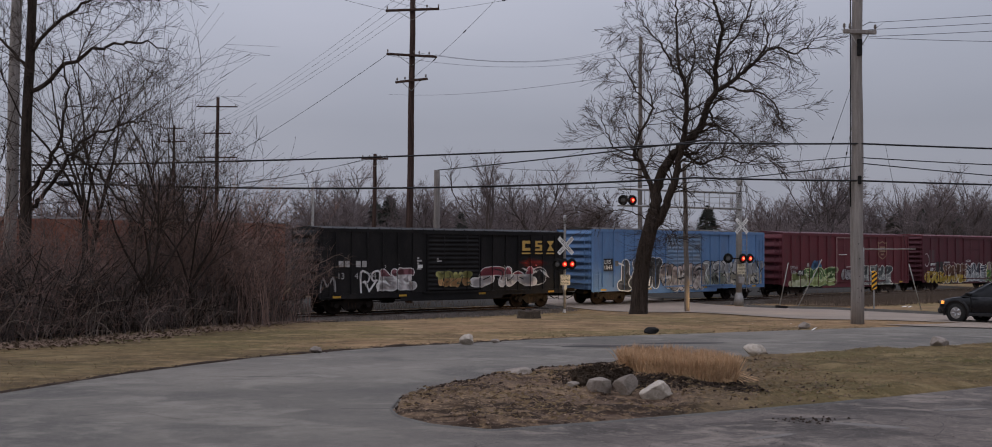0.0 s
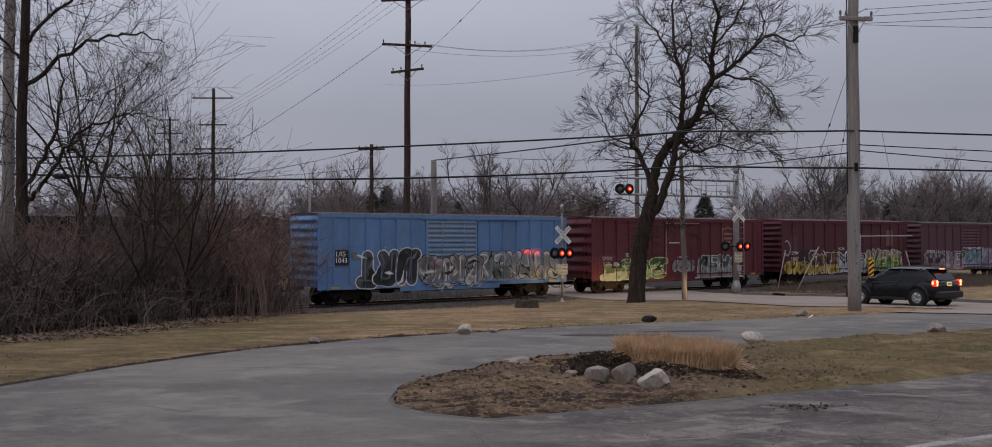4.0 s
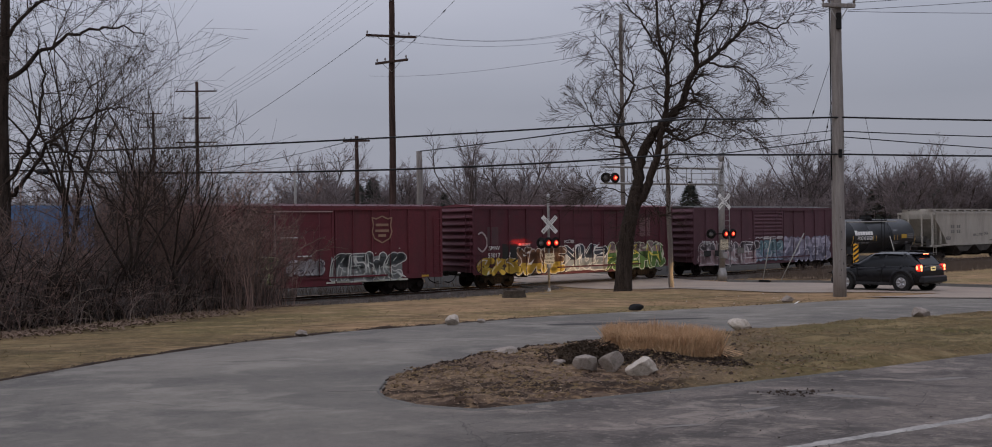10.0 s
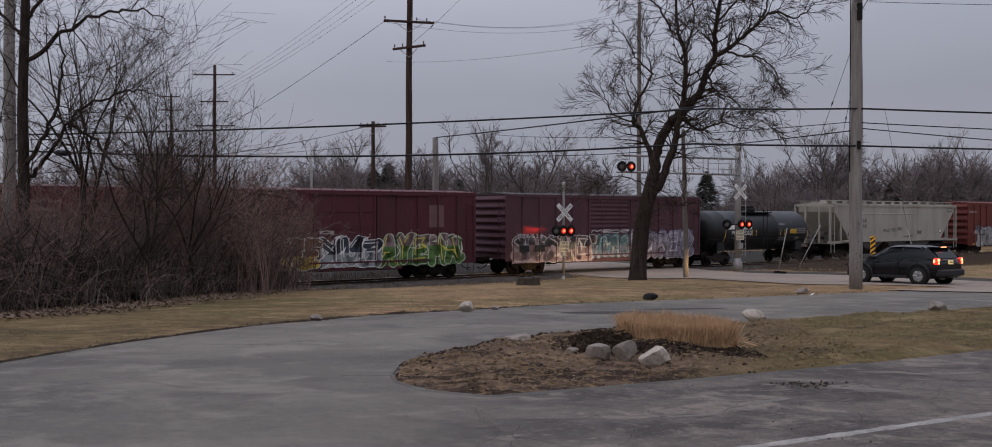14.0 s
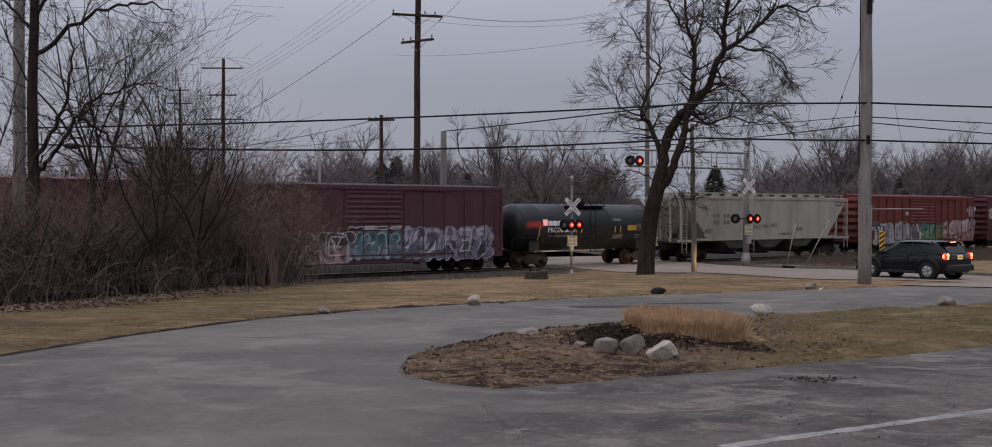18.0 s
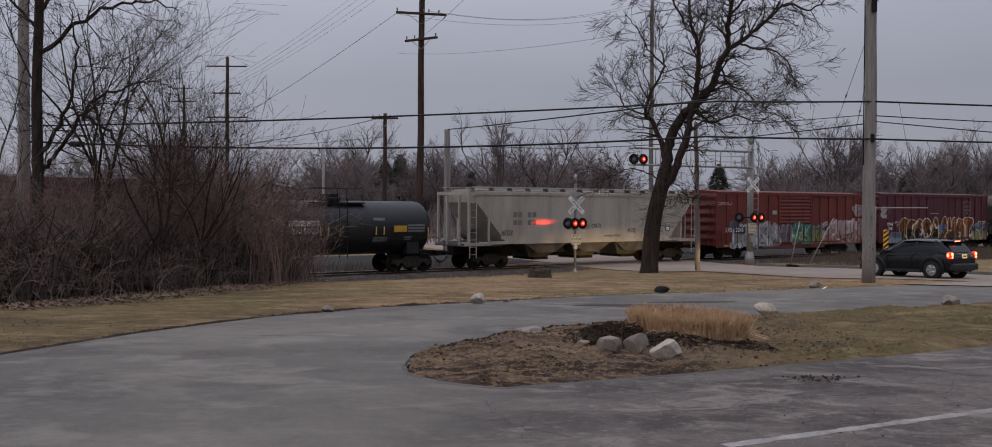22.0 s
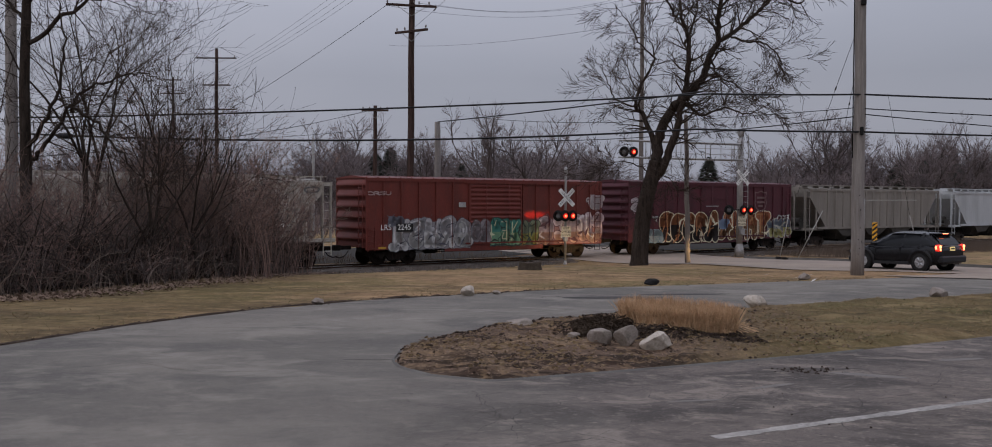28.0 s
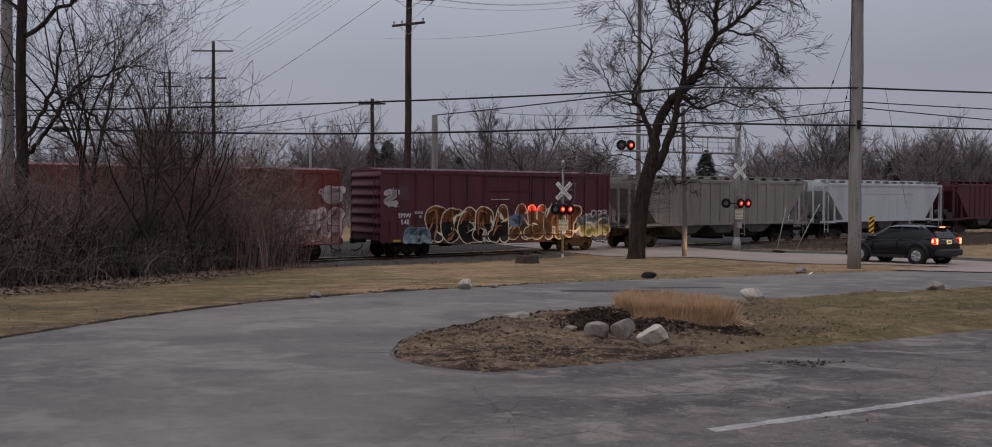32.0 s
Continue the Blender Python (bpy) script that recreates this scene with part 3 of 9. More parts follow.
def build_ground():
    xs = [-900, -400, -200, -120, -80] + spaced(-60, 60, 121) + [80, 120, 200, 400, 900]
    ys = [-300, -120, -60, -30] + spaced(-15, 110, 126) + [130, 170, 240, 400, 900, 1800]
    def sunk(x, y):
        edge = on_line(NORTH, x) if x <= 21 else 37.3 - (x - 21) * 2.238
        return 0.12 if y < edge - 0.5 and x > -60 else 0.0
    rows = []
    for y in ys:
        rows.append([(x, y, ground_z(x, y) - sunk(x, y) + (rough(x, y, 0.35, 0.012) if 12 < y < 100 else 0)) for x in xs])
    g = part("ground", Shape().grid(rows), lawn_mat)
    tagged(g, "dormant tan and olive lawn over gently falling ground", "ground", kind="structure")


NORTH = [(-60, 2.5), (-30, 4.0), (-14, 7.5), (-6.9, 12.4), (-6.0, 16.0), (-4.7, 19.2), (-2.6, 22.1), (-0.65, 23.8), (2.0, 26.3),
         (5.8, 28.5), (10.5, 31.5), (13.1, 33.1), (16.5, 34.9), (21.0, 37.3)]


def on_line(line, x):
    for (x0, y0), (x1, y1) in zip(line, line[1:]):
        if x <= x1:
            k = (x - x0) / (x1 - x0)
            return y0 + (y1 - y0) * k
    return line[-1][1]


def build_lot():
    xs = spaced(-60, -8, 14) + spaced(-7.5, 21, 96) + spaced(24, 60, 10)
    top = []
    for x in xs:
        y1 = on_line(NORTH, x) if x <= 21 else 37.3 - (x - 21) * 2.238
        top.append((x, max(y1, -13) + rough(x, 0, 1.7, 0.12)))
    rows = []
    for k in range(60):
        rows.append([(x, -14 + (y1 + 14) * k / 59, ground_z(x, -14 + (y1 + 14) * k / 59) + 0.004 + rough(x, k, 0.3, 0.001)) for x, y1 in top])
    lot = part("parking_lot", Shape().grid(rows), asphalt)
    tagged(lot, "grey patched asphalt drive and cracked parking bay with pale wear", "pavement", kind="structure")
    edge = Shape()
    rim = [q for q in rows[-1] if q[0] < 12.5]
    edge.grid([rim, [(x, y, z - 0.1) for x, y, z in rim]])
    part("asphalt_edge", edge, old_asphalt, lot)
    # parking stripe
    st = Shape()
    for i in range(24):
        a, b = i / 24, (i + 1) / 24
        x0, y0 = 1.72 + 4.6 * a, 7.66 + 2.67 * a
        x1, y1 = 1.72 + 4.6 * b, 7.66 + 2.67 * b
        w = 0.052 + 0.010 * math.sin(i * 2.3)
        st.face((x0 + w * 0.5, y0 - w, ground_z(x0, y0) + 0.0075), (x1 + w * 0.5, y1 - w, ground_z(x1, y1) + 0.0075),
                (x1 - w * 0.5, y1 + w, ground_z(x1, y1) + 0.0075), (x0 - w * 0.5, y0 + w, ground_z(x0, y0) + 0.0075))
    part("painted_stripe", st, stripe_mat, lot, "worn off-white parking stripe")
    # cracks and seams
    crack = Shape()
    def run_crack(x, y, ex, ey, wide, waver, fork=0.15):
        """A crack wandering from one place to another, with short side cracks."""
        n = max(4, int(math.hypot(ex - x, ey - y) / 0.14))
        px, py, off = x, y, 0.0
        ux, uy = (ey - y), -(ex - x)
        ul = math.hypot(ux, uy) or 1.0
        for k in range(1, n + 1):
            off = off * 0.85 + random.uniform(-waver, waver)
            nx, ny = x + (ex - x) * k / n + ux / ul * off, y + (ey - y) * k / n + uy / ul * off
            w = wide * random.uniform(0.3, 1.2) * min(1.0, 4.0 * min(k, n + 1 - k) / n + 0.25)
            if random.random() < 0.9:
                dx, dy = nx - px, ny - py
                dl = math.hypot(dx, dy) or 1.0
                sx, sy = -dy / dl * w, dx / dl * w
                crack.face((px - sx, py - sy, ground_z(px, py) + 0.0065), (nx - sx * 0.7, ny - sy * 0.7, ground_z(nx, ny) + 0.0065), (nx + sx * 0.7, ny + sy * 0.7, ground_z(nx, ny) + 0.0065), (px + sx, py + sy, ground_z(px, py) + 0.0065))
            if random.random() < fork:
                a, l = random.uniform(0, 6.28), random.uniform(0.15, 0.5)
                run_crack(nx, ny, nx + l * math.cos(a), ny + l * math.sin(a), wide * 0.5, waver * 0.7, 0.0)
            px, py = nx, ny
    run_crack(-0.30, 10.2, 0.3, 7.5, 0.0032, 0.06)
    run_crack(-0.85, 9.3, 1.0, 7.25, 0.0055, 0.07)
    run_crack(-4.8, 15.64, -2.8, 15.78, 0.014, 0.03, 0.0)
    run_crack(-2.35, 12.0, -1.25, 12.08, 0.011, 0.02, 0.0)
    run_crack(-5.2, 10.6, -4.5, 11.6, 0.008, 0.05)
    run_crack(0.9, 23.0, 3.6, 24.3, 0.035, 0.05)
    for _ in range(26):
        x, y = random.uniform(-6, 1), random.uniform(9, 19)
        a, l = random.gauss(0.1, 0.5), random.uniform(0.3, 1.2)
        if not (x > -2.8 and y > 9.5):
            run_crack(x, y, x + l * math.cos(a), y + l * math.sin(a), random.uniform(0.003, 0.006), 0.05)
    for path in ([(-0.4, 7.2), (0.1, 8.3), (-0.2, 9.4), (0.6, 10.3)], [(0.3, 7.3), (1.1, 8.1), (1.6, 9.2), (1.4, 10.6)], [(1.5, 9.1), (2.6, 9.6), (3.6, 10.9)], [(2.9, 8.0), (3.4, 9.2), (4.6, 10.1), (5.2, 11.9)], [(4.4, 10.1), (6.2, 10.6), (7.4, 12.2)]):
        for (ax, ay), (bx, by) in zip(path, path[1:]):
            run_crack(ax, ay, bx, by, 0.0045, 0.06, 0.25)
    for _ in range(44):
        x = random.uniform(-0.4, 8)
        y = random.uniform(7.2, 10.0 + 0.56 * x)
        a, l = random.gauss(0.5, 0.8), random.uniform(0.3, 1.4)
        ex, ey = x + l * math.cos(a), y + l * math.sin(a)
        if ey < island_low(ex) - 0.2:
            run_crack(x, y, ex, ey, random.uniform(0.003, 0.006), 0.06)
    part("asphalt_crack", crack, patch_mat, lot, "dark cracks in the asphalt")["kind"] = "stuff"
    # pale scuffs and filler smears of the bay, a dark mended patch on the drive
    for x, y, l, w, turn in ((2.75, 23.0, 1.25, 0.4, 8), (4.6, 24.3, 1.2, 0.25, 14), (4.2, 11.0, 0.42, 0.11, -28), (5.9, 12.4, 0.4, 0.08, 20), (2.9, 10.2, 0.35, 0.05, 35), (1.9, 9.3, 0.3, 0.04, 15), (6.6, 11.2, 0.5, 0.07, 8)):
        ring = []
        for k in range(22):
            q = 2 * math.pi * k / 22
            r = 1 + 0.22 * noise.noise(Vector((math.cos(q) * 2 + x, math.sin(q) * 2, y)))
            u, v = l * r * math.cos(q), w * r * math.sin(q)
            px, py = x + u * math.cos(radians(turn)) - v * math.sin(radians(turn)), y + u * math.sin(radians(turn)) + v * math.cos(radians(turn))
            ring.append((px, py, ground_z(px, py) + 0.0070))
        part("asphalt_patch" if l > 1 else "filler_smear", Shape().face(*ring), patch_mat if l > 1 else smear_mat, lot, "dark mended patch of asphalt" if l > 1 else "pale smear of filler on the asphalt")


ISLAND_LOW = [(-1.26, 11.95), (-1.12, 11.35), (-0.7, 10.75), (-0.04, 10.38), (1.5, 11.2), (4.25, 12.78), (7.6, 15.05), (14, 18.7), (26, 25.1)]
ISLAND_HIGH = [(-1.26, 12.9), (-1.12, 13.6), (-0.6, 14.9), (0.76, 17.0), (2.19, 18.4), (3.6, 19.0), (5.1, 19.9), (8.5, 22.4), (12.5, 24.7), (19, 29.5), (26, 33)]


def island_low(x):
    return on_line(ISLAND_LOW, max(x, -1.26))


def island_high(x):
    return on_line(ISLAND_HIGH, max(x, -1.26))


def island_z(x, y):
    z = ground_z(x, y) + 0.012
    lo, hi = island_low(x), island_high(x)
    edge = min(y - lo, hi - y)
    z += 0.05 * ease(0, 0.6, edge)
    d = math.hypot((x - 2.2) / 1.7, (y - 15.1) / 2.2)
    z += 0.17 * (1 - ease(0.15, 1.0, d))
    bare = 1 - ease(3.5, 6.0, x)
    ruts = abs(noise.noise(Vector((x * 0.7, y * 3.4 - x * 1.1, 8.0)))) * 0.10 * bare
    return max(ground_z(x, y) + 0.014, z + 0.03 * ease(0, 0.35, edge) + (rough(x, y, 1.8, 0.05) + rough(x, y, 6.0, 0.035) + rough(x, y, 14.0, 0.018 * bare) - ruts) * ease(0, 0.35, edge))


def build_island():
    def sheet(x0, x1, n):
        rows = []
        for x in spaced(x0, x1, n):
            lo, hi = island_low(x), island_high(x)
            rows.append([(x, lo + (hi - lo) * k, island_z(x, lo + (hi - lo) * k) - (0.06 if k in (0.0, 1.0) else 0.14 if x == x0 else 0.0)) for k in spaced(0, 1, 80)])
        return Shape().grid(rows)
    bed = part("planting_island", sheet(-1.26, 26, 330), soil_mat)
    tagged(bed, "bare brown soil island running into tan and olive winter grass", "ground", kind="structure")
    kerb = Shape()
    pts = [(x, island_low(x), ground_z(x, island_low(x))) for x in spaced(-1.25, 5.0, 60)]
    pts = [(-1.27, 12.9 - 0.095 * k, ground_z(-1.27, 12.9 - 0.095 * k)) for k in range(10)] + pts
    for (xa, ya, za), (xb, yb, zb) in zip(pts, pts[1:]):
        d = Vector((xb - xa, yb - ya)).normalized()
        nx, ny = d.y * 0.018, -d.x * 0.018
        kerb.face((xa + nx, ya + ny, za + 0.004), (xb + nx, yb + ny, zb + 0.004), (xb, yb, zb + 0.022), (xa, ya, za + 0.022))
        kerb.face((xa, ya, za + 0.022), (xb, yb, zb + 0.022), (xb - nx, yb - ny, zb + 0.022), (xa - nx, ya - ny, za + 0.022))
    k = part("island_edging", kerb, kerb_mat)
    tagged(k, "low broken concrete edging round the island", "kerb", kind="structure")
    # dark mulch round the grass clump and along the drive edge
    def lump(sh, x, y, z, s):
        """A small crooked clod of eight faces."""
        P = [(x + s * random.uniform(0.6, 1.2) * math.cos(k * 1.571), y + s * random.uniform(0.6, 1.2) * math.sin(k * 1.571), z + s * random.uniform(0.0, 0.35)) for k in range(4)]
        top = (x + random.uniform(-0.4, 0.4) * s, y + random.uniform(-0.4, 0.4) * s, z + s * random.uniform(0.5, 1.0))
        for k in range(4):
            sh.face(P[k], P[(k + 1) % 4], top)
            sh.face(P[k], P[(k + 1) % 4], (P[(k + 1) % 4][0], P[(k + 1) % 4][1], z - s), (P[k][0], P[k][1], z - s))

    def shred(sh, x, y, z, l, w, lift):
        a = random.uniform(0, 6.28)
        ca, sa = math.cos(a), math.sin(a)
        sh.face((x - ca * l, y - sa * l, z + random.uniform(0, lift)), (x + sa * w, y - ca * w, z + random.uniform(0, lift)),
                (x + ca * l, y + sa * l, z + random.uniform(0, lift)), (x - sa * w, y + ca * w, z + random.uniform(0, lift)))
    mulch, clods, leaves, straws = Shape(), Shape(), Shape(), Shape()
    for _ in range(7400):
        u = random.random()
        if u < 0.7:
            a, r = random.uniform(0, 2 * math.pi), math.sqrt(random.random())
            x, y = 2.15 + 1.35 * r * math.cos(a), 14.9 + 1.45 * r * math.sin(a)
        else:
            x = random.uniform(-0.95, 2.6)
            y = island_high(x) - abs(random.gauss(0, 0.28)) - 0.05
        if island_low(x) + 0.1 < y < island_high(x) - 0.02:
            lump(mulch, x, y, island_z(x, y), random.uniform(0.008, 0.026) if u < 0.7 else random.uniform(0.008, 0.032))
    for _ in range(1100):
        x = random.uniform(-1.25, 5.2)
        lo, hi = island_low(x), island_high(x)
        y = lo + (hi - lo) * random.uniform(0.01, 0.99)
        if noise.noise(Vector((x * 1.4, y * 2.2, 1.0))) + random.uniform(-0.25, 0.25) > 0:
            lump(clods, x, y, island_z(x, y), random.uniform(0.006, 0.026) if random.random() < 0.9 else random.uniform(0.03, 0.05))
    for _ in range(2000):
        x = random.uniform(-1.2, 5.5)
        lo, hi = island_low(x), island_high(x)
        y = lo + (hi - lo) * random.uniform(0.02, 0.98)
        shred(leaves, x, y, island_z(x, y) + 0.006, random.uniform(0.012, 0.032), random.uniform(0.006, 0.018), 0.03)
    for _ in range(5200):
        x = random.uniform(-1.1, 5.4)
        lo, hi = island_low(x), island_high(x)
        y = lo + (hi - lo) * random.uniform(0.02, 0.98)
        if noise.noise(Vector((x * 0.9 + 9, y * 1.3, 2.0))) + random.uniform(-0.2, 0.2) > 0.02:
            shred(straws, x, y, island_z(x, y) + 0.004, random.uniform(0.02, 0.06), 0.0025, 0.04)
    for _ in range(4200):
        x, y = random.uniform(1.5, 3.75), random.gauss(14.2, 0.4)
        if noise.noise(Vector((x * 2.2, y * 2.2, 6.0))) + random.uniform(-0.3, 0.3) > -0.18 and y > island_low(x) + 0.5:
            shred(mulch, x, y, island_z(x, y) + 0.004, random.uniform(0.015, 0.045), random.uniform(0.008, 0.02), 0.03)
    # a low creeping shrub beside the stones
    shrub = Shape()
    for _ in range(2000):
        a, r = random.uniform(0, 6.28), math.sqrt(random.random())
        r *= 0.8 + 0.5 * noise.noise(Vector((math.cos(a) * 2, math.sin(a) * 2, 5.0)))
        x, y = 1.55 + 0.55 * r * math.cos(a), 14.4 + 0.95 * r * math.sin(a)
        z = island_z(x, y) + 0.06 * max(0.0, 1 - r ** 2.2) * random.random() ** 0.6 * (0.6 + 1.2 * noise.noise(Vector((x * 5, y * 5, 3.0))))
        shred(shrub, x, y, z, random.uniform(0.02, 0.05), random.uniform(0.004, 0.010), 0.06)
    tagged(part("creeping_shrub", shrub, shrub_mat), "low dark creeping shrub with brown winter foliage", "shrub", kind="stuff")
    tagged(part("mulch", mulch, mulch_mat), "dark bark mulch and wet leaf litter on the island", "mulch", kind="stuff")
    tagged(part("soil_clod", clods, mulch_mat), "loose dark clods on the bare island soil", "soil", kind="stuff")
    tagged(part("fallen_leaf", leaves, leaf_mat), "pale fallen leaves scattered on the island", "leaf litter", kind="stuff")
    tagged(part("dead_grass", straws, dead_straw), "flattened dead grass on the island soil", "grass", kind="stuff")


def build_road():
    def p(a, r, dz):
        q = ROAD_A + ROAD_D * a + ROAD_R * r
        return (q.x, q.y, ground_z(q.x, q.y) + dz)
    alongs = spaced(-75, -10, 18) + spaced(-9, 30, 80) + spaced(31, 95, 20)
    flare = [(-90, 3.9), (-1.3, 3.9), (1.15, 2.7), (2.35, 0.6), (3.3, 0.0), (99, 0.0)]
    left = [on_line(flare, a) for a in alongs]
    rows = [[p(a, l + (ROAD_W - l) * k, 0.03) for k in spaced(0, 1, 12)] for a, l in zip(alongs, left)]
    road = part("road", Shape().grid(rows), concrete)
    tagged(road, "pale grey concrete road leading over the railway crossing", "road", kind="structure")
    kerb = Shape()
    for a, b in zip(alongs, alongs[1:]):
        if 18.8 < b and a < 27:
            continue
        for r, w in ((ROAD_W, 0.16),):
            x0, x1, x2, x3 = p(a, r, 0.03), p(b, r, 0.03), p(b, r + 0.03, 0.15), p(a, r + 0.03, 0.15)
            kerb.face(x0, x3, x2, x1)
            kerb.face(x3, p(a, r + w, 0.15), p(b, r + w, 0.15), x2)
            kerb.face(p(a, r + w, 0.15), p(a, r + w, -0.1), p(b, r + w, -0.1), p(b, r + w, 0.15))
    tagged(part("kerb", kerb, kerb_mat), "concrete kerb along the far road edge", "kerb", kind="structure")
    # solid dark box stands in for the shade inside the inlet
    drain = Shape()
    q = ROAD_A + ROAD_D * 15.3 + ROAD_R * (ROAD_W - 0.02)
    drain.box(-0.45, 0.45, -0.06, 0.05, 0.0, 0.13)
    tagged(part("kerb_drain", drain, dark_hole, at=pose(q.x, q.y, ground_z(q.x, q.y) + 0.04, 0, 0, 114)), "kerb inlet of a storm drain, its shaded opening drawn as a black box", "drain", kind="structure")
    # sidewalk between mast and lawn
    rows = [[(x, y + w, ground_z(x, y + w) + 0.05) for w in (0, 0.5, 1.0)] for x, y in
            [(-1.6 + 9.0 * k, 52.2 - 8.2 * k + 1.2 * k * k) for k in spaced(0.5, 1.12, 24)]]
    tagged(part("footpath", Shape().grid(rows), kerb_mat), "narrow pale concrete path by the crossing", "path", kind="structure")
    # apron between drive and road
    low, high = [(13.6, 34.3), (14.5, 33.4), (16.5, 32.5), (20.5, 31.2)], [(13.6, 34.4), (15.0, 34.6), (17.3, 36.3), (20.5, 38.0)]
    rows = []
    for x in spaced(13.6, 20.5, 24):
        y0, y1 = on_line(low, x), on_line(high, x)
        rows.append([(x, y0 + (y1 - y0) * k, ground_z(x, y0 + (y1 - y0) * k) + 0.035) for k in spaced(0, 1, 6)])
    tagged(part("drive_apron", Shape().grid(rows), concrete), "pale concrete apron between drive and road", "pavement", kind="structure")


def build_track():
    bed = []
    for s in spaced(-60, 120, 181):
        al, ac = road_coords(*track(s))
        inroad = -0.3 < ac < ROAD_W + 0.3
        bed.append([(*track(s, 1.6 + o), (RAIL - 0.098 + (z if not inroad else -0.12)) + (rough(s, o, 1.3, 0.05))) for o, z in
                    ((-3.9, -0.2), (-2.6, -0.03), (-1.7, 0.0), (-0.8, 0.01), (0, 0.0), (0.8, 0.01), (1.7, 0.0), (2.6, -0.1), (3.4, -0.25))])
    b = part("ballast_bed", Shape().grid(bed), ballast_mat)
    tagged(b, "grey crushed stone ballast under the track", "ballast", kind="structure")
    peb = Shape()
    for _ in range(7500):
        s, o = random.uniform(-22, 24), random.uniform(-3.8, -0.9)
        x, y = track(s, 1.6 + o)
        if -0.5 < road_coords(x, y)[1] < ROAD_W + 0.5:
            continue
        z = RAIL - 0.105 - (0.03 * max(0, -o - 1.7)) - 0.13 * max(0, -o - 2.6)
        r = random.uniform(0.02, 0.055)
        a = random.uniform(0, 6.28)
        P = [(x + r * math.cos(a + k * 2.1), y + r * math.sin(a + k * 2.1), z) for k in range(3)]
        tip = (x + random.uniform(-0.4, 0.4) * r, y, z + r * 1.3)
        for k in range(3):
            peb.face(P[k], P[(k + 1) % 3], tip)
    for _ in range(9000):
        s, o = random.uniform(-22, 24), random.gauss(-3.0, 0.55)
        x, y = track(s, 1.6 + o)
        if -0.5 < road_coords(x, y)[1] < ROAD_W + 0.5 or o > -1.9:
            continue
        r = random.uniform(0.03, 0.085)
        z = max(ground_z(x, y), RAIL - 0.30) + 0.16 * math.exp(-((o + 3.0) / 0.5) ** 2) * (0.6 + 0.5 * noise.noise(Vector((s * 0.8, o, 0)))) * random.random()
        a, tip = random.uniform(0, 6.28), (x + random.uniform(-0.5, 0.5) * r, y, z + r * random.uniform(0.7, 1.2))
        P = [(x + r * random.uniform(0.7, 1.2) * math.cos(a + k * 1.57), y + r * random.uniform(0.7, 1.2) * math.sin(a + k * 1.57), z - r * 0.4) for k in range(4)]
        for k in range(4):
            peb.face(P[k], P[(k + 1) % 4], tip)
    tagged(part("ballast_stone", peb, ballast_mat), "loose grey ballast stones beside the rails", "gravel", kind="stuff")
    for side, o in (("near", -0.755), ("far", 0.755)):
        rail, head = Shape(), Shape()
        for a, c in zip(spaced(-60, 120, 19), spaced(-60, 120, 19)[1:]):
            for sh, w, z0, z1 in ((rail, 0.07, -0.17, -0.155), (rail, 0.012, -0.155, -0.04), (rail, 0.036, -0.04, -0.004), (head, 0.034, -0.004, 0.0)):
                q = [track(a, 1.6 + o - w), track(c, 1.6 + o - w), track(c, 1.6 + o + w), track(a, 1.6 + o + w)]
                lo, hi = [(*k, RAIL + z0) for k in q], [(*k, RAIL + z1) for k in q]
                sh.face(*hi)
                sh.face(lo[0], lo[1], hi[1], hi[0])
                sh.face(lo[2], lo[3], hi[3], hi[2])
        r = thing("rail", Matrix.Identity(4), "rusty steel rail with a polished running surface", "rail", "rails of the track", "structure")
        part("rail_web", rail, rust_steel, r)
        part("rail_head", head, rail_top, r)
    tie = Shape().soft_box(-0.115, 0.115, -1.3, 1.3, -0.12, 0.0, 0.012).mesh("tie", tie_mat)
    for i in range(-46, 92):
        s = i * 0.53
        x, y = track(s)
        if -0.2 < road_coords(x, y)[1] < ROAD_W + 0.2:
            continue
        part("tie", tie, tie_mat, b, at=pose(x, y, RAIL - 0.10 + random.uniform(-0.01, 0.01), 0, 0, TRACK_TURN + random.uniform(-1, 1)))
    # crossing planks between the rails
    for j, (o0, o1) in enumerate(((-2.0, -0.85), (-0.62, -0.02), (0.02, 0.62), (0.85, 2.0))):
        for i in range(7):
            s0 = 3.4 + i * 1.75
            sh = Shape().soft_box(0.01, 1.74, o0, o1, -0.14, -0.012, 0.01)
            part("crossing_panel", sh, old_asphalt, b, at=pose(*track(s0), RAIL, 0, 0, TRACK_TURN))
    lot = []
    for o in spaced(4.6, 17, 10):
        lot.append([(*track(s, o), ground_z(*track(s, o)) + 0.03) for s in spaced(-55, 60, 60)])
    tagged(part("far_gravel_lot", Shape().grid(lot), far_ground), "pale gravel lot beyond the railway track", "pavement", kind="structure")


# ---- train ----
def text_mesh(body, size, material, name="lettering"):
    cu = bpy.data.curves.new(name, "FONT")
    cu.body, cu.size, cu.align_x, cu.align_y, cu.extrude = body, size, "CENTER", "CENTER", 0.001
    ob = bpy.data.objects.new(name, cu)
    me = bpy.data.meshes.new_from_object(ob)
    bpy.data.objects.remove(ob)
    me.materials.clear()
    me.materials.append(material)
    return me




def run(t):
    """Metres the train has gone after t seconds: it slows a little, then gains again."""
    return 4.4348 * t - 0.018723 * t ** 2 + 0.00034177 * t ** 3


CARS = []
WHEELS = []


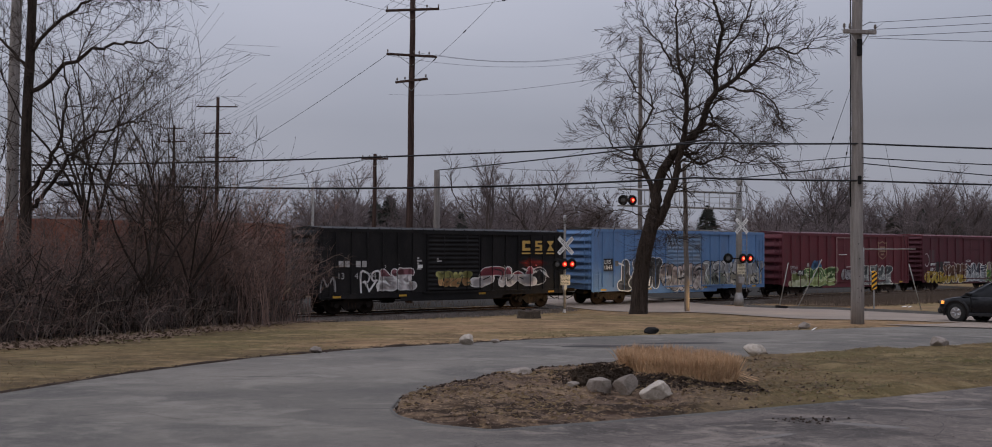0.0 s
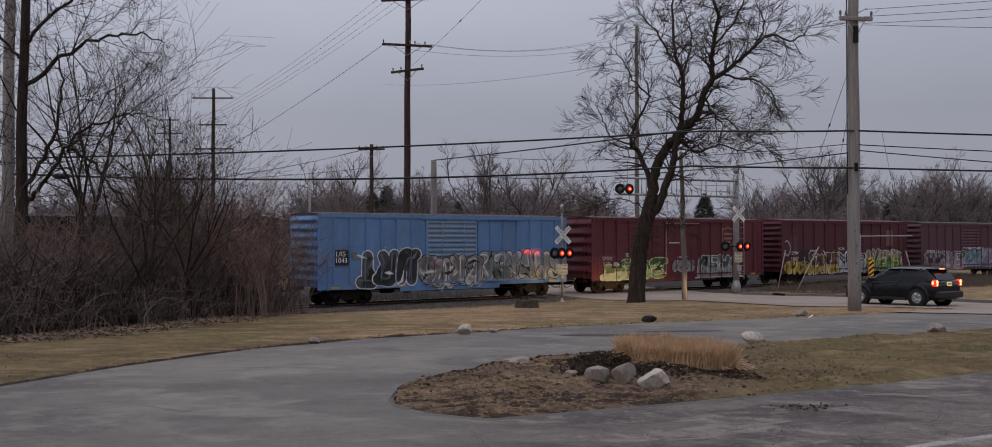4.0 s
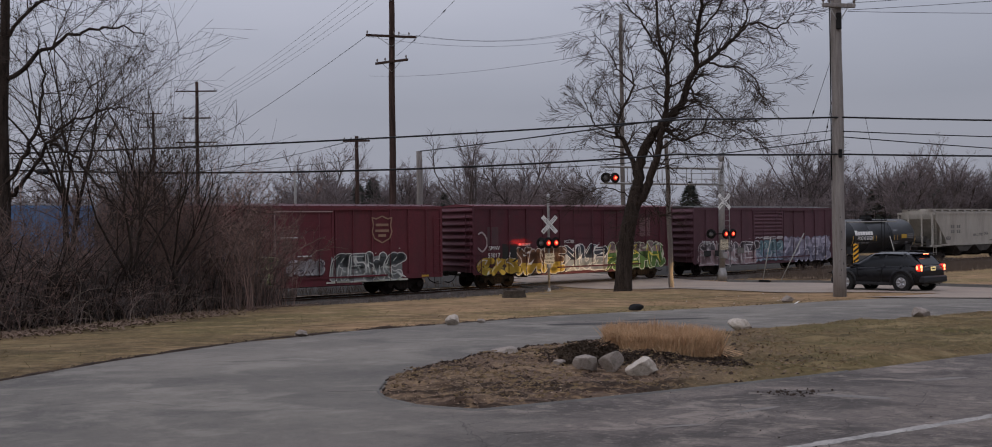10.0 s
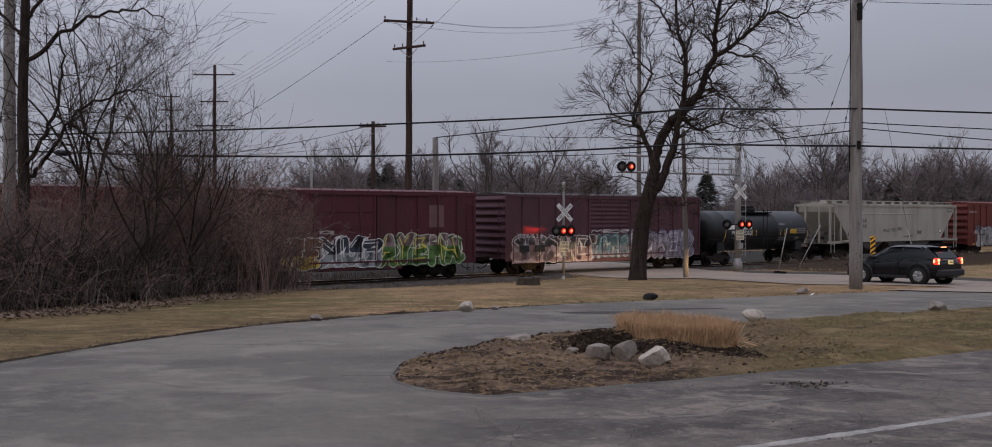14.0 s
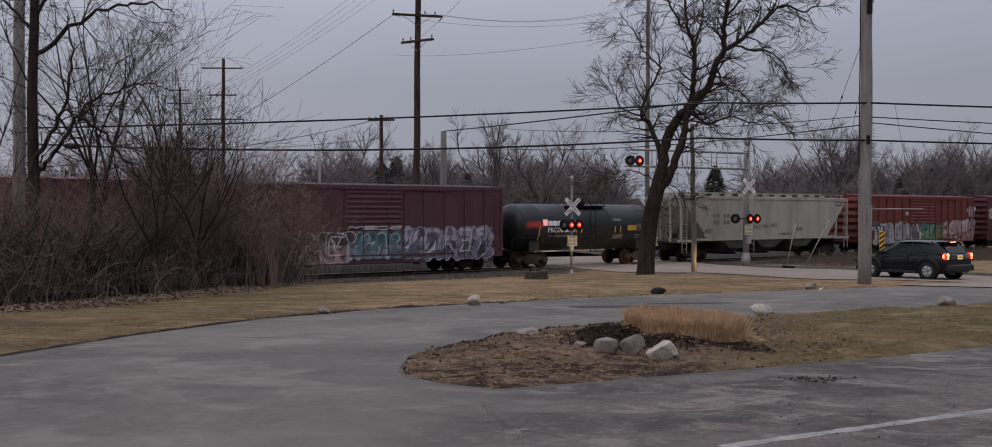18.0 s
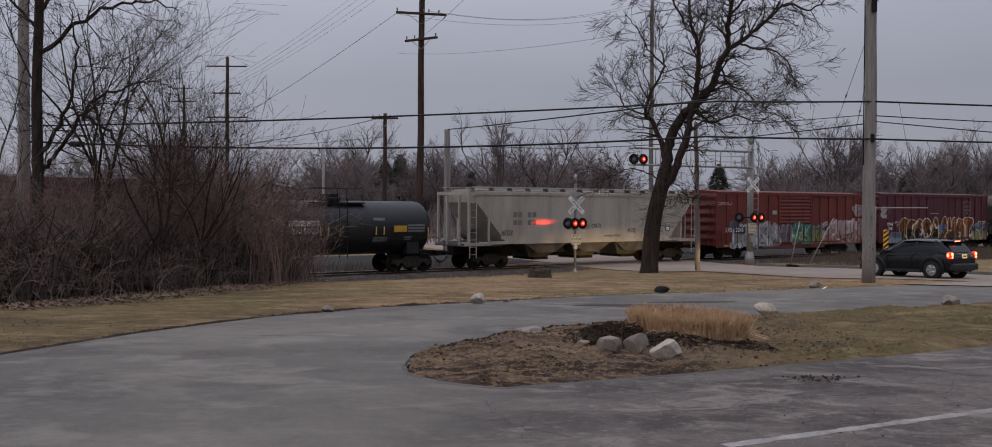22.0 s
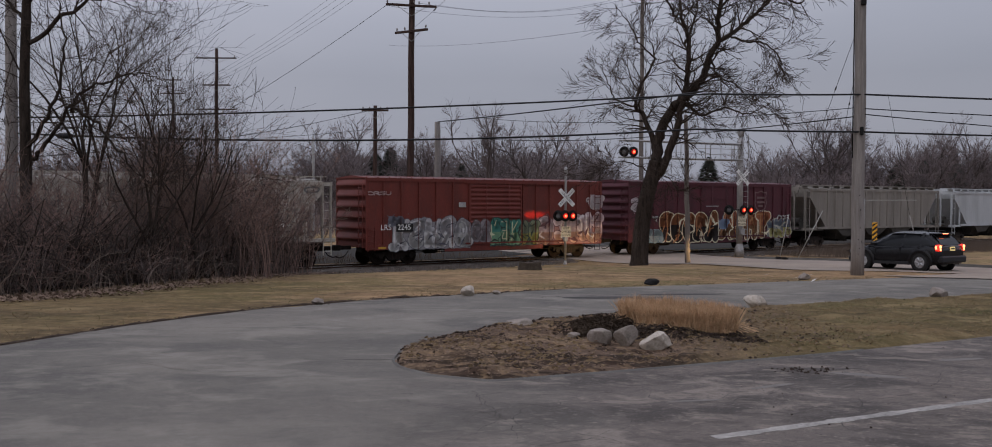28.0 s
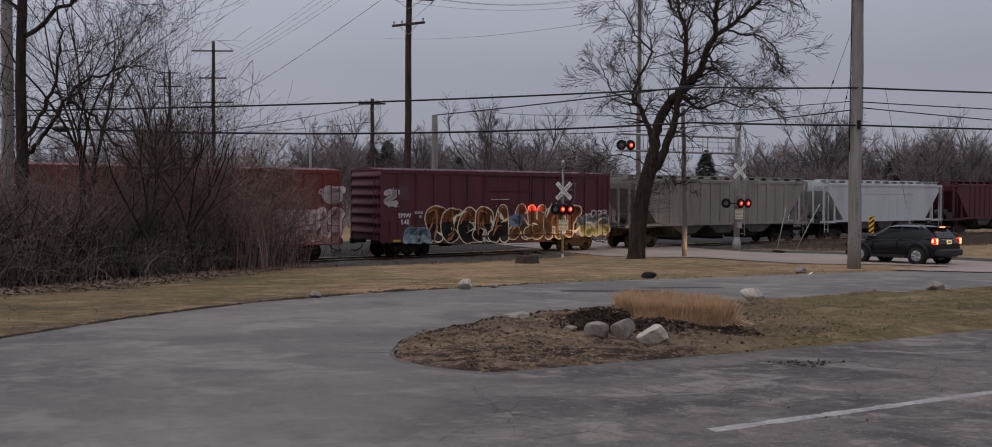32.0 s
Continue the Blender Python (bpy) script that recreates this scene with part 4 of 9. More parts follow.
def wheelset_mesh():
    sh = Shape()
    for y in (-0.755, 0.755):
        d = -1 if y < 0 else 1
        sh.lathe(1, (0, y, 0), [(0.10, -0.09 * d), (0.17, -0.06 * d), (0.38, -0.03 * d), (0.43, -0.065 * d), (0.485, -0.06 * d), (0.455, 0.075 * d), (0.41, 0.075 * d),
                                (0.37, 0.03 * d), (0.17, 0.05 * d), (0.10, 0.10 * d)] if d > 0 else
                 [(0.10, -0.10), (0.17, -0.05), (0.37, -0.03), (0.41, -0.075), (0.455, -0.075), (0.485, 0.06), (0.43, 0.065), (0.38, 0.03), (0.17, 0.06), (0.10, 0.09)], 22)
        for k in range(5):
            a = k * 2 * math.pi / 5
            sh.lathe(1, (0.26 * math.cos(a), y - 0.045, 0.26 * math.sin(a)), [(0.035, 0), (0.03, 0.012)], 8)
    sh.lathe(1, (0, 0, 0), [(0.09, -0.98), (0.09, 0.98)], 10)
    return sh.mesh("wheelset", wheel_mat)


def side_frame_mesh():
    sh = Shape()
    prof = [(-1.18, 0.42), (-1.15, 0.62), (-0.55, 0.66), (-0.3, 0.82), (0.3, 0.82), (0.55, 0.66), (1.15, 0.62), (1.18, 0.42), (0.78, 0.40),
            (0.62, 0.5), (0.40, 0.24), (-0.40, 0.24), (-0.62, 0.5), (-0.78, 0.40)]
    n = len(prof)
    for y in (-0.07, 0.07):
        sh.face(*[(x, y, z) for x, z in (prof if y < 0 else prof[::-1])])
    for i in range(n):
        (x0, z0), (x1, z1) = prof[i], prof[(i + 1) % n]
        sh.face((x0, -0.07, z0), (x0, 0.07, z0), (x1, 0.07, z1), (x1, -0.07, z1))
    for x in (-0.889, 0.889):
        sh.lathe(1, (x, 0, 0.457), [(0.13, -0.15), (0.15, -0.12), (0.15, 0.05)], 14)
    return sh.mesh("side_frame", frame_mat)


def spring_mesh():
    sh = Shape()
    for x in (-0.2, 0, 0.2):
        for i in range(5):
            sh.lathe(2, (x, 0, 0.30 + i * 0.055), [(0.07, 0), (0.088, 0.014), (0.088, 0.026), (0.07, 0.04)], 10)
    return sh.mesh("spring_group", rust_steel)


WHEELSET, SIDE_FRAME, SPRINGS = wheelset_mesh(), side_frame_mesh(), spring_mesh()
BOLSTER = Shape().soft_box(-0.22, 0.22, -1.0, 1.0, 0.45, 0.75, 0.03).box(-0.3, 0.3, -0.3, 0.3, 0.7, 0.95).mesh("bolster", truck_mat)
COUPLER = (Shape().soft_box(-0.75, 0.0, -0.1, 0.1, 0.78, 0.98, 0.02).soft_box(-0.86, -0.6, -0.16, 0.13, 0.74, 1.02, 0.04)
           .tube([(-0.3, -0.35, 0.75), (-0.5, -0.38, 0.5), (-0.75, -0.3, 0.38), (-0.95, -0.2, 0.45)], 0.028, 6).mesh("coupler", truck_mat))


def add_running_gear(car, length, inset):
    for x in (inset, length - inset):
        truck = part("truck", BOLSTER, None, car, "dark cast steel truck with two axles", at=pose(x, 0, 0))
        for y in (-0.99, 0.99):
            part("side_frame", SIDE_FRAME, None, truck, at=pose(0, y, 0))
            part("spring_group", SPRINGS, None, truck, at=pose(0, y, 0))
        for dx in (-0.889, 0.889):
            w = part("wheelset", WHEELSET, None, truck, at=pose(dx, 0, 0.457))
            WHEELS.append((w, dx))
    part("coupler", COUPLER, None, car, at=pose(0, 0, 0))
    part("coupler", COUPLER, None, car, at=pose(length, 0, 0, 0, 0, 180))


def ladder_mesh(h, w, rungs):
    sh = Shape()
    for x in (0, w):
        sh.box(x - 0.02, x + 0.02, -0.03, 0.0, 0, h)
    for i in range(rungs):
        z = (i + 0.5) * h / rungs
        sh.tube([(0, -0.05, z), (w, -0.05, z)], 0.013, 5)
    return sh


def ribbon(sh, pts, w, y):
    """A flat brush stroke on the car's near side, with rounded joints."""
    for (x0, z0), (x1, z1) in zip(pts, pts[1:]):
        d = Vector((x1 - x0, z1 - z0))
        if d.length < 1e-5:
            continue
        d.normalize()
        nx, nz = -d.y * w, d.x * w
        y -= 0.00002
        sh.face((x0 - nx, y, z0 - nz), (x1 - nx, y, z1 - nz), (x1 + nx, y, z1 + nz), (x0 + nx, y, z0 + nz))
    for x, z in pts:
        y -= 0.00002
        sh.face(*[(x + w * math.cos(k * math.pi / 5), y, z + w * math.sin(k * math.pi / 5)) for k in range(10)])
    return y


# skeletons of letter-like strokes in a unit box; they spell nothing
STROKES = [
    [[(-.4, -.5), (-.42, .2), (-.2, .47), (.2, .47), (.42, .2), (.4, -.5)]],
    [[(.4, .4), (-.1, .5), (-.4, .25), (-.1, .05), (.3, -.1), (.35, -.35), (0, -.5), (-.4, -.4)]],
    [[(.1, .5), (-.38, .3), (-.42, -.25), (-.05, -.5), (.38, -.3), (.42, .25), (.1, .5)]],
    [[(.38, .38), (0, .5), (-.4, .15), (-.4, -.2), (0, -.5), (.4, -.35)]],
    [[(-.45, -.5), (-.05, .5), (.1, .5), (.45, -.5)], [(-.25, -.12), (.28, -.12)]],
    [[(-.4, .5), (-.36, -.5)], [(.42, .5), (-.25, .02), (.45, -.5)]],
    [[(-.4, .5), (-.36, -.48)], [(-.4, .45), (.42, .42)], [(-.38, 0), (.25, -.02)], [(-.36, -.46), (.44, -.46)]],
    [[(-.45, -.5), (-.32, .45), (0, -.15), (.32, .45), (.45, -.5)]],
    [[(-.42, .5), (-.35, -.3), (0, -.5), (.35, -.3), (.42, .5)]],
    [[(-.4, -.5), (-.4, .45), (.2, .47), (.4, .25), (.2, .0), (-.2, .0)], [(-.05, .0), (.42, -.5)]],
    [[(-.42, .48), (.42, .48)], [(.02, .48), (-.02, -.5)]],
    [[(-.44, .5), (0, .02), (.44, .5)], [(0, .02), (-.03, -.5)]],
]
RELIEF = {}


def cut(poly, axis, value, above):
    """The part of a flat polygon of (x, z) points on one side of a line."""
    out = []
    for p, q in zip(poly, poly[1:] + poly[:1]):
        a, b = (p[axis] >= value) == above, (q[axis] >= value) == above
        if a:
            out.append(p)
        if a != b:
            k = (value - p[axis]) / (q[axis] - p[axis])
            out.append((p[0] + (q[0] - p[0]) * k, p[1] + (q[1] - p[1]) * k))
    return out if len(out) > 2 else []


def drape(sh, poly, steps, lift):
    """Lays a polygon on the car's side, over panels, posts and door: steps are (from, to, y)."""
    lo, hi = min(p[0] for p in poly), max(p[0] for p in poly)
    for x0, x1, y in steps:
        if x1 <= lo or x0 >= hi:
            continue
        piece = poly if x0 <= lo and x1 >= hi else cut(poly, 0, x0, True)
        if piece and piece is not poly:
            piece = cut(piece, 0, x1, False)
        if piece:
            sh.face(*[(x, y - lift, z) for x, z in piece])


def brush_polys(pts, w):
    """Polygons of a broad stroke with rounded joints."""
    out = []
    for (x0, z0), (x1, z1) in zip(pts, pts[1:]):
        d = Vector((x1 - x0, z1 - z0))
        if d.length < 1e-5:
            continue
        d.normalize()
        nx, nz = -d.y * w, d.x * w
        out.append([(x0 - nx, z0 - nz), (x1 - nx, z1 - nz), (x1 + nx, z1 + nz), (x0 + nx, z0 + nz)])
    for x, z in pts:
        out.append([(x + w * math.cos(k * math.pi / 5), z + w * math.sin(k * math.pi / 5)) for k in range(10)])
    return out


def rounded(pts, n=3):
    return [(p.x, p.y) for p in smooth_line([(x, z, 0) for x, z in pts], n)]


def graffiti(car, x0, x1, z0, z1, n, edge, fill, low=None, shine=None, shadow=None, ground=None, seed=1, fat=0.16, rim=0.045, soft=True, split=0.5, pick=None):
    """A sprayed piece of n letter-like shapes along the near side: ground, drop shadow, outline, fill in two tones, shine.
    With no fill it is a thin tag in the edge colour."""
    rnd = random.Random(seed)
    steps = RELIEF.get(car.name) or [(-5.0, 30.0, -1.608)]
    sh = Shape()
    mats = [spray(*edge), spray(*(fill or edge)), spray(*(low or fill or edge)), spray(*(shine or edge)), spray(*(shadow or edge)), spray(*(ground or edge))]
    h, step = z1 - z0, (x1 - x0) / n
    lift = 0.002
    if ground:
        sh.use(5)
        m = max(3, int((x1 - x0) / 0.14))
        tops = [z0 + h * (0.80 + 0.16 * noise.noise(Vector((k * 0.31, seed, 0))) + rnd.uniform(0, 0.10)) for k in range(m + 1)]
        lows = [z0 + 0.03 + rnd.uniform(0, 0.05) for _ in range(m + 1)]
        for k in range(m):
            xa, xb = x0 + (x1 - x0) * k / m, x0 + (x1 - x0) * (k + 1) / m
            drape(sh, [(xa, lows[k]), (xb, lows[k + 1]), (xb, tops[k + 1]), (xa, tops[k])], steps, lift)
    R = fat * h if fill else fat * h * 0.3
    for i in range(n):
        cx, cz = x0 + (i + 0.5) * step, z0 + h * 0.5 + rnd.uniform(-0.04, 0.04) * h
        uw, vh = max(step * 1.2 - 2 * R, step * 0.45), (h - 2 * R - 2 * rim) * rnd.uniform(0.9, 1.04)
        tilt = rnd.uniform(-0.10, 0.22)
        skel = STROKES[pick[i % len(pick)] if pick else rnd.randrange(len(STROKES))]
        mx, mz = rnd.choice((-1, 1)), rnd.choice((-1, 1, 1)) if fill else 1
        skel = [[(u * mx, v * mz) for u, v in line] for line in skel]
        if fill:
            a, b = rnd.choice(((-.5, -.45), (.5, -.4), (.5, .45))), rnd.uniform(-.3, .3)
            skel.append([(a[0] * 0.2, a[1] * 0.3 + b * 0.3), (a[0] * 0.8, a[1] + b * 0.2), (a[0] * 1.35, a[1] * 1.05)])
        lines = []
        for line in skel:
            pts = [(cx + (u + tilt * v) * uw + rnd.uniform(-0.05, 0.05) * uw, cz + v * vh + rnd.uniform(-0.03, 0.03) * vh) for u, v in line]
            lines.append(rounded(pts, 3) if soft and len(pts) > 2 else pts)
        if not fill:
            sh.use(0)
            for pts in lines:
                lift += 0.0003
                for poly in brush_polys(pts, R):
                    drape(sh, poly, steps, lift)
            continue
        if shadow:
            sh.use(4)
            lift += 0.0004
            for pts in lines:
                for poly in brush_polys([(x + 0.07, z - 0.06) for x, z in pts], R + rim * 0.6):
                    drape(sh, poly, steps, lift)
        sh.use(0)
        lift += 0.0004
        for pts in lines:
            for poly in brush_polys(pts, R + rim):
                drape(sh, poly, steps, lift)
        lift += 0.0004
        zm = z0 + h * (split + rnd.uniform(-0.06, 0.06))
        for slot, above in ((1, True), (2, False)):
            sh.use(slot)
            for pts in lines:
                for poly in brush_polys(pts, R):
                    bit = cut(poly, 1, zm, above)
                    if bit:
                        drape(sh, bit, steps, lift)
        if shine:
            sh.use(3)
            lift += 0.0004
            for pts in lines:
                m = max(2, len(pts) // 2)
                for poly in brush_polys([(x - R * 0.45, z + R * 0.35) for x, z in pts[:m]], R * 0.13):
                    drape(sh, poly, steps, lift)
        # cuts and shards across the letter
        for _ in range(rnd.randint(2, 4)):
            sh.use(rnd.choice((0, 0, 3, 4)))
            lift += 0.0003
            ux, uz, q = cx + rnd.uniform(-0.5, 0.5) * step, cz + rnd.uniform(-0.4, 0.4) * h, rnd.uniform(0, 6.28)
            l, wd = R * rnd.uniform(0.8, 2.2), R * rnd.uniform(0.12, 0.42)
            ca, sa = math.cos(q), math.sin(q)
            bow = rnd.uniform(-0.5, 0.5) * l
            drape(sh, [(ux - ca * l, uz - sa * l), (ux - sa * (wd + bow), uz + ca * (wd + bow)), (ux + ca * l, uz + sa * l), (ux + sa * (wd - bow), uz - ca * (wd - bow))], steps, lift)
        for _ in range(rnd.randint(0, 2)):
            sh.use(0)
            px, pz = cx + rnd.uniform(-0.5, 0.5) * step, z1 + rnd.uniform(-0.08, 0.10) * h
            lift += 0.0002
            drape(sh, brush_polys([(px, pz), (px + 0.02, pz - 0.02)], rnd.uniform(0.02, 0.04))[0], steps, lift)
    part("graffiti", sh, mats, car, "sprayed letter-like graffiti")["kind"] = "stuff"


def lettering(car, words, x, z, height, material, y=-1.668):
    """Stencilled characters whose left lower corner is at x, z."""
    me = text_mesh(words, height / 0.70, material)
    left = min(v.co.x for v in me.vertices)
    part("stencil_lettering", me, None, car, at=pose(x - left, y, z + height / 2, 90, 0, 0))


def marks(car, x, z, rows, size, material, face=-1.595):
    """Stencilled marks as plain bars, a row a line."""
    for r, widths in enumerate(rows):
        cx = x
        for wd in widths:
            if wd > 0:
                zz = z - r * size * 1.5
                part("stencil", Shape().face((cx, face - 0.03, zz), (cx + wd, face - 0.03, zz), (cx + wd, face - 0.03, zz + size), (cx, face - 0.03, zz + size)), material, car)
            cx += abs(wd) + size * 0.25


def box_car(s0, length, paint, eave, door, label, posts=7, ribs=6, door_paint=None, roof_paint=None, corrugated=True, truck=2.05, yellow_ladder=False):
    """A boxcar: body, posts, ribbed ends, door, roof, sill, ladders and running gear."""
    car = thing("boxcar", pose(0, 0, 0), label, "boxcar", "cars of the freight train")
    CARS.append((car, s0))
    W, sill = 1.575, 0.92
    part("body", Shape().box(0.06, length - 0.06, -W, W, sill, eave), paint, car)
    d0, d1 = door[0] * length, door[1] * length
    low = Shape().box(0.02, length - 0.02, -0.03, 0.02, sill - 0.12, sill + 0.14)
    low.box(d0 - 1.6, d1 + 1.6, -0.028, 0.0, sill - 0.30, sill - 0.12)
    low = low.mesh("side_sill", paint)
    chord = Shape().box(0.02, length - 0.02, -0.04, 0.01, eave - 0.16, eave).mesh("top_chord", paint)
    for y, turn in ((-W, 0), (W, 180)):
        part("side_sill", low, None, car, at=pose(0 if turn == 0 else length, y, 0, 0, 0, turn))
        part("top_chord", chord, None, car, at=pose(0 if turn == 0 else length, y, 0, 0, 0, turn))
    post = Shape().soft_box(-0.035, 0.035, -0.08, 0.01, sill + 0.14, eave - 0.16, 0.008).mesh("side_post", paint)
    steps, at = [], -0.5
    for a, b in ((0.0, d0), (d1, length)):
        for i in range(posts):
            x = a + (b - a) * (i + (0.95 if a == 0 else 0.05)) / posts
            if a > 0 and i == 0:
                x += 0.1
                steps.append((at, d0, -1.608))
                steps.append((d0, d1, -1.664))
                at = d1
            steps.append((at, x - 0.035, -1.608))
            steps.append((x - 0.035, x + 0.035, -1.658))
            at = x + 0.035
            part("side_post", post, None, car, at=pose(x, -W, 0))
            part("side_post", post, None, car, at=pose(x, W, 0, 0, 0, 180))
    for x in (0.08, length - 0.08):
        for y in (-W, W):
            part("corner_post", Shape().box(-0.08, 0.08, -0.035, 0.035, sill - 0.1, eave), paint, car, at=pose(x, y, 0))
    steps.append((at, length + 0.5, -1.608))
    RELIEF[car.name] = steps
    # ribbed ends
    step = (eave - sill - 0.25) / ribs
    rib = Shape()
    prof = [(0.0, -0.5), (0.0, -0.24), (0.15, -0.17), (0.165, -0.05), (0.13, 0.14), (0.03, 0.42), (0.0, 0.52)]
    rows = []
    for d, t in prof:
        rows.append([(-d * k, y, t * step * 0.92) for y, k in ((-W + 0.06, 0.15), (-W + 0.2, 1), (0, 1), (W - 0.2, 1), (W - 0.06, 0.15))])
    rib.grid(rows)
    rib = rib.mesh("end_rib", paint)
    for i in range(ribs):
        z = sill + 0.2 + (i + 0.5) * step
        part("end_rib", rib, None, car, at=pose(0.055, 0, z))
        part("end_rib", rib, None, car, at=pose(length - 0.055, 0, z, 0, 0, 180))
    # door
    dp = door_paint or paint
    z0, z1, w = sill + 0.16, eave - 0.2, d1 - d0
    dr = Shape()
    if corrugated:
        n = 13
        rows = []
        for i in range(n * 4 + 1):
            z, y = z0 + (z1 - z0) * i / (n * 4), -(0.075 if i % 4 in (1, 2) else 0.03)
            rows.append([(0.02, y, z), (w - 0.02, y, z)])
        dr.grid(rows, False)
    else:
        dr.box(0.02, w - 0.02, -0.03, 0.02, z0, z1)
        for i in range(1, 4):
            zb = z0 + (z1 - z0) * i / 4
            dr.box(0.02, w - 0.02, -0.055, -0.03, zb - 0.05, zb)
    dr = dr.mesh("door", dp)
    jamb = Shape().box(-0.05, 0.05, -0.08, 0.0, z0, z1).mesh("door_post", dp)
    lock = Shape().tube([(0, -0.10, z0), (0, -0.10, z1)], 0.018, 6).mesh("lock_bar", dp)
    rail = Shape().box(-0.3, min(w * 2, length - d0 - 0.2), -0.10, -0.046, -0.04, 0.04).mesh("door_track", paint)
    for y, turn in ((-W, 0), (W, 180)):
        door_ob = part("door", dr, None, car, at=pose(d0 if turn == 0 else d1, y, 0, 0, 0, turn))
        for x in (0.0, w):
            part("door_post", jamb, None, door_ob, at=pose(x, 0, 0))
        for q in (0.3, 0.75):
            part("lock_bar", lock, None, door_ob, at=pose(w * q, 0, 0))
        if turn == 0:
            for z in (z0 - 0.06, z1 + 0.04):
                part("door_track", rail, None, car, at=pose(d0, y, z))
    # roof
    rf = Shape()
    n = 24
    for i in range(n):
        a, b = length * i / n, length * (i + 1) / n
        for y0, y1, za, zb in ((-W - 0.03, 0, eave + 0.004, eave + 0.13), (0, W + 0.03, eave + 0.13, eave + 0.004)):
            rf.face((a, y0, za), (b, y0, za), (b, y1, zb), (a, y1, zb))
        rf.face((a, -W - 0.03, eave + 0.05), (a + 0.06, -W - 0.03, eave + 0.05), (a + 0.06, 0, eave + 0.17), (a, 0, eave + 0.17))
        rf.face((a + 0.06, -W - 0.03, eave - 0.02), (a + 0.06, -W - 0.03, eave + 0.05), (a, -W - 0.03, eave + 0.05), (a, -W - 0.03, eave - 0.02))
    for x in (0, length):
        rf.face((x, -W - 0.03, eave - 0.02), (x, W + 0.03, eave - 0.02), (x, W + 0.03, eave + 0.02), (x, 0, eave + 0.14), (x, -W - 0.03, eave + 0.02))
    part("roof", rf, roof_paint or roof_dull, car)
    # ladders, rungs and safety plates
    lad = yellow_paint if yellow_ladder else paint
    part("ladder", ladder_mesh(1.2, 0.4, 4), lad, car, at=pose(0.12, -W - 0.03, 0.75))
    part("ladder", ladder_mesh(3.2, 0.42, 9), paint, car, at=pose(length - 0.55, -W - 0.03, 0.85))
    part("end_ladder", ladder_mesh(3.2, 0.42, 9), paint, car, at=pose(-0.08, -W + 0.55, 0.9, 0, 0, -90))
    part("step", Shape().tube([(0.1, -W, sill - 0.1), (0.1, -W, 0.45), (0.5, -W, 0.45), (0.5, -W, sill - 0.1)], 0.018, 5), truck_mat, car)
    part("step", Shape().tube([(length - 0.5, -W, sill - 0.1), (length - 0.5, -W, 0.45), (length - 0.1, -W, 0.45), (length - 0.1, -W, sill - 0.1)], 0.018, 5), truck_mat, car)
    for q in (0.06, 0.3, 0.62, 0.93):
        part("reflector", Shape().face((-0.22, -W - 0.034, 0), (0.22, -W - 0.034, 0), (0.22, -W - 0.034, 0.1), (-0.22, -W - 0.034, 0.1)), yellow_paint, car, "yellow reflective strip", at=pose(q * length, 0, sill - 0.07))
    under = Shape().box(0.5, length - 0.5, -0.32, 0.32, 0.62, sill)
    for x in (d0 - 1.2, d1 + 1.2):
        under.box(x - 0.1, x + 0.1, -1.3, 1.3, 0.72, sill)
    under.lathe(0, (d0 - 1.5, 0.6, 0.62), [(0.2, 0), (0.22, 0.05), (0.22, 0.7), (0.2, 0.75)], 12)
    under.tube([(2.5, -0.9, 0.6), (length - 2.5, -0.9, 0.55)], 0.03, 5)
    part("underframe", under, truck_mat, car)
    add_running_gear(car, length, truck)
    return car


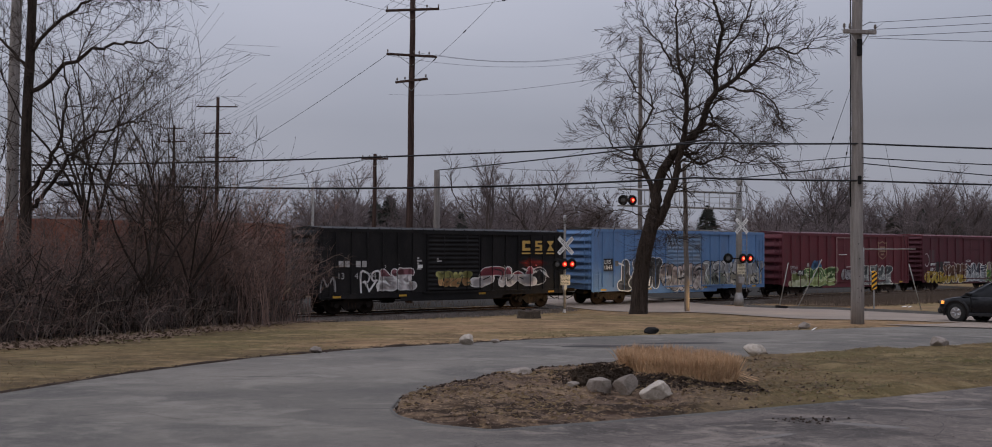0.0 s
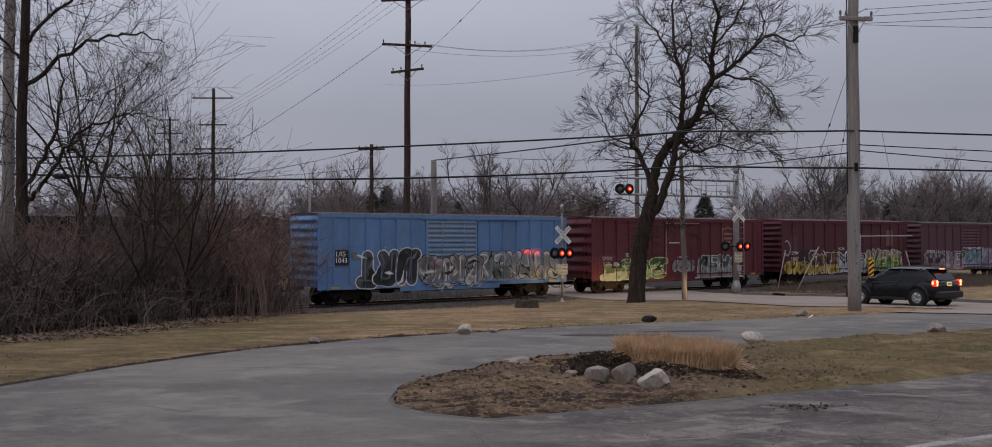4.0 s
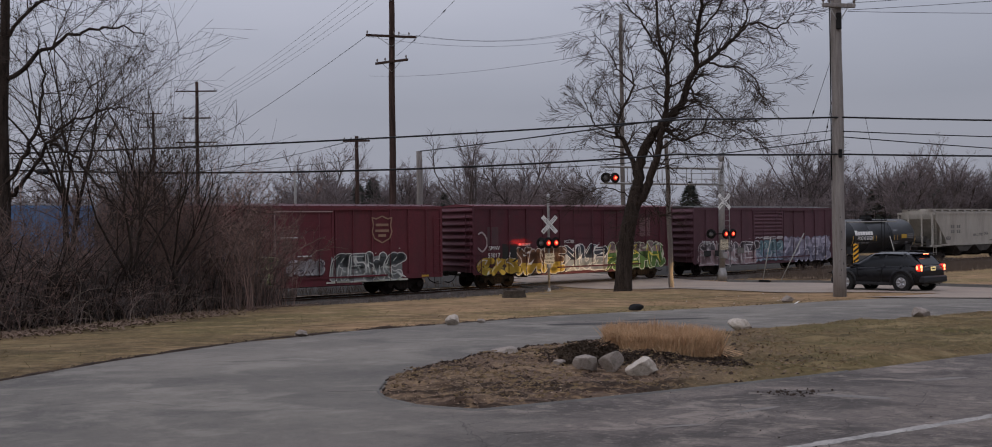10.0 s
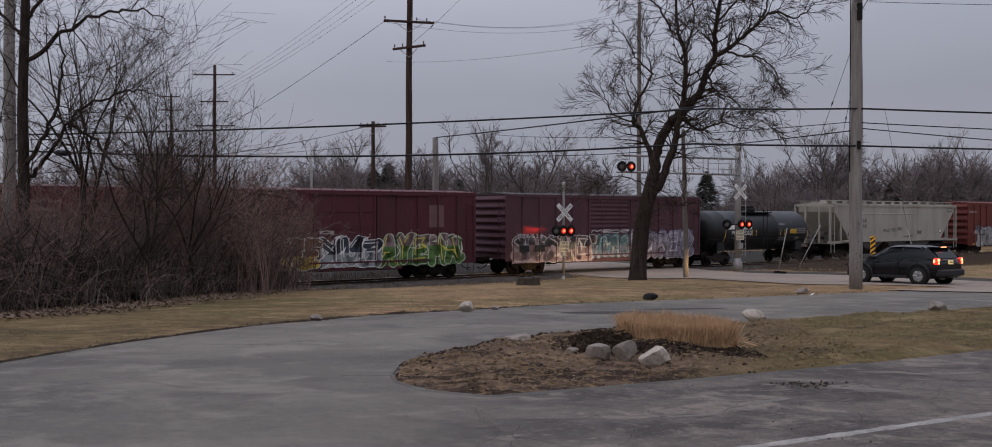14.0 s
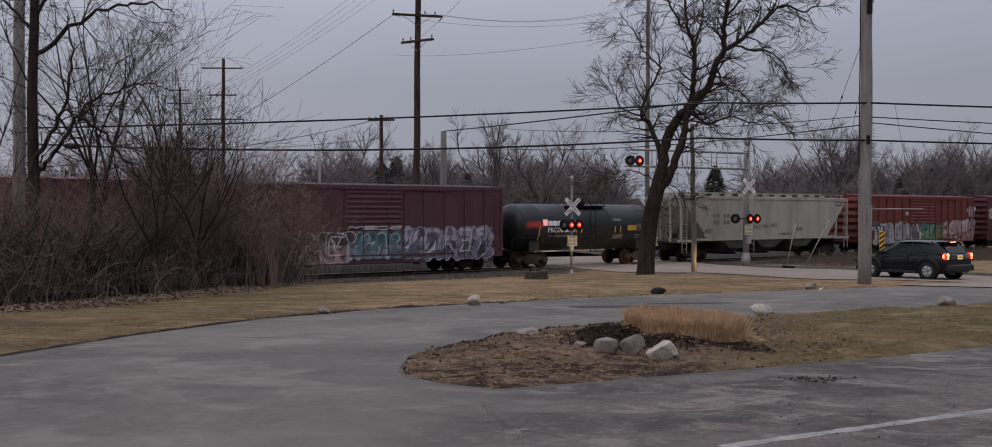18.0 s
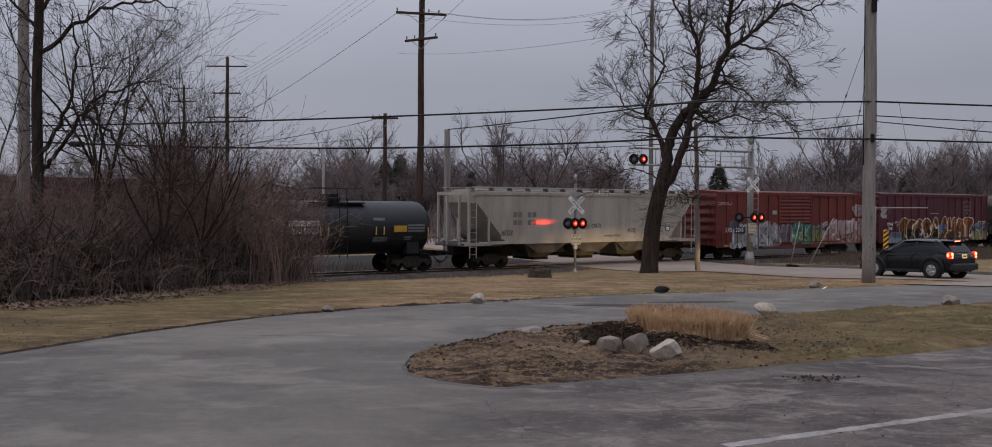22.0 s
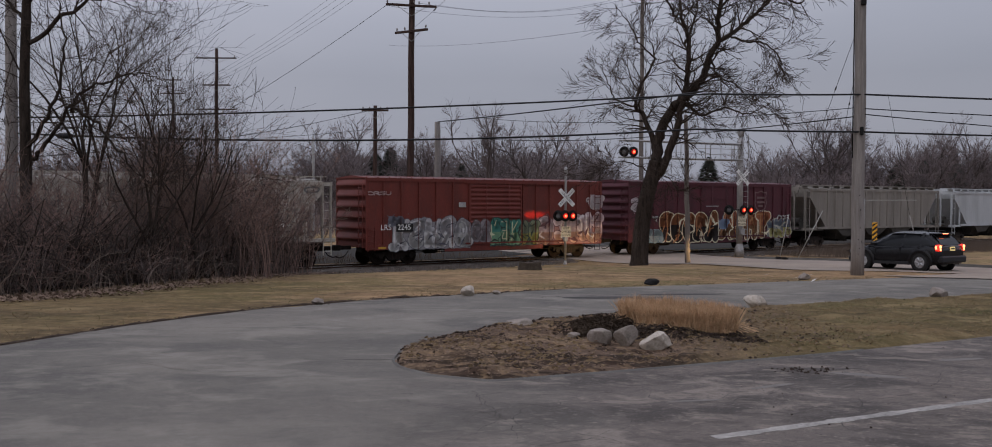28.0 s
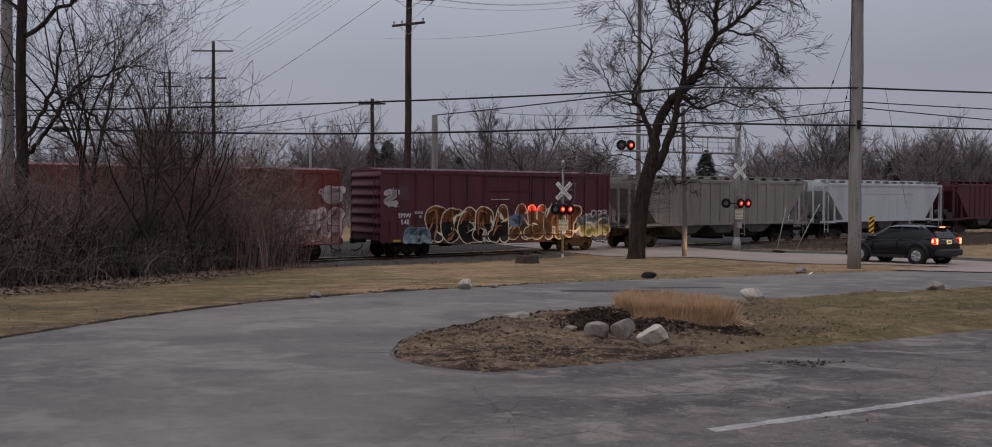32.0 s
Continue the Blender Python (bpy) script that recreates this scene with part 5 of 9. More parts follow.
def tank_car(s0, length):
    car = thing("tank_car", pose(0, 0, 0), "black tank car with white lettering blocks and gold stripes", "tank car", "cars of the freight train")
    CARS.append((car, s0))
    zc, r, a, b = 2.28, 1.36, 0.5, length - 0.5
    prof = []
    for k in range(8):
        t = k / 7 * math.pi / 2
        prof.append((max(0.02, r * math.sin(t)), a + 0.75 * (1 - math.cos(t))))
    prof += [(r, a + 1.9), (r + 0.012, a + 1.92), (r, a + 1.96), (r, length / 2 - 1.6), (r + 0.012, length / 2 - 1.58), (r, length / 2 - 1.54), (r, length / 2 + 1.6), (r + 0.012, length / 2 + 1.62), (r, length / 2 + 1.66)]
    prof += [(q, length - h) for q, h in prof[7::-1]]
    part("shell", Shape().lathe(0, (0, 0, zc), prof, 48), tank_paint, car)
    for x0, x1, plate in ((0.0, 2.6, 0.0), (length - 2.6, length, length - 0.12)):
        part("draft_sill", Shape().box(x0, x1, -0.3, 0.3, 0.75, 1.05).box(plate, plate + 0.12, -1.5, 1.5, 0.9, 1.05), truck_mat, car)
    for x in (1.9, length - 1.9):
        part("saddle", Shape().box(x - 0.35, x + 0.35, -1.2, 1.2, 0.95, 1.55), tank_paint, car)
    dome = Shape().lathe(2, (length / 2, 0, zc + r - 0.1), [(0.5, 0), (0.5, 0.22), (0.42, 0.27), (0.1, 0.3)], 20)
    dome.box(length / 2 - 0.35, length / 2 + 0.3, -0.3, 0.3, zc + r + 0.15, zc + r + 0.33)
    part("manway_dome", dome, dark_hole, car)
    plat = Shape().box(length / 2 - 1.4, length / 2 + 1.5, -0.95, 0.95, zc + r - 0.14, zc + r - 0.08)
    part("top_platform", plat, dark_hole, car)
    hr = Shape()
    for x in (length / 2 - 1.3, length / 2, length / 2 + 1.4):
        hr.tube([(x, -0.9, zc + r - 0.1), (x, -0.9, zc + r + 0.62)], 0.016, 5)
        hr.tube([(x, 0.9, zc + r - 0.1), (x, 0.9, zc + r + 0.62)], 0.016, 5)
    for y in (-0.9, 0.9):
        for z in (0.62,):
            hr.tube([(length / 2 - 1.3, y, zc + r + z), (length / 2 + 1.4, y, zc + r + z)], 0.016, 5)
    part("handrail", hr, dark_hole, car)
    part("ladder", ladder_mesh(2.9, 0.42, 9), dark_hole, car, at=pose(length / 2 - 0.2, -r - 0.16, 0.85))
    rails = Shape()
    for side in (-1, 1):
        rails.tube([(0.1, side * 1.45, 1.55), (0.5, side * 1.45, 1.75), (length - 0.5, side * 1.45, 1.75), (length - 0.1, side * 1.45, 1.55)], 0.02, 5)
        for x in (0.15, length - 0.15):
            rails.tube([(x, side * 1.45, 0.95), (x, side * 1.45, 1.6)], 0.02, 5)
    part("safety_rail", rails, dark_hole, car)

    def on_shell(x0, x1, z0, z1, mat, label="", lean=0.0):
        sh, rr = Shape(), r + 0.016
        rows = []
        for k in range(5):
            z = z0 + (z1 - z0) * k / 4
            y = -math.sqrt(max(0.01, rr * rr - (z - zc) ** 2))
            rows.append([(x0 + lean * (z - z0), y, z), (x1 + lean * (z - z0), y, z)])
        sh.grid(rows[::-1])
        part("stencil", sh, mat, car, label)
    x = 2.45
    for w in (0.36, 0.3, 0.3, 0.32, 0.3, 0.32, 0.3):
        on_shell(x, x + w, 2.40, 2.68 if w < 0.35 else 2.76, white_paint)
        x += w + 0.035
    for words, tx, size in (("PROX", 2.80, 0.29), ("15020", 3.86, 0.29)):
        lettering(car, words, tx, 2.0, size, white_paint, -r - 0.004)
    for x0, x1 in ((2.84, 3.1), (3.3, 3.85), (3.95, 4.4)):
        on_shell(x0, x1, 1.72, 1.88, clear_lens)
    for x0, z0, z1, ln in ((2.1, 1.6, 2.35, 0.1), (4.86, 1.95, 2.35, 0), (5.28, 1.95, 2.35, 0), (7.9, 1.95, 2.35, 0), (8.35, 1.95, 2.35, 0), (11.0, 1.6, 2.3, -0.1)):
        on_shell(x0, x0 + 0.07, z0, z1, gold_paint, "gold reflective stripe", ln)
    on_shell(8.95, 9.7, 2.08, 2.40, yellow_paint, "yellow warning panel")
    for zr in (2.08, 2.22, 2.36):
        on_shell(9.75, 10.75, zr, zr + 0.09, clear_lens)
    on_shell(7.8, 8.45, 2.66, 2.80, clear_lens)
    on_shell(9.6, 10.0, 1.65, 1.85, clear_lens)
    on_shell(7.8, 8.6, 1.60, 1.84, clear_lens)
    add_running_gear(car, length, 1.85)
    return car


def hopper_car(s0, length, paint, label, eave=4.16, ribbed=False, low=1.40, dark_ends=False, gates=3):
    car = thing("covered_hopper", pose(0, 0, 0), label, "hopper car", "cars of the freight train")
    CARS.append((car, s0))
    W = 1.56
    a, b = 0.75, length - 0.75
    prof = [(a, eave), (a, eave - 0.55), (a + 2.0, low), (b - 2.0, low), (b, eave - 0.55), (b, eave)]
    body = Shape()
    body.face(*[(x, -W, z) for x, z in prof])
    body.face(*[(x, W, z) for x, z in prof[::-1]])
    for (x0, z0), (x1, z1) in zip(prof, prof[1:]):
        body.face((x0, W, z0), (x1, W, z1), (x1, -W, z1), (x0, -W, z0))
    part("body", body, paint, car)
    part("side_sill", Shape().box(a + 0.9, b - 0.9, -W - 0.05, -W + 0.1, low - 0.06, low + 0.1).box(a + 0.9, b - 0.9, W - 0.1, W + 0.05, low - 0.06, low + 0.1)
         .box(0.05, a + 1.0, -W, -W + 0.14, low - 0.12, low + 0.04).box(b - 1.0, length - 0.05, -W, -W + 0.14, low - 0.12, low + 0.04)
         .box(0.05, a + 1.0, W - 0.14, W, low - 0.12, low + 0.04).box(b - 1.0, length - 0.05, W - 0.14, W, low - 0.12, low + 0.04), paint, car)
    part("top_chord", Shape().box(a, b, -W - 0.045, -W + 0.02, eave - 0.14, eave + 0.02).box(a, b, W - 0.02, W + 0.045, eave - 0.14, eave + 0.02), paint, car)
    if ribbed:
        rib = Shape().soft_box(-0.06, 0.06, -0.06, 0.02, low + 0.1, eave - 0.14, 0.015).mesh("side_rib", paint)
        n = 14
        for i in range(n):
            x = a + 2.1 + (b - a - 4.2) * i / (n - 1)
            part("side_rib", rib, None, car, at=pose(x, -W, 0))
            part("side_rib", rib, None, car, at=pose(x, W, 0, 0, 0, 180))
    roof = Shape()
    rows = [[(x, y, eave + 0.02 + 0.16 * (1 - (y / W) ** 2)) for y in spaced(-W, W, 9)] for x in (a, b)]
    roof.grid(rows)
    for x in (a, b):
        roof.face(*[(x, y, eave + 0.02 + 0.16 * (1 - (y / W) ** 2)) for y in spaced(-W, W, 9)])
    part("roof", roof, paint, car)
    walk_sh = Shape()
    for y in (-1.15, 1.15):
        walk_sh.box(a - 0.3, b + 0.3, y - 0.25, y + 0.25, eave + 0.24, eave + 0.28)
        for i in range(14):
            x = a + (b - a) * i / 13
            walk_sh.box(x - 0.03, x + 0.03, y - 0.24, y + 0.24, eave + 0.05, eave + 0.24)
    part("running_board", walk_sh, paint, car)
    hatch = Shape().box(a + 1.0, b - 1.0, -0.35, 0.35, eave + 0.18, eave + 0.33)
    part("roof_hatch", hatch, paint, car)
    # open ends: posts, platforms, ladders
    tall = Shape().box(-0.05, 0.05, -0.05, 0.05, low - 0.1, eave - 0.05).mesh("end_post", paint)
    short = Shape().box(-0.05, 0.05, -0.05, 0.05, low - 0.1, eave - 0.9).mesh("end_post", paint)
    beam = Shape().box(-0.06, 0.06, -W, W, eave - 0.15, eave + 0.02).mesh("end_beam", paint)
    for x in (0.28, length - 0.28):
        for y in (-W + 0.06, -0.6, 0.6, W - 0.06):
            part("end_post", tall, None, car, at=pose(x, y, 0))
        part("end_beam", beam, None, car, at=pose(x, 0, 0))
    for x in (a + 0.85, b - 0.85):
        for y in (-W + 0.05, W - 0.05):
            part("end_post", short, None, car, at=pose(x, y, 0))
    for x0, x1 in ((0.34, a + 0.1), (b - 0.1, length - 0.34)):
        for y in (-W + 0.02, W - 0.02):
            part("end_rail", Shape().box(x0, x1, y - 0.03, y + 0.03, eave - 0.19, eave - 0.02), paint, car)
    for x0, x1 in ((0.05, a + 1.8), (b - 1.8, length - 0.05)):
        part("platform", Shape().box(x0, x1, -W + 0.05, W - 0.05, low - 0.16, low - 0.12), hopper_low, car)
    for x in (0.3, length - 0.72):
        part("ladder", ladder_mesh(eave - 0.6, 0.42, 9), paint, car, at=pose(x, -W - 0.02, 0.62))
    eq = Shape().lathe(1, (1.5, 0.2, low + 0.45), [(0.28, -0.5), (0.3, -0.45), (0.3, 0.45), (0.28, 0.5)], 14).box(0.9, 1.3, -1.0, -0.6, low - 0.1, low + 0.5)
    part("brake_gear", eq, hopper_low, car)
    part("centre_sill", Shape().box(0.1, length - 0.1, -0.3, 0.3, 0.75, low - 0.1), truck_mat, car)
    # discharge hoppers
    g0, g1 = 3.9, length - 3.9
    w = (g1 - g0) / gates
    for i in range(gates):
        x0, x1 = g0 + i * w + 0.1, g0 + (i + 1) * w - 0.1
        xm = (x0 + x1) / 2
        h = Shape()
        top = [(x0, -W + 0.02, low), (x1, -W + 0.02, low), (x1, W - 0.02, low), (x0, W - 0.02, low)]
        bot = [(xm - 0.65, -0.75, 0.55), (xm + 0.65, -0.75, 0.55), (xm + 0.65, 0.75, 0.55), (xm - 0.65, 0.75, 0.55)]
        for k in range(4):
            h.face(top[k], bot[k], bot[(k + 1) % 4], top[(k + 1) % 4])
        h.face(*bot)
        h.face((x0, -W + 0.04, low), (xm - 0.65, -W + 0.12, 0.82), (xm + 0.65, -W + 0.12, 0.82), (x1, -W + 0.04, low))
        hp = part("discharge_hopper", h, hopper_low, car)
        part("outlet_gate", Shape().box(xm - 0.55, xm + 0.55, -0.95, 0.95, 0.40, 0.55).tube([(xm, -1.1, 0.47), (xm, 1.1, 0.47)], 0.04, 6), truck_mat, hp)
    add_running_gear(car, length, 2.05)
    return car


def build_train():
    WH, BK = (0.60, 0.59, 0.58), (0.030, 0.029, 0.032)
    # first, half hidden behind the thicket
    c = box_car(-28.1, 15.8, brown_paint, 4.42, (0.40, 0.6), "rust brown boxcar passing behind the thicket")
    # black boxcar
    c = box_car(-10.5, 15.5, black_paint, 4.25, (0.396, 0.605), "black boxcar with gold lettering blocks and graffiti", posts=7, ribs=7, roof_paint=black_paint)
    lt = Shape().box(12.28, 12.46, -1.668, -1.66, 3.2, 3.76).box(12.46, 12.84, -1.668, -1.66, 3.6, 3.76).box(12.46, 12.84, -1.668, -1.66, 3.2, 3.36).box(12.25, 12.87, -1.668, -1.66, 3.02, 3.10)
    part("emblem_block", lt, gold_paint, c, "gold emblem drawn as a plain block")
    lt = Shape().box(13.2, 13.68, -1.668, -1.66, 3.64, 3.76).box(13.2, 13.36, -1.668, -1.66, 3.5, 3.64).box(13.2, 13.68, -1.668, -1.66, 3.42, 3.54).box(13.52, 13.68, -1.668, -1.66, 3.32, 3.42).box(13.2, 13.68, -1.668, -1.66, 3.2, 3.32).box(13.18, 13.72, -1.668, -1.66, 3.02, 3.10)
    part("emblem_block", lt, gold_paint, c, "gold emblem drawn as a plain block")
    lt = Shape().face((14.02, -1.668, 3.76), (14.29, -1.668, 3.42), (14.29, -1.668, 3.54), (14.56, -1.668, 3.76)).face((14.02, -1.668, 3.2), (14.56, -1.668, 3.2), (14.29, -1.668, 3.54)).face((14.02, -1.6685, 3.76), (14.29, -1.6685, 3.46), (14.56, -1.6685, 3.76))
    lt.box(14.0, 14.58, -1.668, -1.66, 3.02, 3.10)
    part("emblem_block", lt, gold_paint, c, "gold emblem drawn as a plain block")
    marks(c, 0.98, 2.36, [[0.26, 0.26, -0.2, 0.26, 0.26]], 0.30, stencil_white, -1.635)
    for words, x in (("13", 0.98), ("41", 1.86), ("94", 2.66)):
        lettering(c, words, x, 1.76, 0.30, stencil_white)
    marks(c, 5.45, 2.75, [[0.12], [0.3], [0.12], [0, -0.1], [0.26]], 0.09, stencil_white, -1.635)
    marks(c, 6.65, 2.72, [[0.1], [0.3]], 0.08, stencil_white, -1.64)
    part("stencil_panel", Shape().face((5.52, -1.612, 2.28), (5.82, -1.612, 2.28), (5.82, -1.612, 2.46), (5.52, -1.612, 2.46)), sign_white, c, "small white panel")
    graffiti(c, 2.2, 3.3, 1.05, 2.25, 2, WH, None, seed=3, fat=0.14)
    graffiti(c, 3.35, 5.25, 1.15, 2.35, 2, WH, (0.21, 0.085, 0.10), (0.52, 0.48, 0.48), seed=4, fat=0.15, split=0.62, pick=(9, 6))
    graffiti(c, 6.6, 8.8, 1.30, 2.15, 4, (0.10, 0.10, 0.06), (0.36, 0.34, 0.12), (0.48, 0.27, 0.12), seed=9, fat=0.17, rim=0.025)
    graffiti(c, 9.45, 12.95, 1.20, 2.35, 2, WH, (0.30, 0.07, 0.09), (0.50, 0.47, 0.47), shine=BK, seed=5, fat=0.19, split=0.6, pick=(0, 7))
    graffiti(c, 13.0, 14.0, 1.20, 2.30, 1, (0.45, 0.44, 0.44), BK, seed=15, fat=0.2, soft=False, pick=(2,))
    graffiti(c, 0.05, 0.85, 1.10, 2.00, 1, (0.32, 0.31, 0.31), None, seed=16, fat=0.16)
    # blue boxcar
    c = box_car(7.0, 15.7, blue_paint, 4.50, (0.395, 0.592), "bright blue boxcar with pale graffiti along its side", posts=7, ribs=8, door_paint=blue_door_paint, roof_paint=roof_dull)
    part("stencil_panel", Shape().face((0.88, -1.66, 2.02), (1.62, -1.66, 2.02), (1.62, -1.66, 2.75), (0.88, -1.66, 2.75)), sign_black, c)
    lettering(c, "LRS", 0.95, 2.42, 0.24, sign_white)
    lettering(c, "1043", 0.95, 2.10, 0.24, sign_white)
    part("stencil_panel", Shape().face((1.86, -1.612, 2.3), (2.12, -1.612, 2.3), (2.12, -1.612, 2.62), (1.86, -1.612, 2.62)), faded_mark, c)
    graffiti(c, 2.15, 5.55, 0.82, 2.78, 3, (0.58, 0.58, 0.56), (0.085, 0.088, 0.092), shine=(0.16, 0.165, 0.17), seed=21, fat=0.15, rim=0.055, pick=(10, 9, 0))
    graffiti(c, 5.35, 5.95, 1.4, 2.0, 1, (0.55, 0.54, 0.50), None, seed=25, fat=0.16)
    graffiti(c, 5.7, 9.6, 0.80, 2.45, 4, BK, (0.36, 0.30, 0.28), (0.44, 0.40, 0.37), shine=(0.58, 0.55, 0.52), shadow=(0.50, 0.49, 0.46), seed=22, fat=0.155, rim=0.05, pick=(3, 7, 5, 9))
    graffiti(c, 9.35, 11.6, 0.95, 2.60, 2, BK, (0.40, 0.40, 0.40), (0.30, 0.31, 0.25), shine=(0.60, 0.60, 0.58), seed=26, fat=0.15, pick=(9, 1), ground=(0.22, 0.24, 0.23))
    graffiti(c, 11.3, 15.4, 0.95, 2.62, 4, BK, (0.42, 0.42, 0.42), (0.46, 0.42, 0.33), shine=(0.62, 0.61, 0.58), seed=23, fat=0.145, pick=(5, 4, 8, 1), ground=(0.30, 0.29, 0.24))
    # maroon boxcar with a shield
    c = box_car(24.65, 15.7, maroon_paint, 4.52, (0.393, 0.588), "maroon boxcar with a pale shield outline and graffiti", posts=6, ribs=6, corrugated=False, roof_paint=maroon_dark)
    shield = [(-0.52, 0.55), (-0.3, 0.5), (0, 0.62), (0.3, 0.5), (0.52, 0.55), (0.45, 0.2), (0.52, -0.1), (0.4, -0.4), (0, -0.6), (-0.4, -0.4), (-0.52, -0.1), (-0.45, 0.2), (-0.52, 0.55)]

    def emblem(cx, cz, k, colour, words):
        sh = Shape()
        ribbon(sh, [(cx + x * k, cz + z * k) for x, z in shield], 0.035, -1.662)
        for zz, w in ((0.22, 0.34), (-0.05, 0.36), (-0.27, 0.2)):
            sh.face(*[(cx + u * k, -1.661, cz + (zz + v) * k) for u, v in ((-w, -0.06), (w, -0.06), (w, 0.06), (-w, 0.06))])
        part("shield_emblem", sh, spray(*colour), c, words)
    emblem(12.0, 3.33, 1.1, (0.26, 0.16, 0.11), "pale shield outline with barred field")
    lettering(c, "SMW", 0.78, 1.95, 0.26, stencil_white)
    lettering(c, "540", 0.86, 1.62, 0.26, stencil_white)
    part("stencil_panel", Shape().face((1.60, -1.66, 1.52), (2.36, -1.66, 1.52), (2.36, -1.66, 1.92), (1.60, -1.66, 1.92)), sign_black, c)
    lettering(c, "006", 1.70, 1.60, 0.24, sign_white)
    for x, z, w in ((6.45, 2.98, 0.9), (7.3, 2.08, 0.75)):
        part("door_handle", Shape().box(x, x + w, -1.69, -1.66, z, z + 0.05), sign_white, c, "white door handle bar")
    for x in (2.75, 5.55):
        part("stencil_panel", Shape().face((x, -1.612, 1.85 if x > 3 else 2.15), (x + 0.26, -1.612, 1.85 if x > 3 else 2.15), (x + 0.26, -1.612, 2.15 if x > 3 else 2.4), (x, -1.612, 2.15 if x > 3 else 2.4)), stencil_white, c)
    part("door_edge", Shape().box(6.14, 6.20, -1.69, -1.6, 0.95, 4.25).box(6.14, 9.2, -1.69, -1.6, 4.22, 4.28), spray(0.30, 0.20, 0.19), c, "pale worn door edge")
    graffiti(c, 3.35, 4.3, 1.9, 2.62, 1, (0.07, 0.15, 0.26), (0.08, 0.17, 0.29), seed=35, fat=0.3, rim=0.02, pick=(7,))
    graffiti(c, 0.95, 2.75, 0.72, 1.75, 2, (0.52, 0.52, 0.38), (0.24, 0.27, 0.10), (0.48, 0.49, 0.30), seed=31, fat=0.15, pick=(1, 3), ground=(0.42, 0.43, 0.24))
    graffiti(c, 2.35, 6.05, 0.72, 2.10, 3, (0.50, 0.56, 0.30), (0.09, 0.18, 0.06), (0.32, 0.38, 0.14), shine=(0.62, 0.64, 0.42), seed=32, fat=0.13, split=0.45, pick=(1, 2, 1), ground=(0.10, 0.19, 0.07))
    graffiti(c, 6.75, 8.75, 1.12, 1.95, 4, (0.10, 0.08, 0.09), (0.46, 0.44, 0.45), seed=33, fat=0.17, rim=0.03, pick=(3, 2, 0, 1))
    graffiti(c, 9.1, 13.2, 0.75, 2.25, 4, (0.52, 0.52, 0.48), (0.10, 0.11, 0.11), (0.26, 0.27, 0.26), shine=(0.40, 0.42, 0.38), seed=34, fat=0.13, pick=(0, 6, 7, 3), ground=(0.19, 0.20, 0.19))
    graffiti(c, 8.9, 13.5, 0.68, 0.86, 9, (0.50, 0.50, 0.42), None, seed=36, fat=0.8)
    # maroon boxcar with yellow and green pieces
    c = box_car(42.37, 15.7, maroon_dark, 4.54, (0.40, 0.607), "dark maroon boxcar with yellow, white and green graffiti", posts=5, ribs=9, corrugated=False, roof_paint=maroon_paint)
    part("stencil_panel", Shape().face((12.74, -1.612, 2.70), (13.66, -1.612, 2.70), (13.66, -1.612, 3.86), (12.74, -1.612, 3.86)), spray(0.16, 0.085, 0.09), c, "faded paint patch")
    part("stencil_panel", Shape().face((0.95, -1.611, 2.40), (1.72, -1.611, 2.40), (1.72, -1.611, 3.40), (0.95, -1.611, 3.40)), spray(0.085, 0.045, 0.05), c, "faded paint patch")
    part("stencil_panel", Shape().face((1.98, -1.615, 1.62), (3.0, -1.615, 1.62), (3.0, -1.615, 2.45), (1.98, -1.615, 2.45)), sign_black, c)
    lettering(c, "SMW", 1.0, 2.10, 0.24, sign_white)
    lettering(c, "53017", 0.95, 1.70, 0.24, sign_white)
    lettering(c, "7", 2.38, 1.70, 0.24, sign_white)
    marks(c, 3.1, 2.32, [[0.2, 0.2, 0.2, 0.15]], 0.13, stencil_white, -1.635)
    graffiti(c, 0.28, 0.95, 1.9, 3.2, 1, (0.40, 0.33, 0.33), None, seed=46, fat=0.12)
    graffiti(c, 0.3, 3.1, 0.68, 1.80, 3, BK, (0.46, 0.30, 0.04), (0.50, 0.36, 0.06), shine=(0.60, 0.56, 0.44), seed=41, fat=0.16, rim=0.035, pick=(3, 11, 1))
    graffiti(c, 3.0, 6.55, 0.66, 2.30, 4, (0.52, 0.48, 0.44), (0.17, 0.085, 0.05), (0.48, 0.34, 0.06), shadow=BK, seed=42, fat=0.115, split=0.42, pick=(5, 7, 9, 6), ground=(0.13, 0.07, 0.045))
    graffiti(c, 6.5, 9.95, 0.72, 2.30, 3, (0.56, 0.56, 0.55), (0.045, 0.055, 0.075), (0.26, 0.28, 0.29), shine=(0.5, 0.5, 0.5), seed=43, fat=0.13, soft=False, pick=(5, 8, 6), ground=(0.34, 0.34, 0.33))
    graffiti(c, 9.8, 14.75, 0.72, 2.45, 5, (0.48, 0.50, 0.38), (0.26, 0.19, 0.19), (0.10, 0.20, 0.055), shine=(0.52, 0.46, 0.08), shadow=(0.05, 0.08, 0.05), seed=44, fat=0.12, split=0.6, soft=False, pick=(4, 11, 6, 7, 4), ground=(0.09, 0.19, 0.065))
    graffiti(c, 6.5, 7.3, 2.35, 2.65, 3, (0.42, 0.38, 0.38), None, seed=47, fat=0.3)
    # faded purple boxcar
    c = box_car(60.1, 15.65, purple_paint, 4.50, (0.393, 0.594), "faded purple boxcar with lavender and blue graffiti", posts=5, ribs=8)
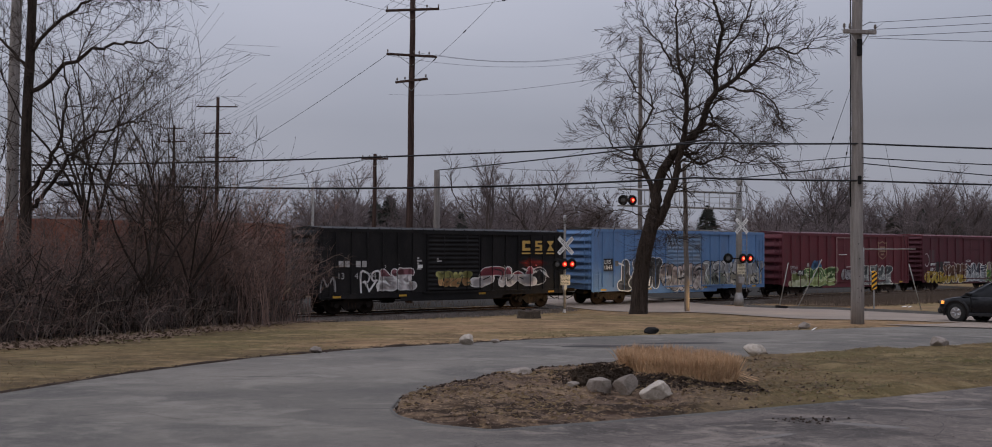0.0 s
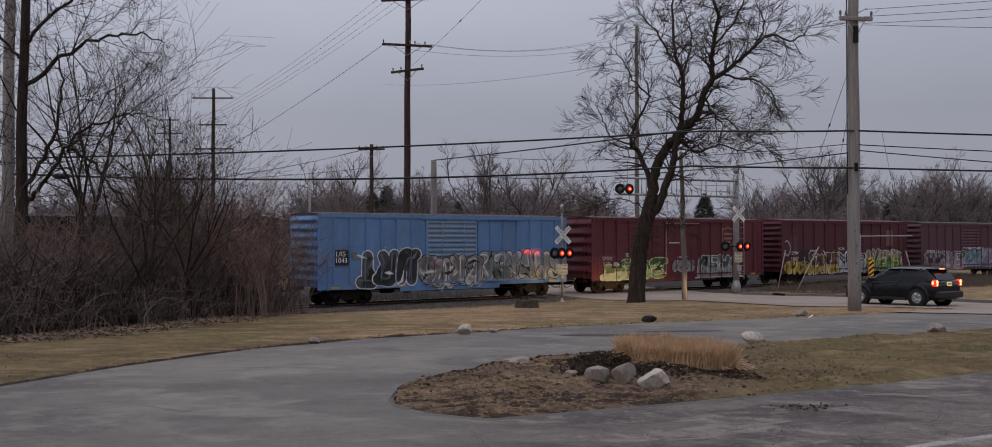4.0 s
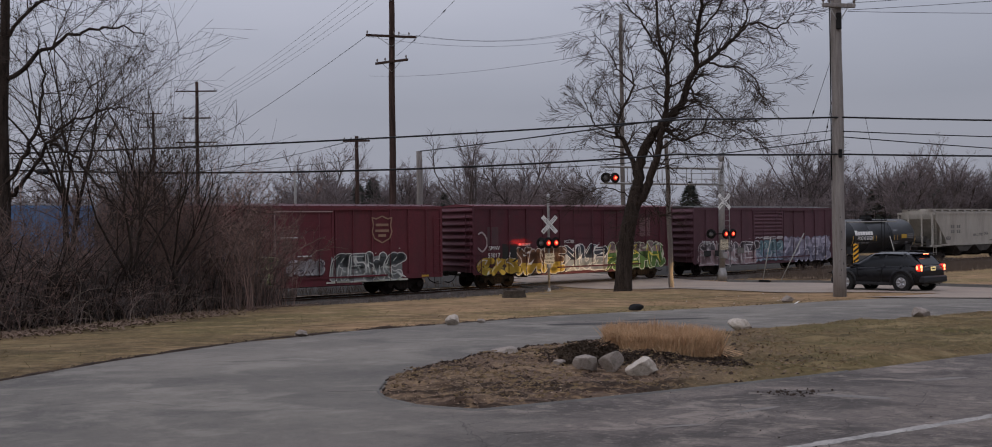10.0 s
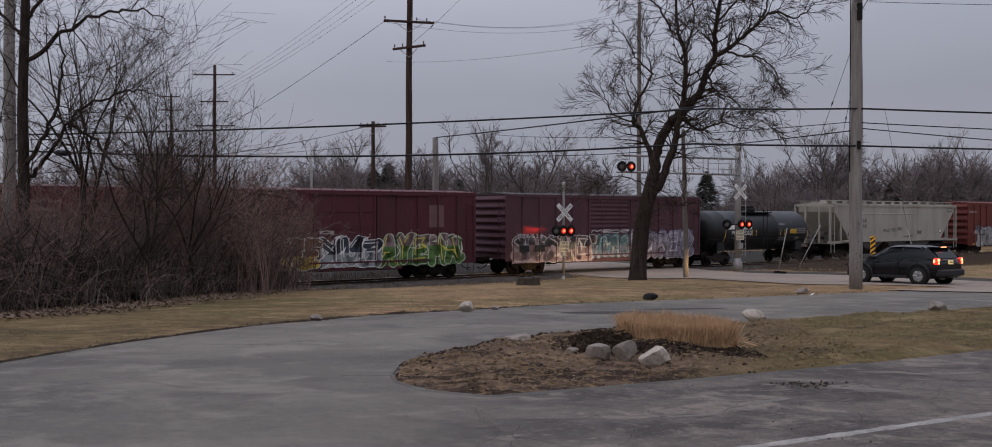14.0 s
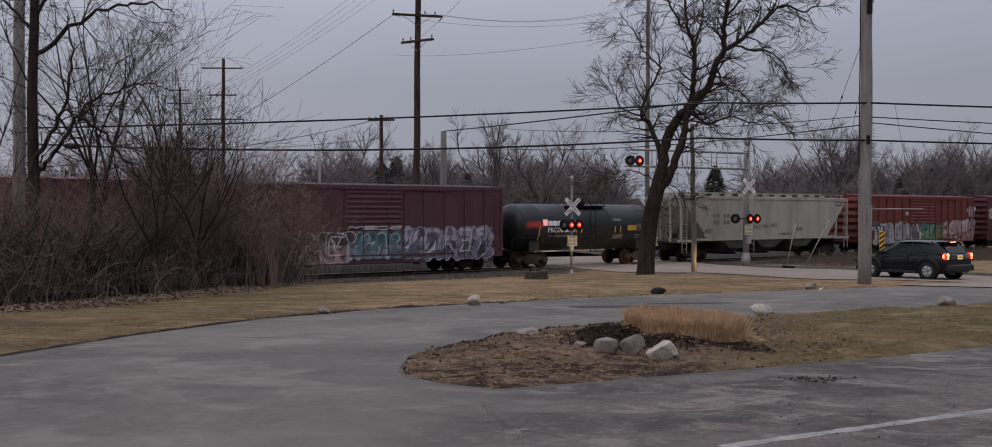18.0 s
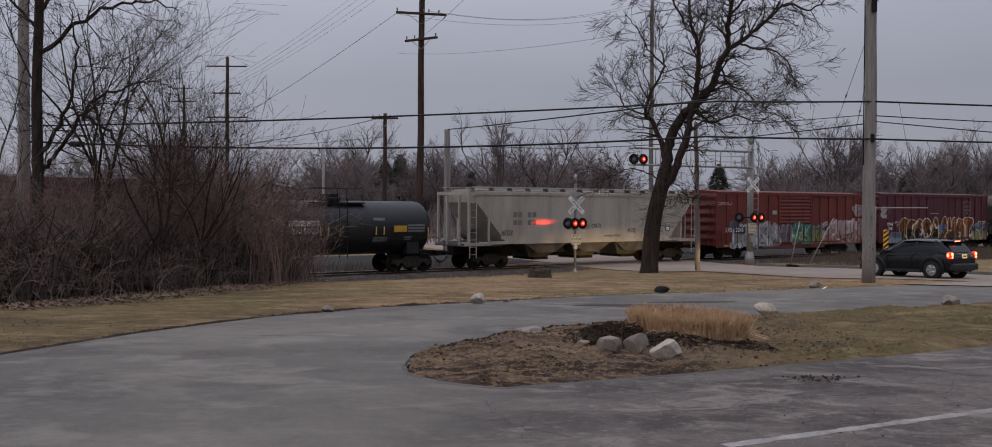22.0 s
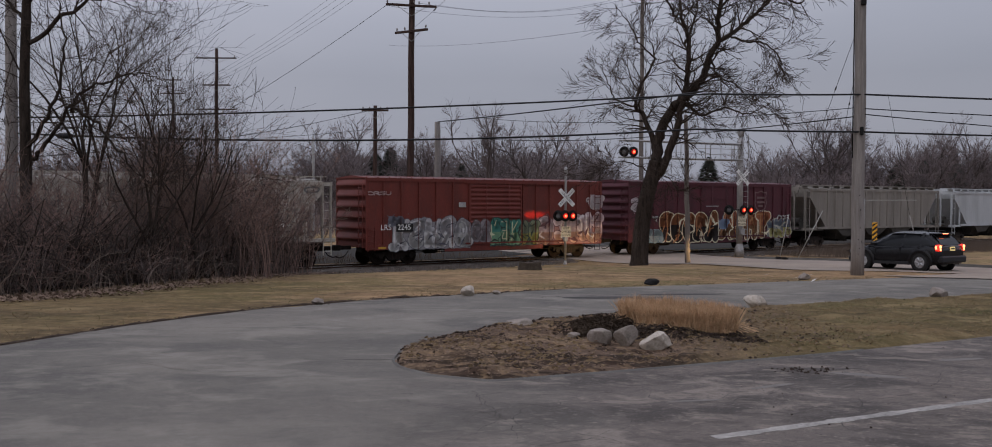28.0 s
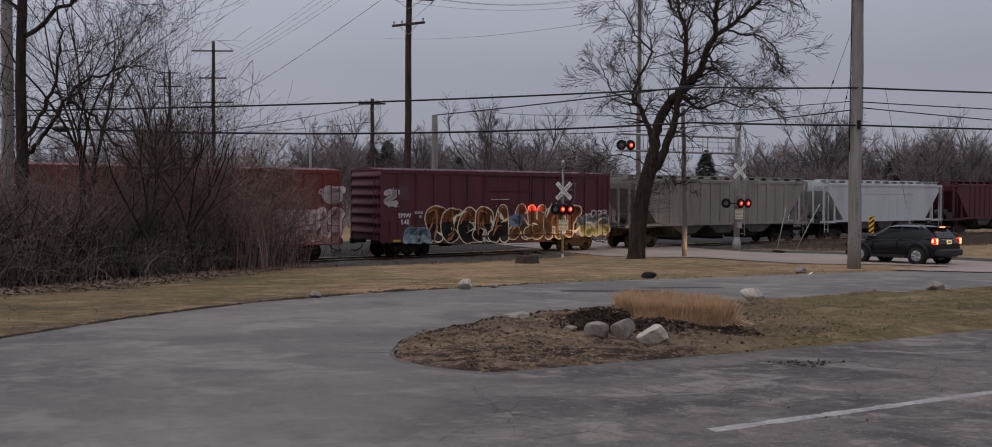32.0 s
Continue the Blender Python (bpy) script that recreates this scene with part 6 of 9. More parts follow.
    graffiti(c, 0.45, 6.3, 0.62, 2.28, 5, (0.46, 0.42, 0.42), (0.13, 0.11, 0.12), (0.36, 0.25, 0.26), shine=(0.52, 0.48, 0.48), seed=51, fat=0.15, split=0.62, pick=(1, 8, 2, 0, 6), ground=(0.34, 0.24, 0.25))
    for i, ch in enumerate("536-110"):
        lettering(c, ch, 1.82 + i * 0.30, 2.05, 0.22, sign_white)
    marks(c, 0.85, 2.08, [[0.2, 0.2, 0.2]], 0.2, stencil_white, -1.638)
    for x, w, z in ((0.9, 0.70, 1.28), (2.0, 0.72, 1.28), (4.3, 0.7, 1.40)):
        part("stencil_panel", Shape().face((x, -1.668, z), (x + w, -1.668, z), (x + w, -1.668, z + 0.38), (x, -1.668, z + 0.38)), sign_black if x < 4 else faded_mark, c)
    graffiti(c, 6.15, 9.4, 0.80, 2.30, 4, (0.08, 0.16, 0.18), (0.16, 0.26, 0.29), (0.30, 0.32, 0.40), shine=(0.42, 0.50, 0.50), seed=52, fat=0.12, rim=0.03, pick=(5, 1, 9, 1), ground=(0.10, 0.17, 0.20))
    graffiti(c, 9.5, 14.95, 0.72, 2.55, 5, (0.10, 0.09, 0.12), (0.32, 0.30, 0.37), (0.22, 0.21, 0.27), shine=(0.48, 0.46, 0.52), shadow=(0.40, 0.38, 0.44), seed=53, fat=0.14, soft=False, pick=(8, 7, 4, 6, 1), ground=(0.17, 0.16, 0.20))
    graffiti(c, 6.3, 9.3, 2.25, 2.55, 4, (0.48, 0.44, 0.44), None, seed=54, fat=0.3)
    tank_car(76.33, 12.05)
    c = hopper_car(89.45, 17.9, grey_paint, "pale grey covered hopper with streaks and small black tags")
    RELIEF[c.name] = [(-1.0, 30.0, -1.568)]
    marks(c, 3.2, 2.80, [[0.26, 0.26, -0.26, 0.26, 0.26], [0.26, 0.26, -0.26, 0.26, 0.26]], 0.28, faded_mark, -1.54)
    for i, (x0, x1, z0, z1) in enumerate(((7.02, 7.85, 1.95, 2.38), (7.98, 8.68, 1.98, 2.42), (8.89, 9.6, 2.06, 2.52), (11.73, 12.41, 1.76, 2.24), (2.4, 3.14, 1.68, 2.2))):
        part("stencil_panel", Shape().face((x0 - 0.04, -1.566, z0 - 0.08), (x1 + 0.04, -1.566, z0 - 0.08), (x1 + 0.04, -1.566, z1 + 0.05), (x0 - 0.04, -1.566, z1 + 0.05)), grey_paint, c, "buffed paint patch")
        graffiti(c, x0, x1, z0 + 0.06, z1 - 0.04, 4, (0.12, 0.115, 0.11), None, seed=160 + i, fat=0.22)
    graffiti(c, 9.89, 11.2, 1.58, 1.82, 7, (0.11, 0.10, 0.09), None, seed=66, fat=0.28, soft=False)
    graffiti(c, 16.2, 17.0, 3.55, 4.0, 1, (0.13, 0.13, 0.13), None, seed=70, fat=0.3)
    part("stencil_panel", Shape().face((14.9, -1.566, 1.95), (15.3, -1.566, 1.95), (15.3, -1.566, 2.25), (14.9, -1.566, 2.25)), sign_black, c)
    part("stencil_panel", Shape().face((14.96, -1.570, 2.0), (15.24, -1.570, 2.0), (15.24, -1.570, 2.2), (14.96, -1.570, 2.2)), sign_white, c)
    # red boxcar
    c = box_car(108.94, 15.75, red_paint, 4.42, (0.40, 0.617), "oxide red boxcar with grey, green and pink graffiti", posts=6, ribs=6, roof_paint=red_paint)
    lettering(c, "LRS", 0.84, 1.78, 0.28, sign_white)
    graffiti(c, 1.3, 2.2, 1.9, 2.5, 2, (0.13, 0.13, 0.16), (0.15, 0.15, 0.18), seed=86, fat=0.3, rim=0.01)
    graffiti(c, 1.55, 6.3, 0.72, 2.45, 5, (0.10, 0.10, 0.12), (0.36, 0.35, 0.36), (0.44, 0.43, 0.42), shine=(0.54, 0.53, 0.53), seed=81, fat=0.12, rim=0.03, pick=(5, 1, 7, 9, 2), ground=(0.23, 0.22, 0.23))
    part("stencil_panel", Shape().face((1.72, -1.662, 1.70), (2.72, -1.662, 1.70), (2.72, -1.662, 2.12), (1.72, -1.662, 2.12)), sign_black, c)
    lettering(c, "2245", 1.80, 1.78, 0.28, sign_white)
    for z, w in ((1.35, 0.3), (1.85, 0.3), (2.95, 0.45)):
        part("stencil_panel", Shape().face((5.55, -1.64, z), (5.55 + w, -1.64, z), (5.55 + w, -1.64, z + 0.26), (5.55, -1.64, z + 0.26)), stencil_white, c)
    graffiti(c, 6.38, 7.6, 1.02, 2.35, 2, (0.13, 0.10, 0.10), (0.30, 0.27, 0.28), (0.24, 0.21, 0.22), seed=87, fat=0.13, pick=(2, 9), ground=(0.15, 0.10, 0.10))
    graffiti(c, 7.6, 9.65, 0.80, 2.34, 3, (0.03, 0.06, 0.05), (0.05, 0.20, 0.16), (0.13, 0.26, 0.16), shine=(0.46, 0.46, 0.30), shadow=(0.02, 0.04, 0.035), seed=82, fat=0.13, soft=False, pick=(8, 6, 5), ground=(0.05, 0.14, 0.11))
    graffiti(c, 9.65, 10.95, 0.78, 2.25, 2, (0.03, 0.05, 0.04), (0.20, 0.22, 0.14), (0.30, 0.28, 0.08), seed=88, fat=0.13, soft=False, ground=(0.10, 0.13, 0.09))
    graffiti(c, 10.85, 15.7, 0.80, 2.62, 4, (0.10, 0.04, 0.045), (0.50, 0.38, 0.37), (0.44, 0.26, 0.20), shine=(0.62, 0.54, 0.52), seed=83, fat=0.155, rim=0.04, split=0.35, pick=(2, 3, 0, 0), ground=(0.26, 0.13, 0.12))
    graffiti(c, 14.75, 15.75, 2.75, 3.65, 1, (0.50, 0.43, 0.42), (0.50, 0.43, 0.42), seed=84, fat=0.2, rim=0.01, pick=(2,))
    graffiti(c, 14.55, 15.3, 3.2, 3.6, 2, (0.50, 0.43, 0.42), None, seed=89, fat=0.35)
    graffiti(c, 0.12, 1.45, 3.50, 3.80, 4, (0.40, 0.30, 0.29), None, seed=85, fat=0.3)
    # maroon boxcar with orange letters
    c = box_car(126.9, 15.6, maroon_dark, 4.50, (0.414, 0.612), "maroon boxcar with large cream-edged orange graffiti letters", posts=6, ribs=7, corrugated=False, roof_paint=maroon_dark)
    lettering(c, "SMW", 0.97, 2.05, 0.24, sign_white)
    lettering(c, "540", 1.14, 1.72, 0.24, sign_white)
    marks(c, 1.95, 2.25, [[0.14, 0.14, 0.14], [0, -0.2, 0.14]], 0.14, stencil_white, -1.638)
    part("stencil_panel", Shape().face((0.92, -1.611, 2.95), (1.6, -1.611, 2.95), (1.6, -1.611, 3.65), (0.92, -1.611, 3.65)), spray(0.085, 0.045, 0.05), c, "faded paint patch")
    emblem(12.25, 3.32, 1.15, (0.17, 0.10, 0.10), "faint shield outline with barred field")
    part("door_handle", Shape().box(6.8, 8.0, -1.69, -1.66, 2.98, 3.03), stencil_white, c, "white door handle bar")
    graffiti(c, 0.2, 0.95, 2.6, 3.55, 1, (0.48, 0.43, 0.43), (0.48, 0.43, 0.43), seed=94, fat=0.13, rim=0.01, pick=(1,))
    graffiti(c, 1.4, 2.9, 0.70, 1.60, 2, (0.20, 0.28, 0.32), (0.14, 0.19, 0.22), (0.30, 0.34, 0.35), seed=95, fat=0.16, ground=(0.14, 0.20, 0.23))
    graffiti(c, 2.65, 8.0, 0.66, 2.66, 5, (0.60, 0.54, 0.38), (0.24, 0.085, 0.035), (0.035, 0.028, 0.026), shine=(0.36, 0.16, 0.07), seed=91, fat=0.145, rim=0.065, split=0.56, pick=(9, 2, 3, 9, 4), ground=(0.045, 0.03, 0.03))
    graffiti(c, 7.4, 8.9, 1.5, 2.2, 2, (0.16, 0.22, 0.32), (0.17, 0.22, 0.32), seed=96, fat=0.25, rim=0.01)
    graffiti(c, 8.2, 13.1, 0.72, 2.70, 4, (0.60, 0.54, 0.38), (0.30, 0.10, 0.045), (0.20, 0.10, 0.045), shine=(0.40, 0.19, 0.08), seed=92, fat=0.145, rim=0.065, split=0.45, pick=(4, 8, 0, 10))
    graffiti(c, 13.0, 15.5, 0.85, 2.20, 3, (0.36, 0.35, 0.28), (0.13, 0.15, 0.18), (0.34, 0.31, 0.12), seed=93, fat=0.14, ground=(0.17, 0.18, 0.17))
    graffiti(c, 14.1, 15.4, 2.0, 2.45, 3, (0.46, 0.45, 0.44), None, seed=97, fat=0.34)
    hopper_car(143.9, 18.0, tan_paint, "tan grey covered hopper with vertical side ribs", eave=4.22, ribbed=True, dark_ends=True)
    hopper_car(163.4, 16.4, white_paint_car, "clean white grey covered hopper", eave=4.16)
    hopper_car(181.2, 16.5, maroon_dark, "dark maroon covered hopper", eave=4.25, ribbed=True)


# ---- crossing signals ----
def crossbuck(parent, z, y):
    """Two crossed white blades; the sign faces -y in its parent's space."""
    for i, (a, words) in enumerate(((45, "RAIL    ROAD"), (-45, "CROSSING"))):
        bl = part("crossbuck_blade", Shape().soft_box(-0.61, 0.61, -0.006, 0.006, -0.115, 0.115, 0.003), sign_white, parent, "white crossbuck blade", at=pose(0, y - i * 0.02, z, 0, -a, 0))
        for word, x in ((words, 0.0),) if i else (("RAIL", -0.36), ("ROAD", 0.36)):
            part("lettering", text_mesh(word, 0.17, sign_black), None, bl, at=pose(x, -0.009, 0, 90, 0, 0))


def flasher(parent, x, y, z, lit, turn=0):
    """A round signal lamp with black disc, hood and lens, facing -y. lit: 2 bright, 1 dim, 0 clear glass."""
    head = part("signal_lamp", Shape().lathe(1, (0, 0, 0), [(0.30, 0.03), (0.305, 0.015), (0.30, 0.0), (0.14, -0.005)], 28), dark_hole, parent, "black round signal lamp", at=pose(x, y, z, 0, 0, turn))
    hood = Shape()
    rows = []
    for k in range(13):
        t = math.pi * (-0.15 + 1.3 * k / 12)
        rows.append([(0.19 * math.cos(t), 0.0, 0.19 * math.sin(t)), (0.19 * math.cos(t), -0.06 - 0.12 * max(0, math.sin(t)), 0.19 * math.sin(t))])
    hood.grid(rows)
    part("hood", hood, dark_hole, head)
    part("housing", Shape().lathe(1, (0, 0, 0), [(0.17, 0.0), (0.17, 0.14), (0.1, 0.2)], 20), dark_hole, head)
    part("lens", Shape().lathe(1, (0, -0.008, 0), [(0.15, 0.0), (0.125, -0.03), (0.02, -0.045)], 20), (clear_lens, dim_lens, signal_glow)[lit], head, "lit red lens" if lit == 2 else "")
    if lit == 2:
        part("bulb", Shape().lathe(1, (0, -0.055, 0), [(0.075, 0.0), (0.05, -0.012), (0.01, -0.016)], 14), signal_core, head)


def sign_plate(parent, z, y, w, h, lines, material=None):
    pl = part("sign_plate", Shape().soft_box(-w / 2, w / 2, -0.005, 0.005, -h / 2, h / 2, 0.002), material or sign_cream, parent, "small cream regulatory sign", at=pose(0, y, z))
    n = len(lines)
    for i, words in enumerate(lines):
        row = words.split()
        for k, word in enumerate(row):
            part("lettering", text_mesh(word, h / n * 0.85, sign_black), None, pl, at=pose((k - (len(row) - 1) / 2) * w * 0.52, -0.008, h * (0.5 - (i + 0.5) / n), 90, 0, 0))
    return pl


def build_signals():
    x, y = 3.71, 52.77
    m = thing("crossing_signal", pose(x, y, ground_z(x, y), 0, 0, 24), "grey mast with white crossbuck and red flashing lamps", "railway signal", "crossing signals")
    part("mast", Shape().lathe(2, (0, 0, 0), [(0.065, 0), (0.065, 5.15), (0.05, 5.2)], 14), galv, m)
    part("mast_base", Shape().lathe(2, (0, 0, 0), [(0.11, -0.1), (0.10, 0.05), (0.075, 0.09), (0.067, 0.2)], 14), galv, m)
    part("finial", Shape().lathe(2, (0, 0, 5.2), [(0.05, -0.35), (0.09, -0.33), (0.09, 0.0), (0.03, 0.06)], 12), galv, m)
    crossbuck(m, 3.6, -0.1)
    part("cross_arm", Shape().tube([(-0.35, -0.14, 2.62), (0.42, 0.14, 2.62)], 0.035, 8), dark_hole, m)
    flasher(m, -0.12, -0.20, 2.62, 2, 6)
    flasher(m, 0.46, 0.03, 2.62, 2, 6)
    flasher(m, -0.42, 0.05, 2.62, 0, -55)
    head = part("back_lamp", Shape().lathe(1, (0, 0, 0), [(0.13, -0.02), (0.14, 0.0), (0.13, 0.02)], 20), dark_hole, m, "red lamp facing the track", at=pose(-0.05, 0.34, 2.62, 0, 0, 12))
    tunnel = Shape()
    tunnel.grid([[(0.12 * math.cos(k * math.pi / 10), 0.02, 0.12 * math.sin(k * math.pi / 10)), (0.12 * math.cos(k * math.pi / 10), 0.42, 0.022 * math.sin(k * math.pi / 10))] for k in range(21)])
    part("hood", tunnel, dark_hole, head)
    part("bulb", Shape().face(*[(0.08 * math.cos(-k * math.pi / 8), 0.03, 0.03 * math.sin(-k * math.pi / 8)) for k in range(16)]), back_glow, head)
    sign_plate(m, 1.77, -0.09, 0.58, 0.56, ["STOP", "ON RED", "SIGNAL"])
    part("junction_box", Shape().soft_box(-0.1, 0.1, -0.1, 0.08, 1.25, 1.48, 0.01), galv, m)
    # cantilever
    x, y = 15.12, 61.0
    z0 = -1.49
    m = thing("cantilever_signal", pose(x, y, z0, 0, 0, 24), "grey cantilever signal reaching over the road with red lamps", "railway signal", "crossing signals")
    part("mast", Shape().lathe(2, (0, 0, 0), [(0.19, -0.5), (0.185, 6.9), (0.16, 6.95)], 18), galv, m)
    part("mast_base", Shape().lathe(2, (0, 0, 0), [(0.32, -0.5), (0.28, 0.02), (0.19, 0.35), (0.155, 0.5)], 18), galv, m)
    part("bell", Shape().lathe(2, (0, 0, 7.25), [(0.06, -0.3), (0.15, -0.2), (0.24, 0.02), (0.18, 0.2), (0.02, 0.27)], 16), galv, m)
    truss = Shape()
    L = 8.6
    for z in (5.54, 6.52):
        for yy in (-0.25, 0.25):
            truss.tube([(0, yy, z), (-L, yy, z + 0.02)], 0.055, 8)
    truss_ob = part("arm_truss", truss, galv, m)
    def bar(p, q, r):
        part("truss_bar", Shape().tube([p, q], r, 6), galv, truss_ob)
    for i in range(12):
        xx = -L * (i + 0.4) / 12
        if i % 3 == 0:
            for yy in (-0.25, 0.25):
                bar((xx, yy, 5.54), (xx, yy, 6.52), 0.03)
        bar((xx, -0.25, 5.54), (xx, 0.25, 5.54), 0.025)
    for zz in (5.85, 6.2):
        bar((0, -0.3, zz), (-L * 0.5, -0.3, zz), 0.02)
    for xx in (-0.9, -1.7, -2.5):
        bar((xx, -0.3, 5.54), (xx, -0.3, 6.52), 0.02)
    part("ladder", ladder_mesh(6.8, 0.4, 20), galv, m, at=pose(0.35, 0.2, 0.4))
    crossbuck(m, 4.48, -0.26)
    flasher(m, 0.0, -0.4, 2.47, 2, 5)
    flasher(m, 0.62, -0.3, 2.47, 2, 5)
    flasher(m, -0.75, 0.1, 2.47, 0, -55)
    part("cross_arm", Shape().tube([(-0.75, -0.2, 2.47), (0.65, -0.2, 2.47)], 0.035, 8), dark_hole, m)
    sign_plate(m, 1.8, -0.24, 0.6, 0.62, ["STOP", "ON RED", "SIGNAL"])
    part("junction_box", Shape().soft_box(-0.2, 0.15, -0.35, -0.18, 0.95, 1.3, 0.01), galv, m)
    flasher(m, -L + 0.55, -0.5, 5.86, 2)
    flasher(m, -L - 0.1, -0.5, 5.86, 0, -50)
    # striped object marker by the road
    x, y = 18.9, 49.0
    m = thing("object_marker", pose(x, y, ground_z(x, y), 0, 0, 20), "yellow and black striped road marker on a steel post", "road sign")
    part("post", Shape().box(-0.03, 0.03, 0.0, 0.04, -0.2, 2.05), galv, m)
    pl = part("sign_plate", Shape().soft_box(-0.16, 0.16, -0.012, 0.0, 1.05, 2.0, 0.003), marker_yellow, m)
    st = Shape()
    for i in range(-1, 5):
        z = 1.05 + i * 0.24
        pts = [(-0.16, z), (0.16, z + 0.2), (0.16, z + 0.32), (-0.16, z + 0.12)]
        pts = [(px, min(2.0, max(1.05, pz))) for px, pz in pts]
        st.face(*[(px, -0.0145 - 0.0003 * i, pz) for px, pz in pts])
    part("stripe", st, sign_black, pl, "black diagonal stripes")


# ---- poles and wires ----
def insulator(parent, x, y, z, h=0.22):
    part("insulator", Shape().lathe(2, (x, y, z), [(0.02, 0), (0.03, h * 0.3), (0.06, h * 0.45), (0.035, h * 0.6), (0.055, h * 0.75), (0.02, h)], 10), glassy, parent)


def pole(x, y, z0, height, r, material, label, arms=(), lean=(0, 0), name="utility_pole"):
    """A tapered pole; arms: (height, half length, turn in degrees, pins)."""
    p = thing(name, pose(x, y, z0, 0, 0, 0), label, "utility pole", "poles of the power line")
    n = 9
    pts = [(lean[0] * k / n + 0.02 * math.sin(k * 1.7 + x), lean[1] * k / n, -0.4 + (height + 0.4) * k / n) for k in range(n + 1)]
    part("shaft", Shape().tube(pts, [r * (1 - 0.28 * k / n) for k in range(n + 1)], 16), material, p)
    for h, half, turn, pins in arms:
        k = h / height
        ar = part("crossarm", Shape().soft_box(-half, half, -0.06, 0.06, -0.07, 0.07, 0.012), material, p, at=pose(lean[0] * k, lean[1] * k - r - 0.03, h, 0, 0, turn))
        br = Shape()
        for s in (-1, 1):
            br.tube([(s * half * 0.55, 0, -0.07), (0, 0.03, -0.62)], 0.02, 5)
        part("brace", br, galv, ar)
        for q in pins:
            insulator(ar, q * half, 0, 0.07)
    return p


def wire(name_label, a, b, sag, r, group="power lines", category="wire", beads=()):
    pts = []
    a, b = Vector(a), Vector(b)
    for k in range(25):
        t = k / 24
        p = a.lerp(b, t)
        p.z -= sag * 4 * t * (1 - t)
        pts.append(p)
    w = part("wire", Shape().tube(pts, r, 5), cable_mat)
    tagged(w, name_label, category, group)
    for t in beads:
        p = a.lerp(b, t)
        p.z -= sag * 4 * t * (1 - t)
        d = (b - a).normalized()
        part("insulator", Shape().tube([p - d * 0.22, p - d * 0.1, p + d * 0.1, p + d * 0.22], [0.012, 0.032, 0.032, 0.012], 8), cable_mat, w)
    return w


def build_poles():
    big = pole(12.95, 35.16, ground_z(12.95, 35.16), 13.6, 0.235, wood_grey, "large weathered grey utility pole beside the drive", [(10.45, 0.62, 8, (-0.95, -0.6, 0.95))])
    part("pole_hardware", Shape().soft_box(-0.09, 0.09, -0.3, -0.2, 9.6, 10.2, 0.02).tube([(-0.26, -0.05, 13), (-0.27, -0.1, 9.8), (-0.26, -0.08, 6.2), (-0.255, -0.06, 4.2)], 0.02, 6)
         .soft_box(-0.06, 0.06, -0.3, -0.2, 5.0, 5.3, 0.02), dark_hole, big)
    for i in range(8):
        part("staple", Shape().box(-0.01, 0.01, -0.012, 0.0, -0.022, 0.022), dark_hole, big, at=pose(random.uniform(-0.08, 0.08), -0.232, random.uniform(0.4, 3.2)))
    tall = pole(-5.31, 60.0, -1.9, 18.6, 0.23, wood_brown, "tall brown wooden pole with three crossarms", [(17.95, 1.68, -10, (-0.95, 0.1, 0.55, 0.98)), (15.15, 1.55, 15, (-0.95, 0.1, 0.3, 0.7)), (13.6, 1.25, -34, (-0.9, -0.4, 0.9))], (0.09, 0))
    pole(-9.47, 76.0, -1.9, 10.6, 0.19, wood_brown, "brown utility pole behind the railway", [(10.2, 1.05, -6, (-0.9, -0.4, 0.4, 0.9))], (0.05, 0))
    pole(-3.75, 62.0, -1.9, 8.3, 0.25, wood_grey, "short thick grey pole behind the railway", ())
    pole(10.73, 73.0, -1.9, 19.2, 0.19, wood_tan, "slender brown pole beyond the crossing", (), (-0.02, 0))
    pole(9.46, 48.33, ground_z(9.46, 48.33), 7.3, 0.135, wood_tan, "thin tan wooden post by the road", (), (-0.18, 0))
    pole(-16.85, 34.0, -1.0, 14.5, 0.22, wood_grey, "grey pole in the thicket", (), (0.1, 0))
    pole(-31.4, 110, -1.9, 20.0, 0.24, wood_brown, "distant pole with three crossarms", [(18.9, 2.3, 0, (-0.9, 0.9)), (15.9, 1.6, 0, (-0.9, 0.9)), (13.2, 2.3, 0, (-0.9, 0.9))])
    pole(-41.2, 125, -1.9, 18.6, 0.22, wood_brown, "distant pole with two crossarms", [(18.2, 1.2, 0, (-0.9, 0.9)), (16.5, 1.6, 0, (-0.9, 0.9))])
    pole(-15.9, 85, -1.9, 8.8, 0.14, galv, "distant grey lamp post", (), name="lamp_post")
    far = Vector((60, 48, 0))
    L = "thick black overhead cable between poles"
    w = wire(L, (-16.8, 34, 3.77), (7.0, 34.6, 4.10), 0.32, 0.036)
    part("splice_case", Shape().tube([(-15.25, 34.0, 3.70), (-15.15, 34.0, 3.69), (-14.75, 34.0, 3.68), (-14.65, 34.0, 3.68)], [0.05, 0.10, 0.10, 0.05], 10), cable_mat, w, "black splice case")
    wire(L, (7.0, 34.6, 4.10), (13.0, 35.0, 4.07), 0.02, 0.036)
    wire(L, (13.0, 35.0, 4.07), (40, 37, 4.1), 0.15, 0.034)
    wire(L, (-16.8, 34, 4.30), (7.5, 34.6, 5.34), 0.12, 0.032)
    wire(L, (7.5, 34.6, 5.34), (13.0, 35.0, 5.40), 0.02, 0.034, beads=(0.04,))
    wire(L, (13.0, 35.0, 5.40), (40, 37, 5.3), 0.15, 0.034)
    wire(L, (-3.75, 62, 6.4), (7.5, 36, 5.57), 0.05, 0.034)
    wire(L, (13.0, 35.0, 4.9), (40, 38, 4.6), 0.2, 0.02)
    wire(L, (13.0, 35.0, 4.7), (40, 40, 3.6), 0.2, 0.02)
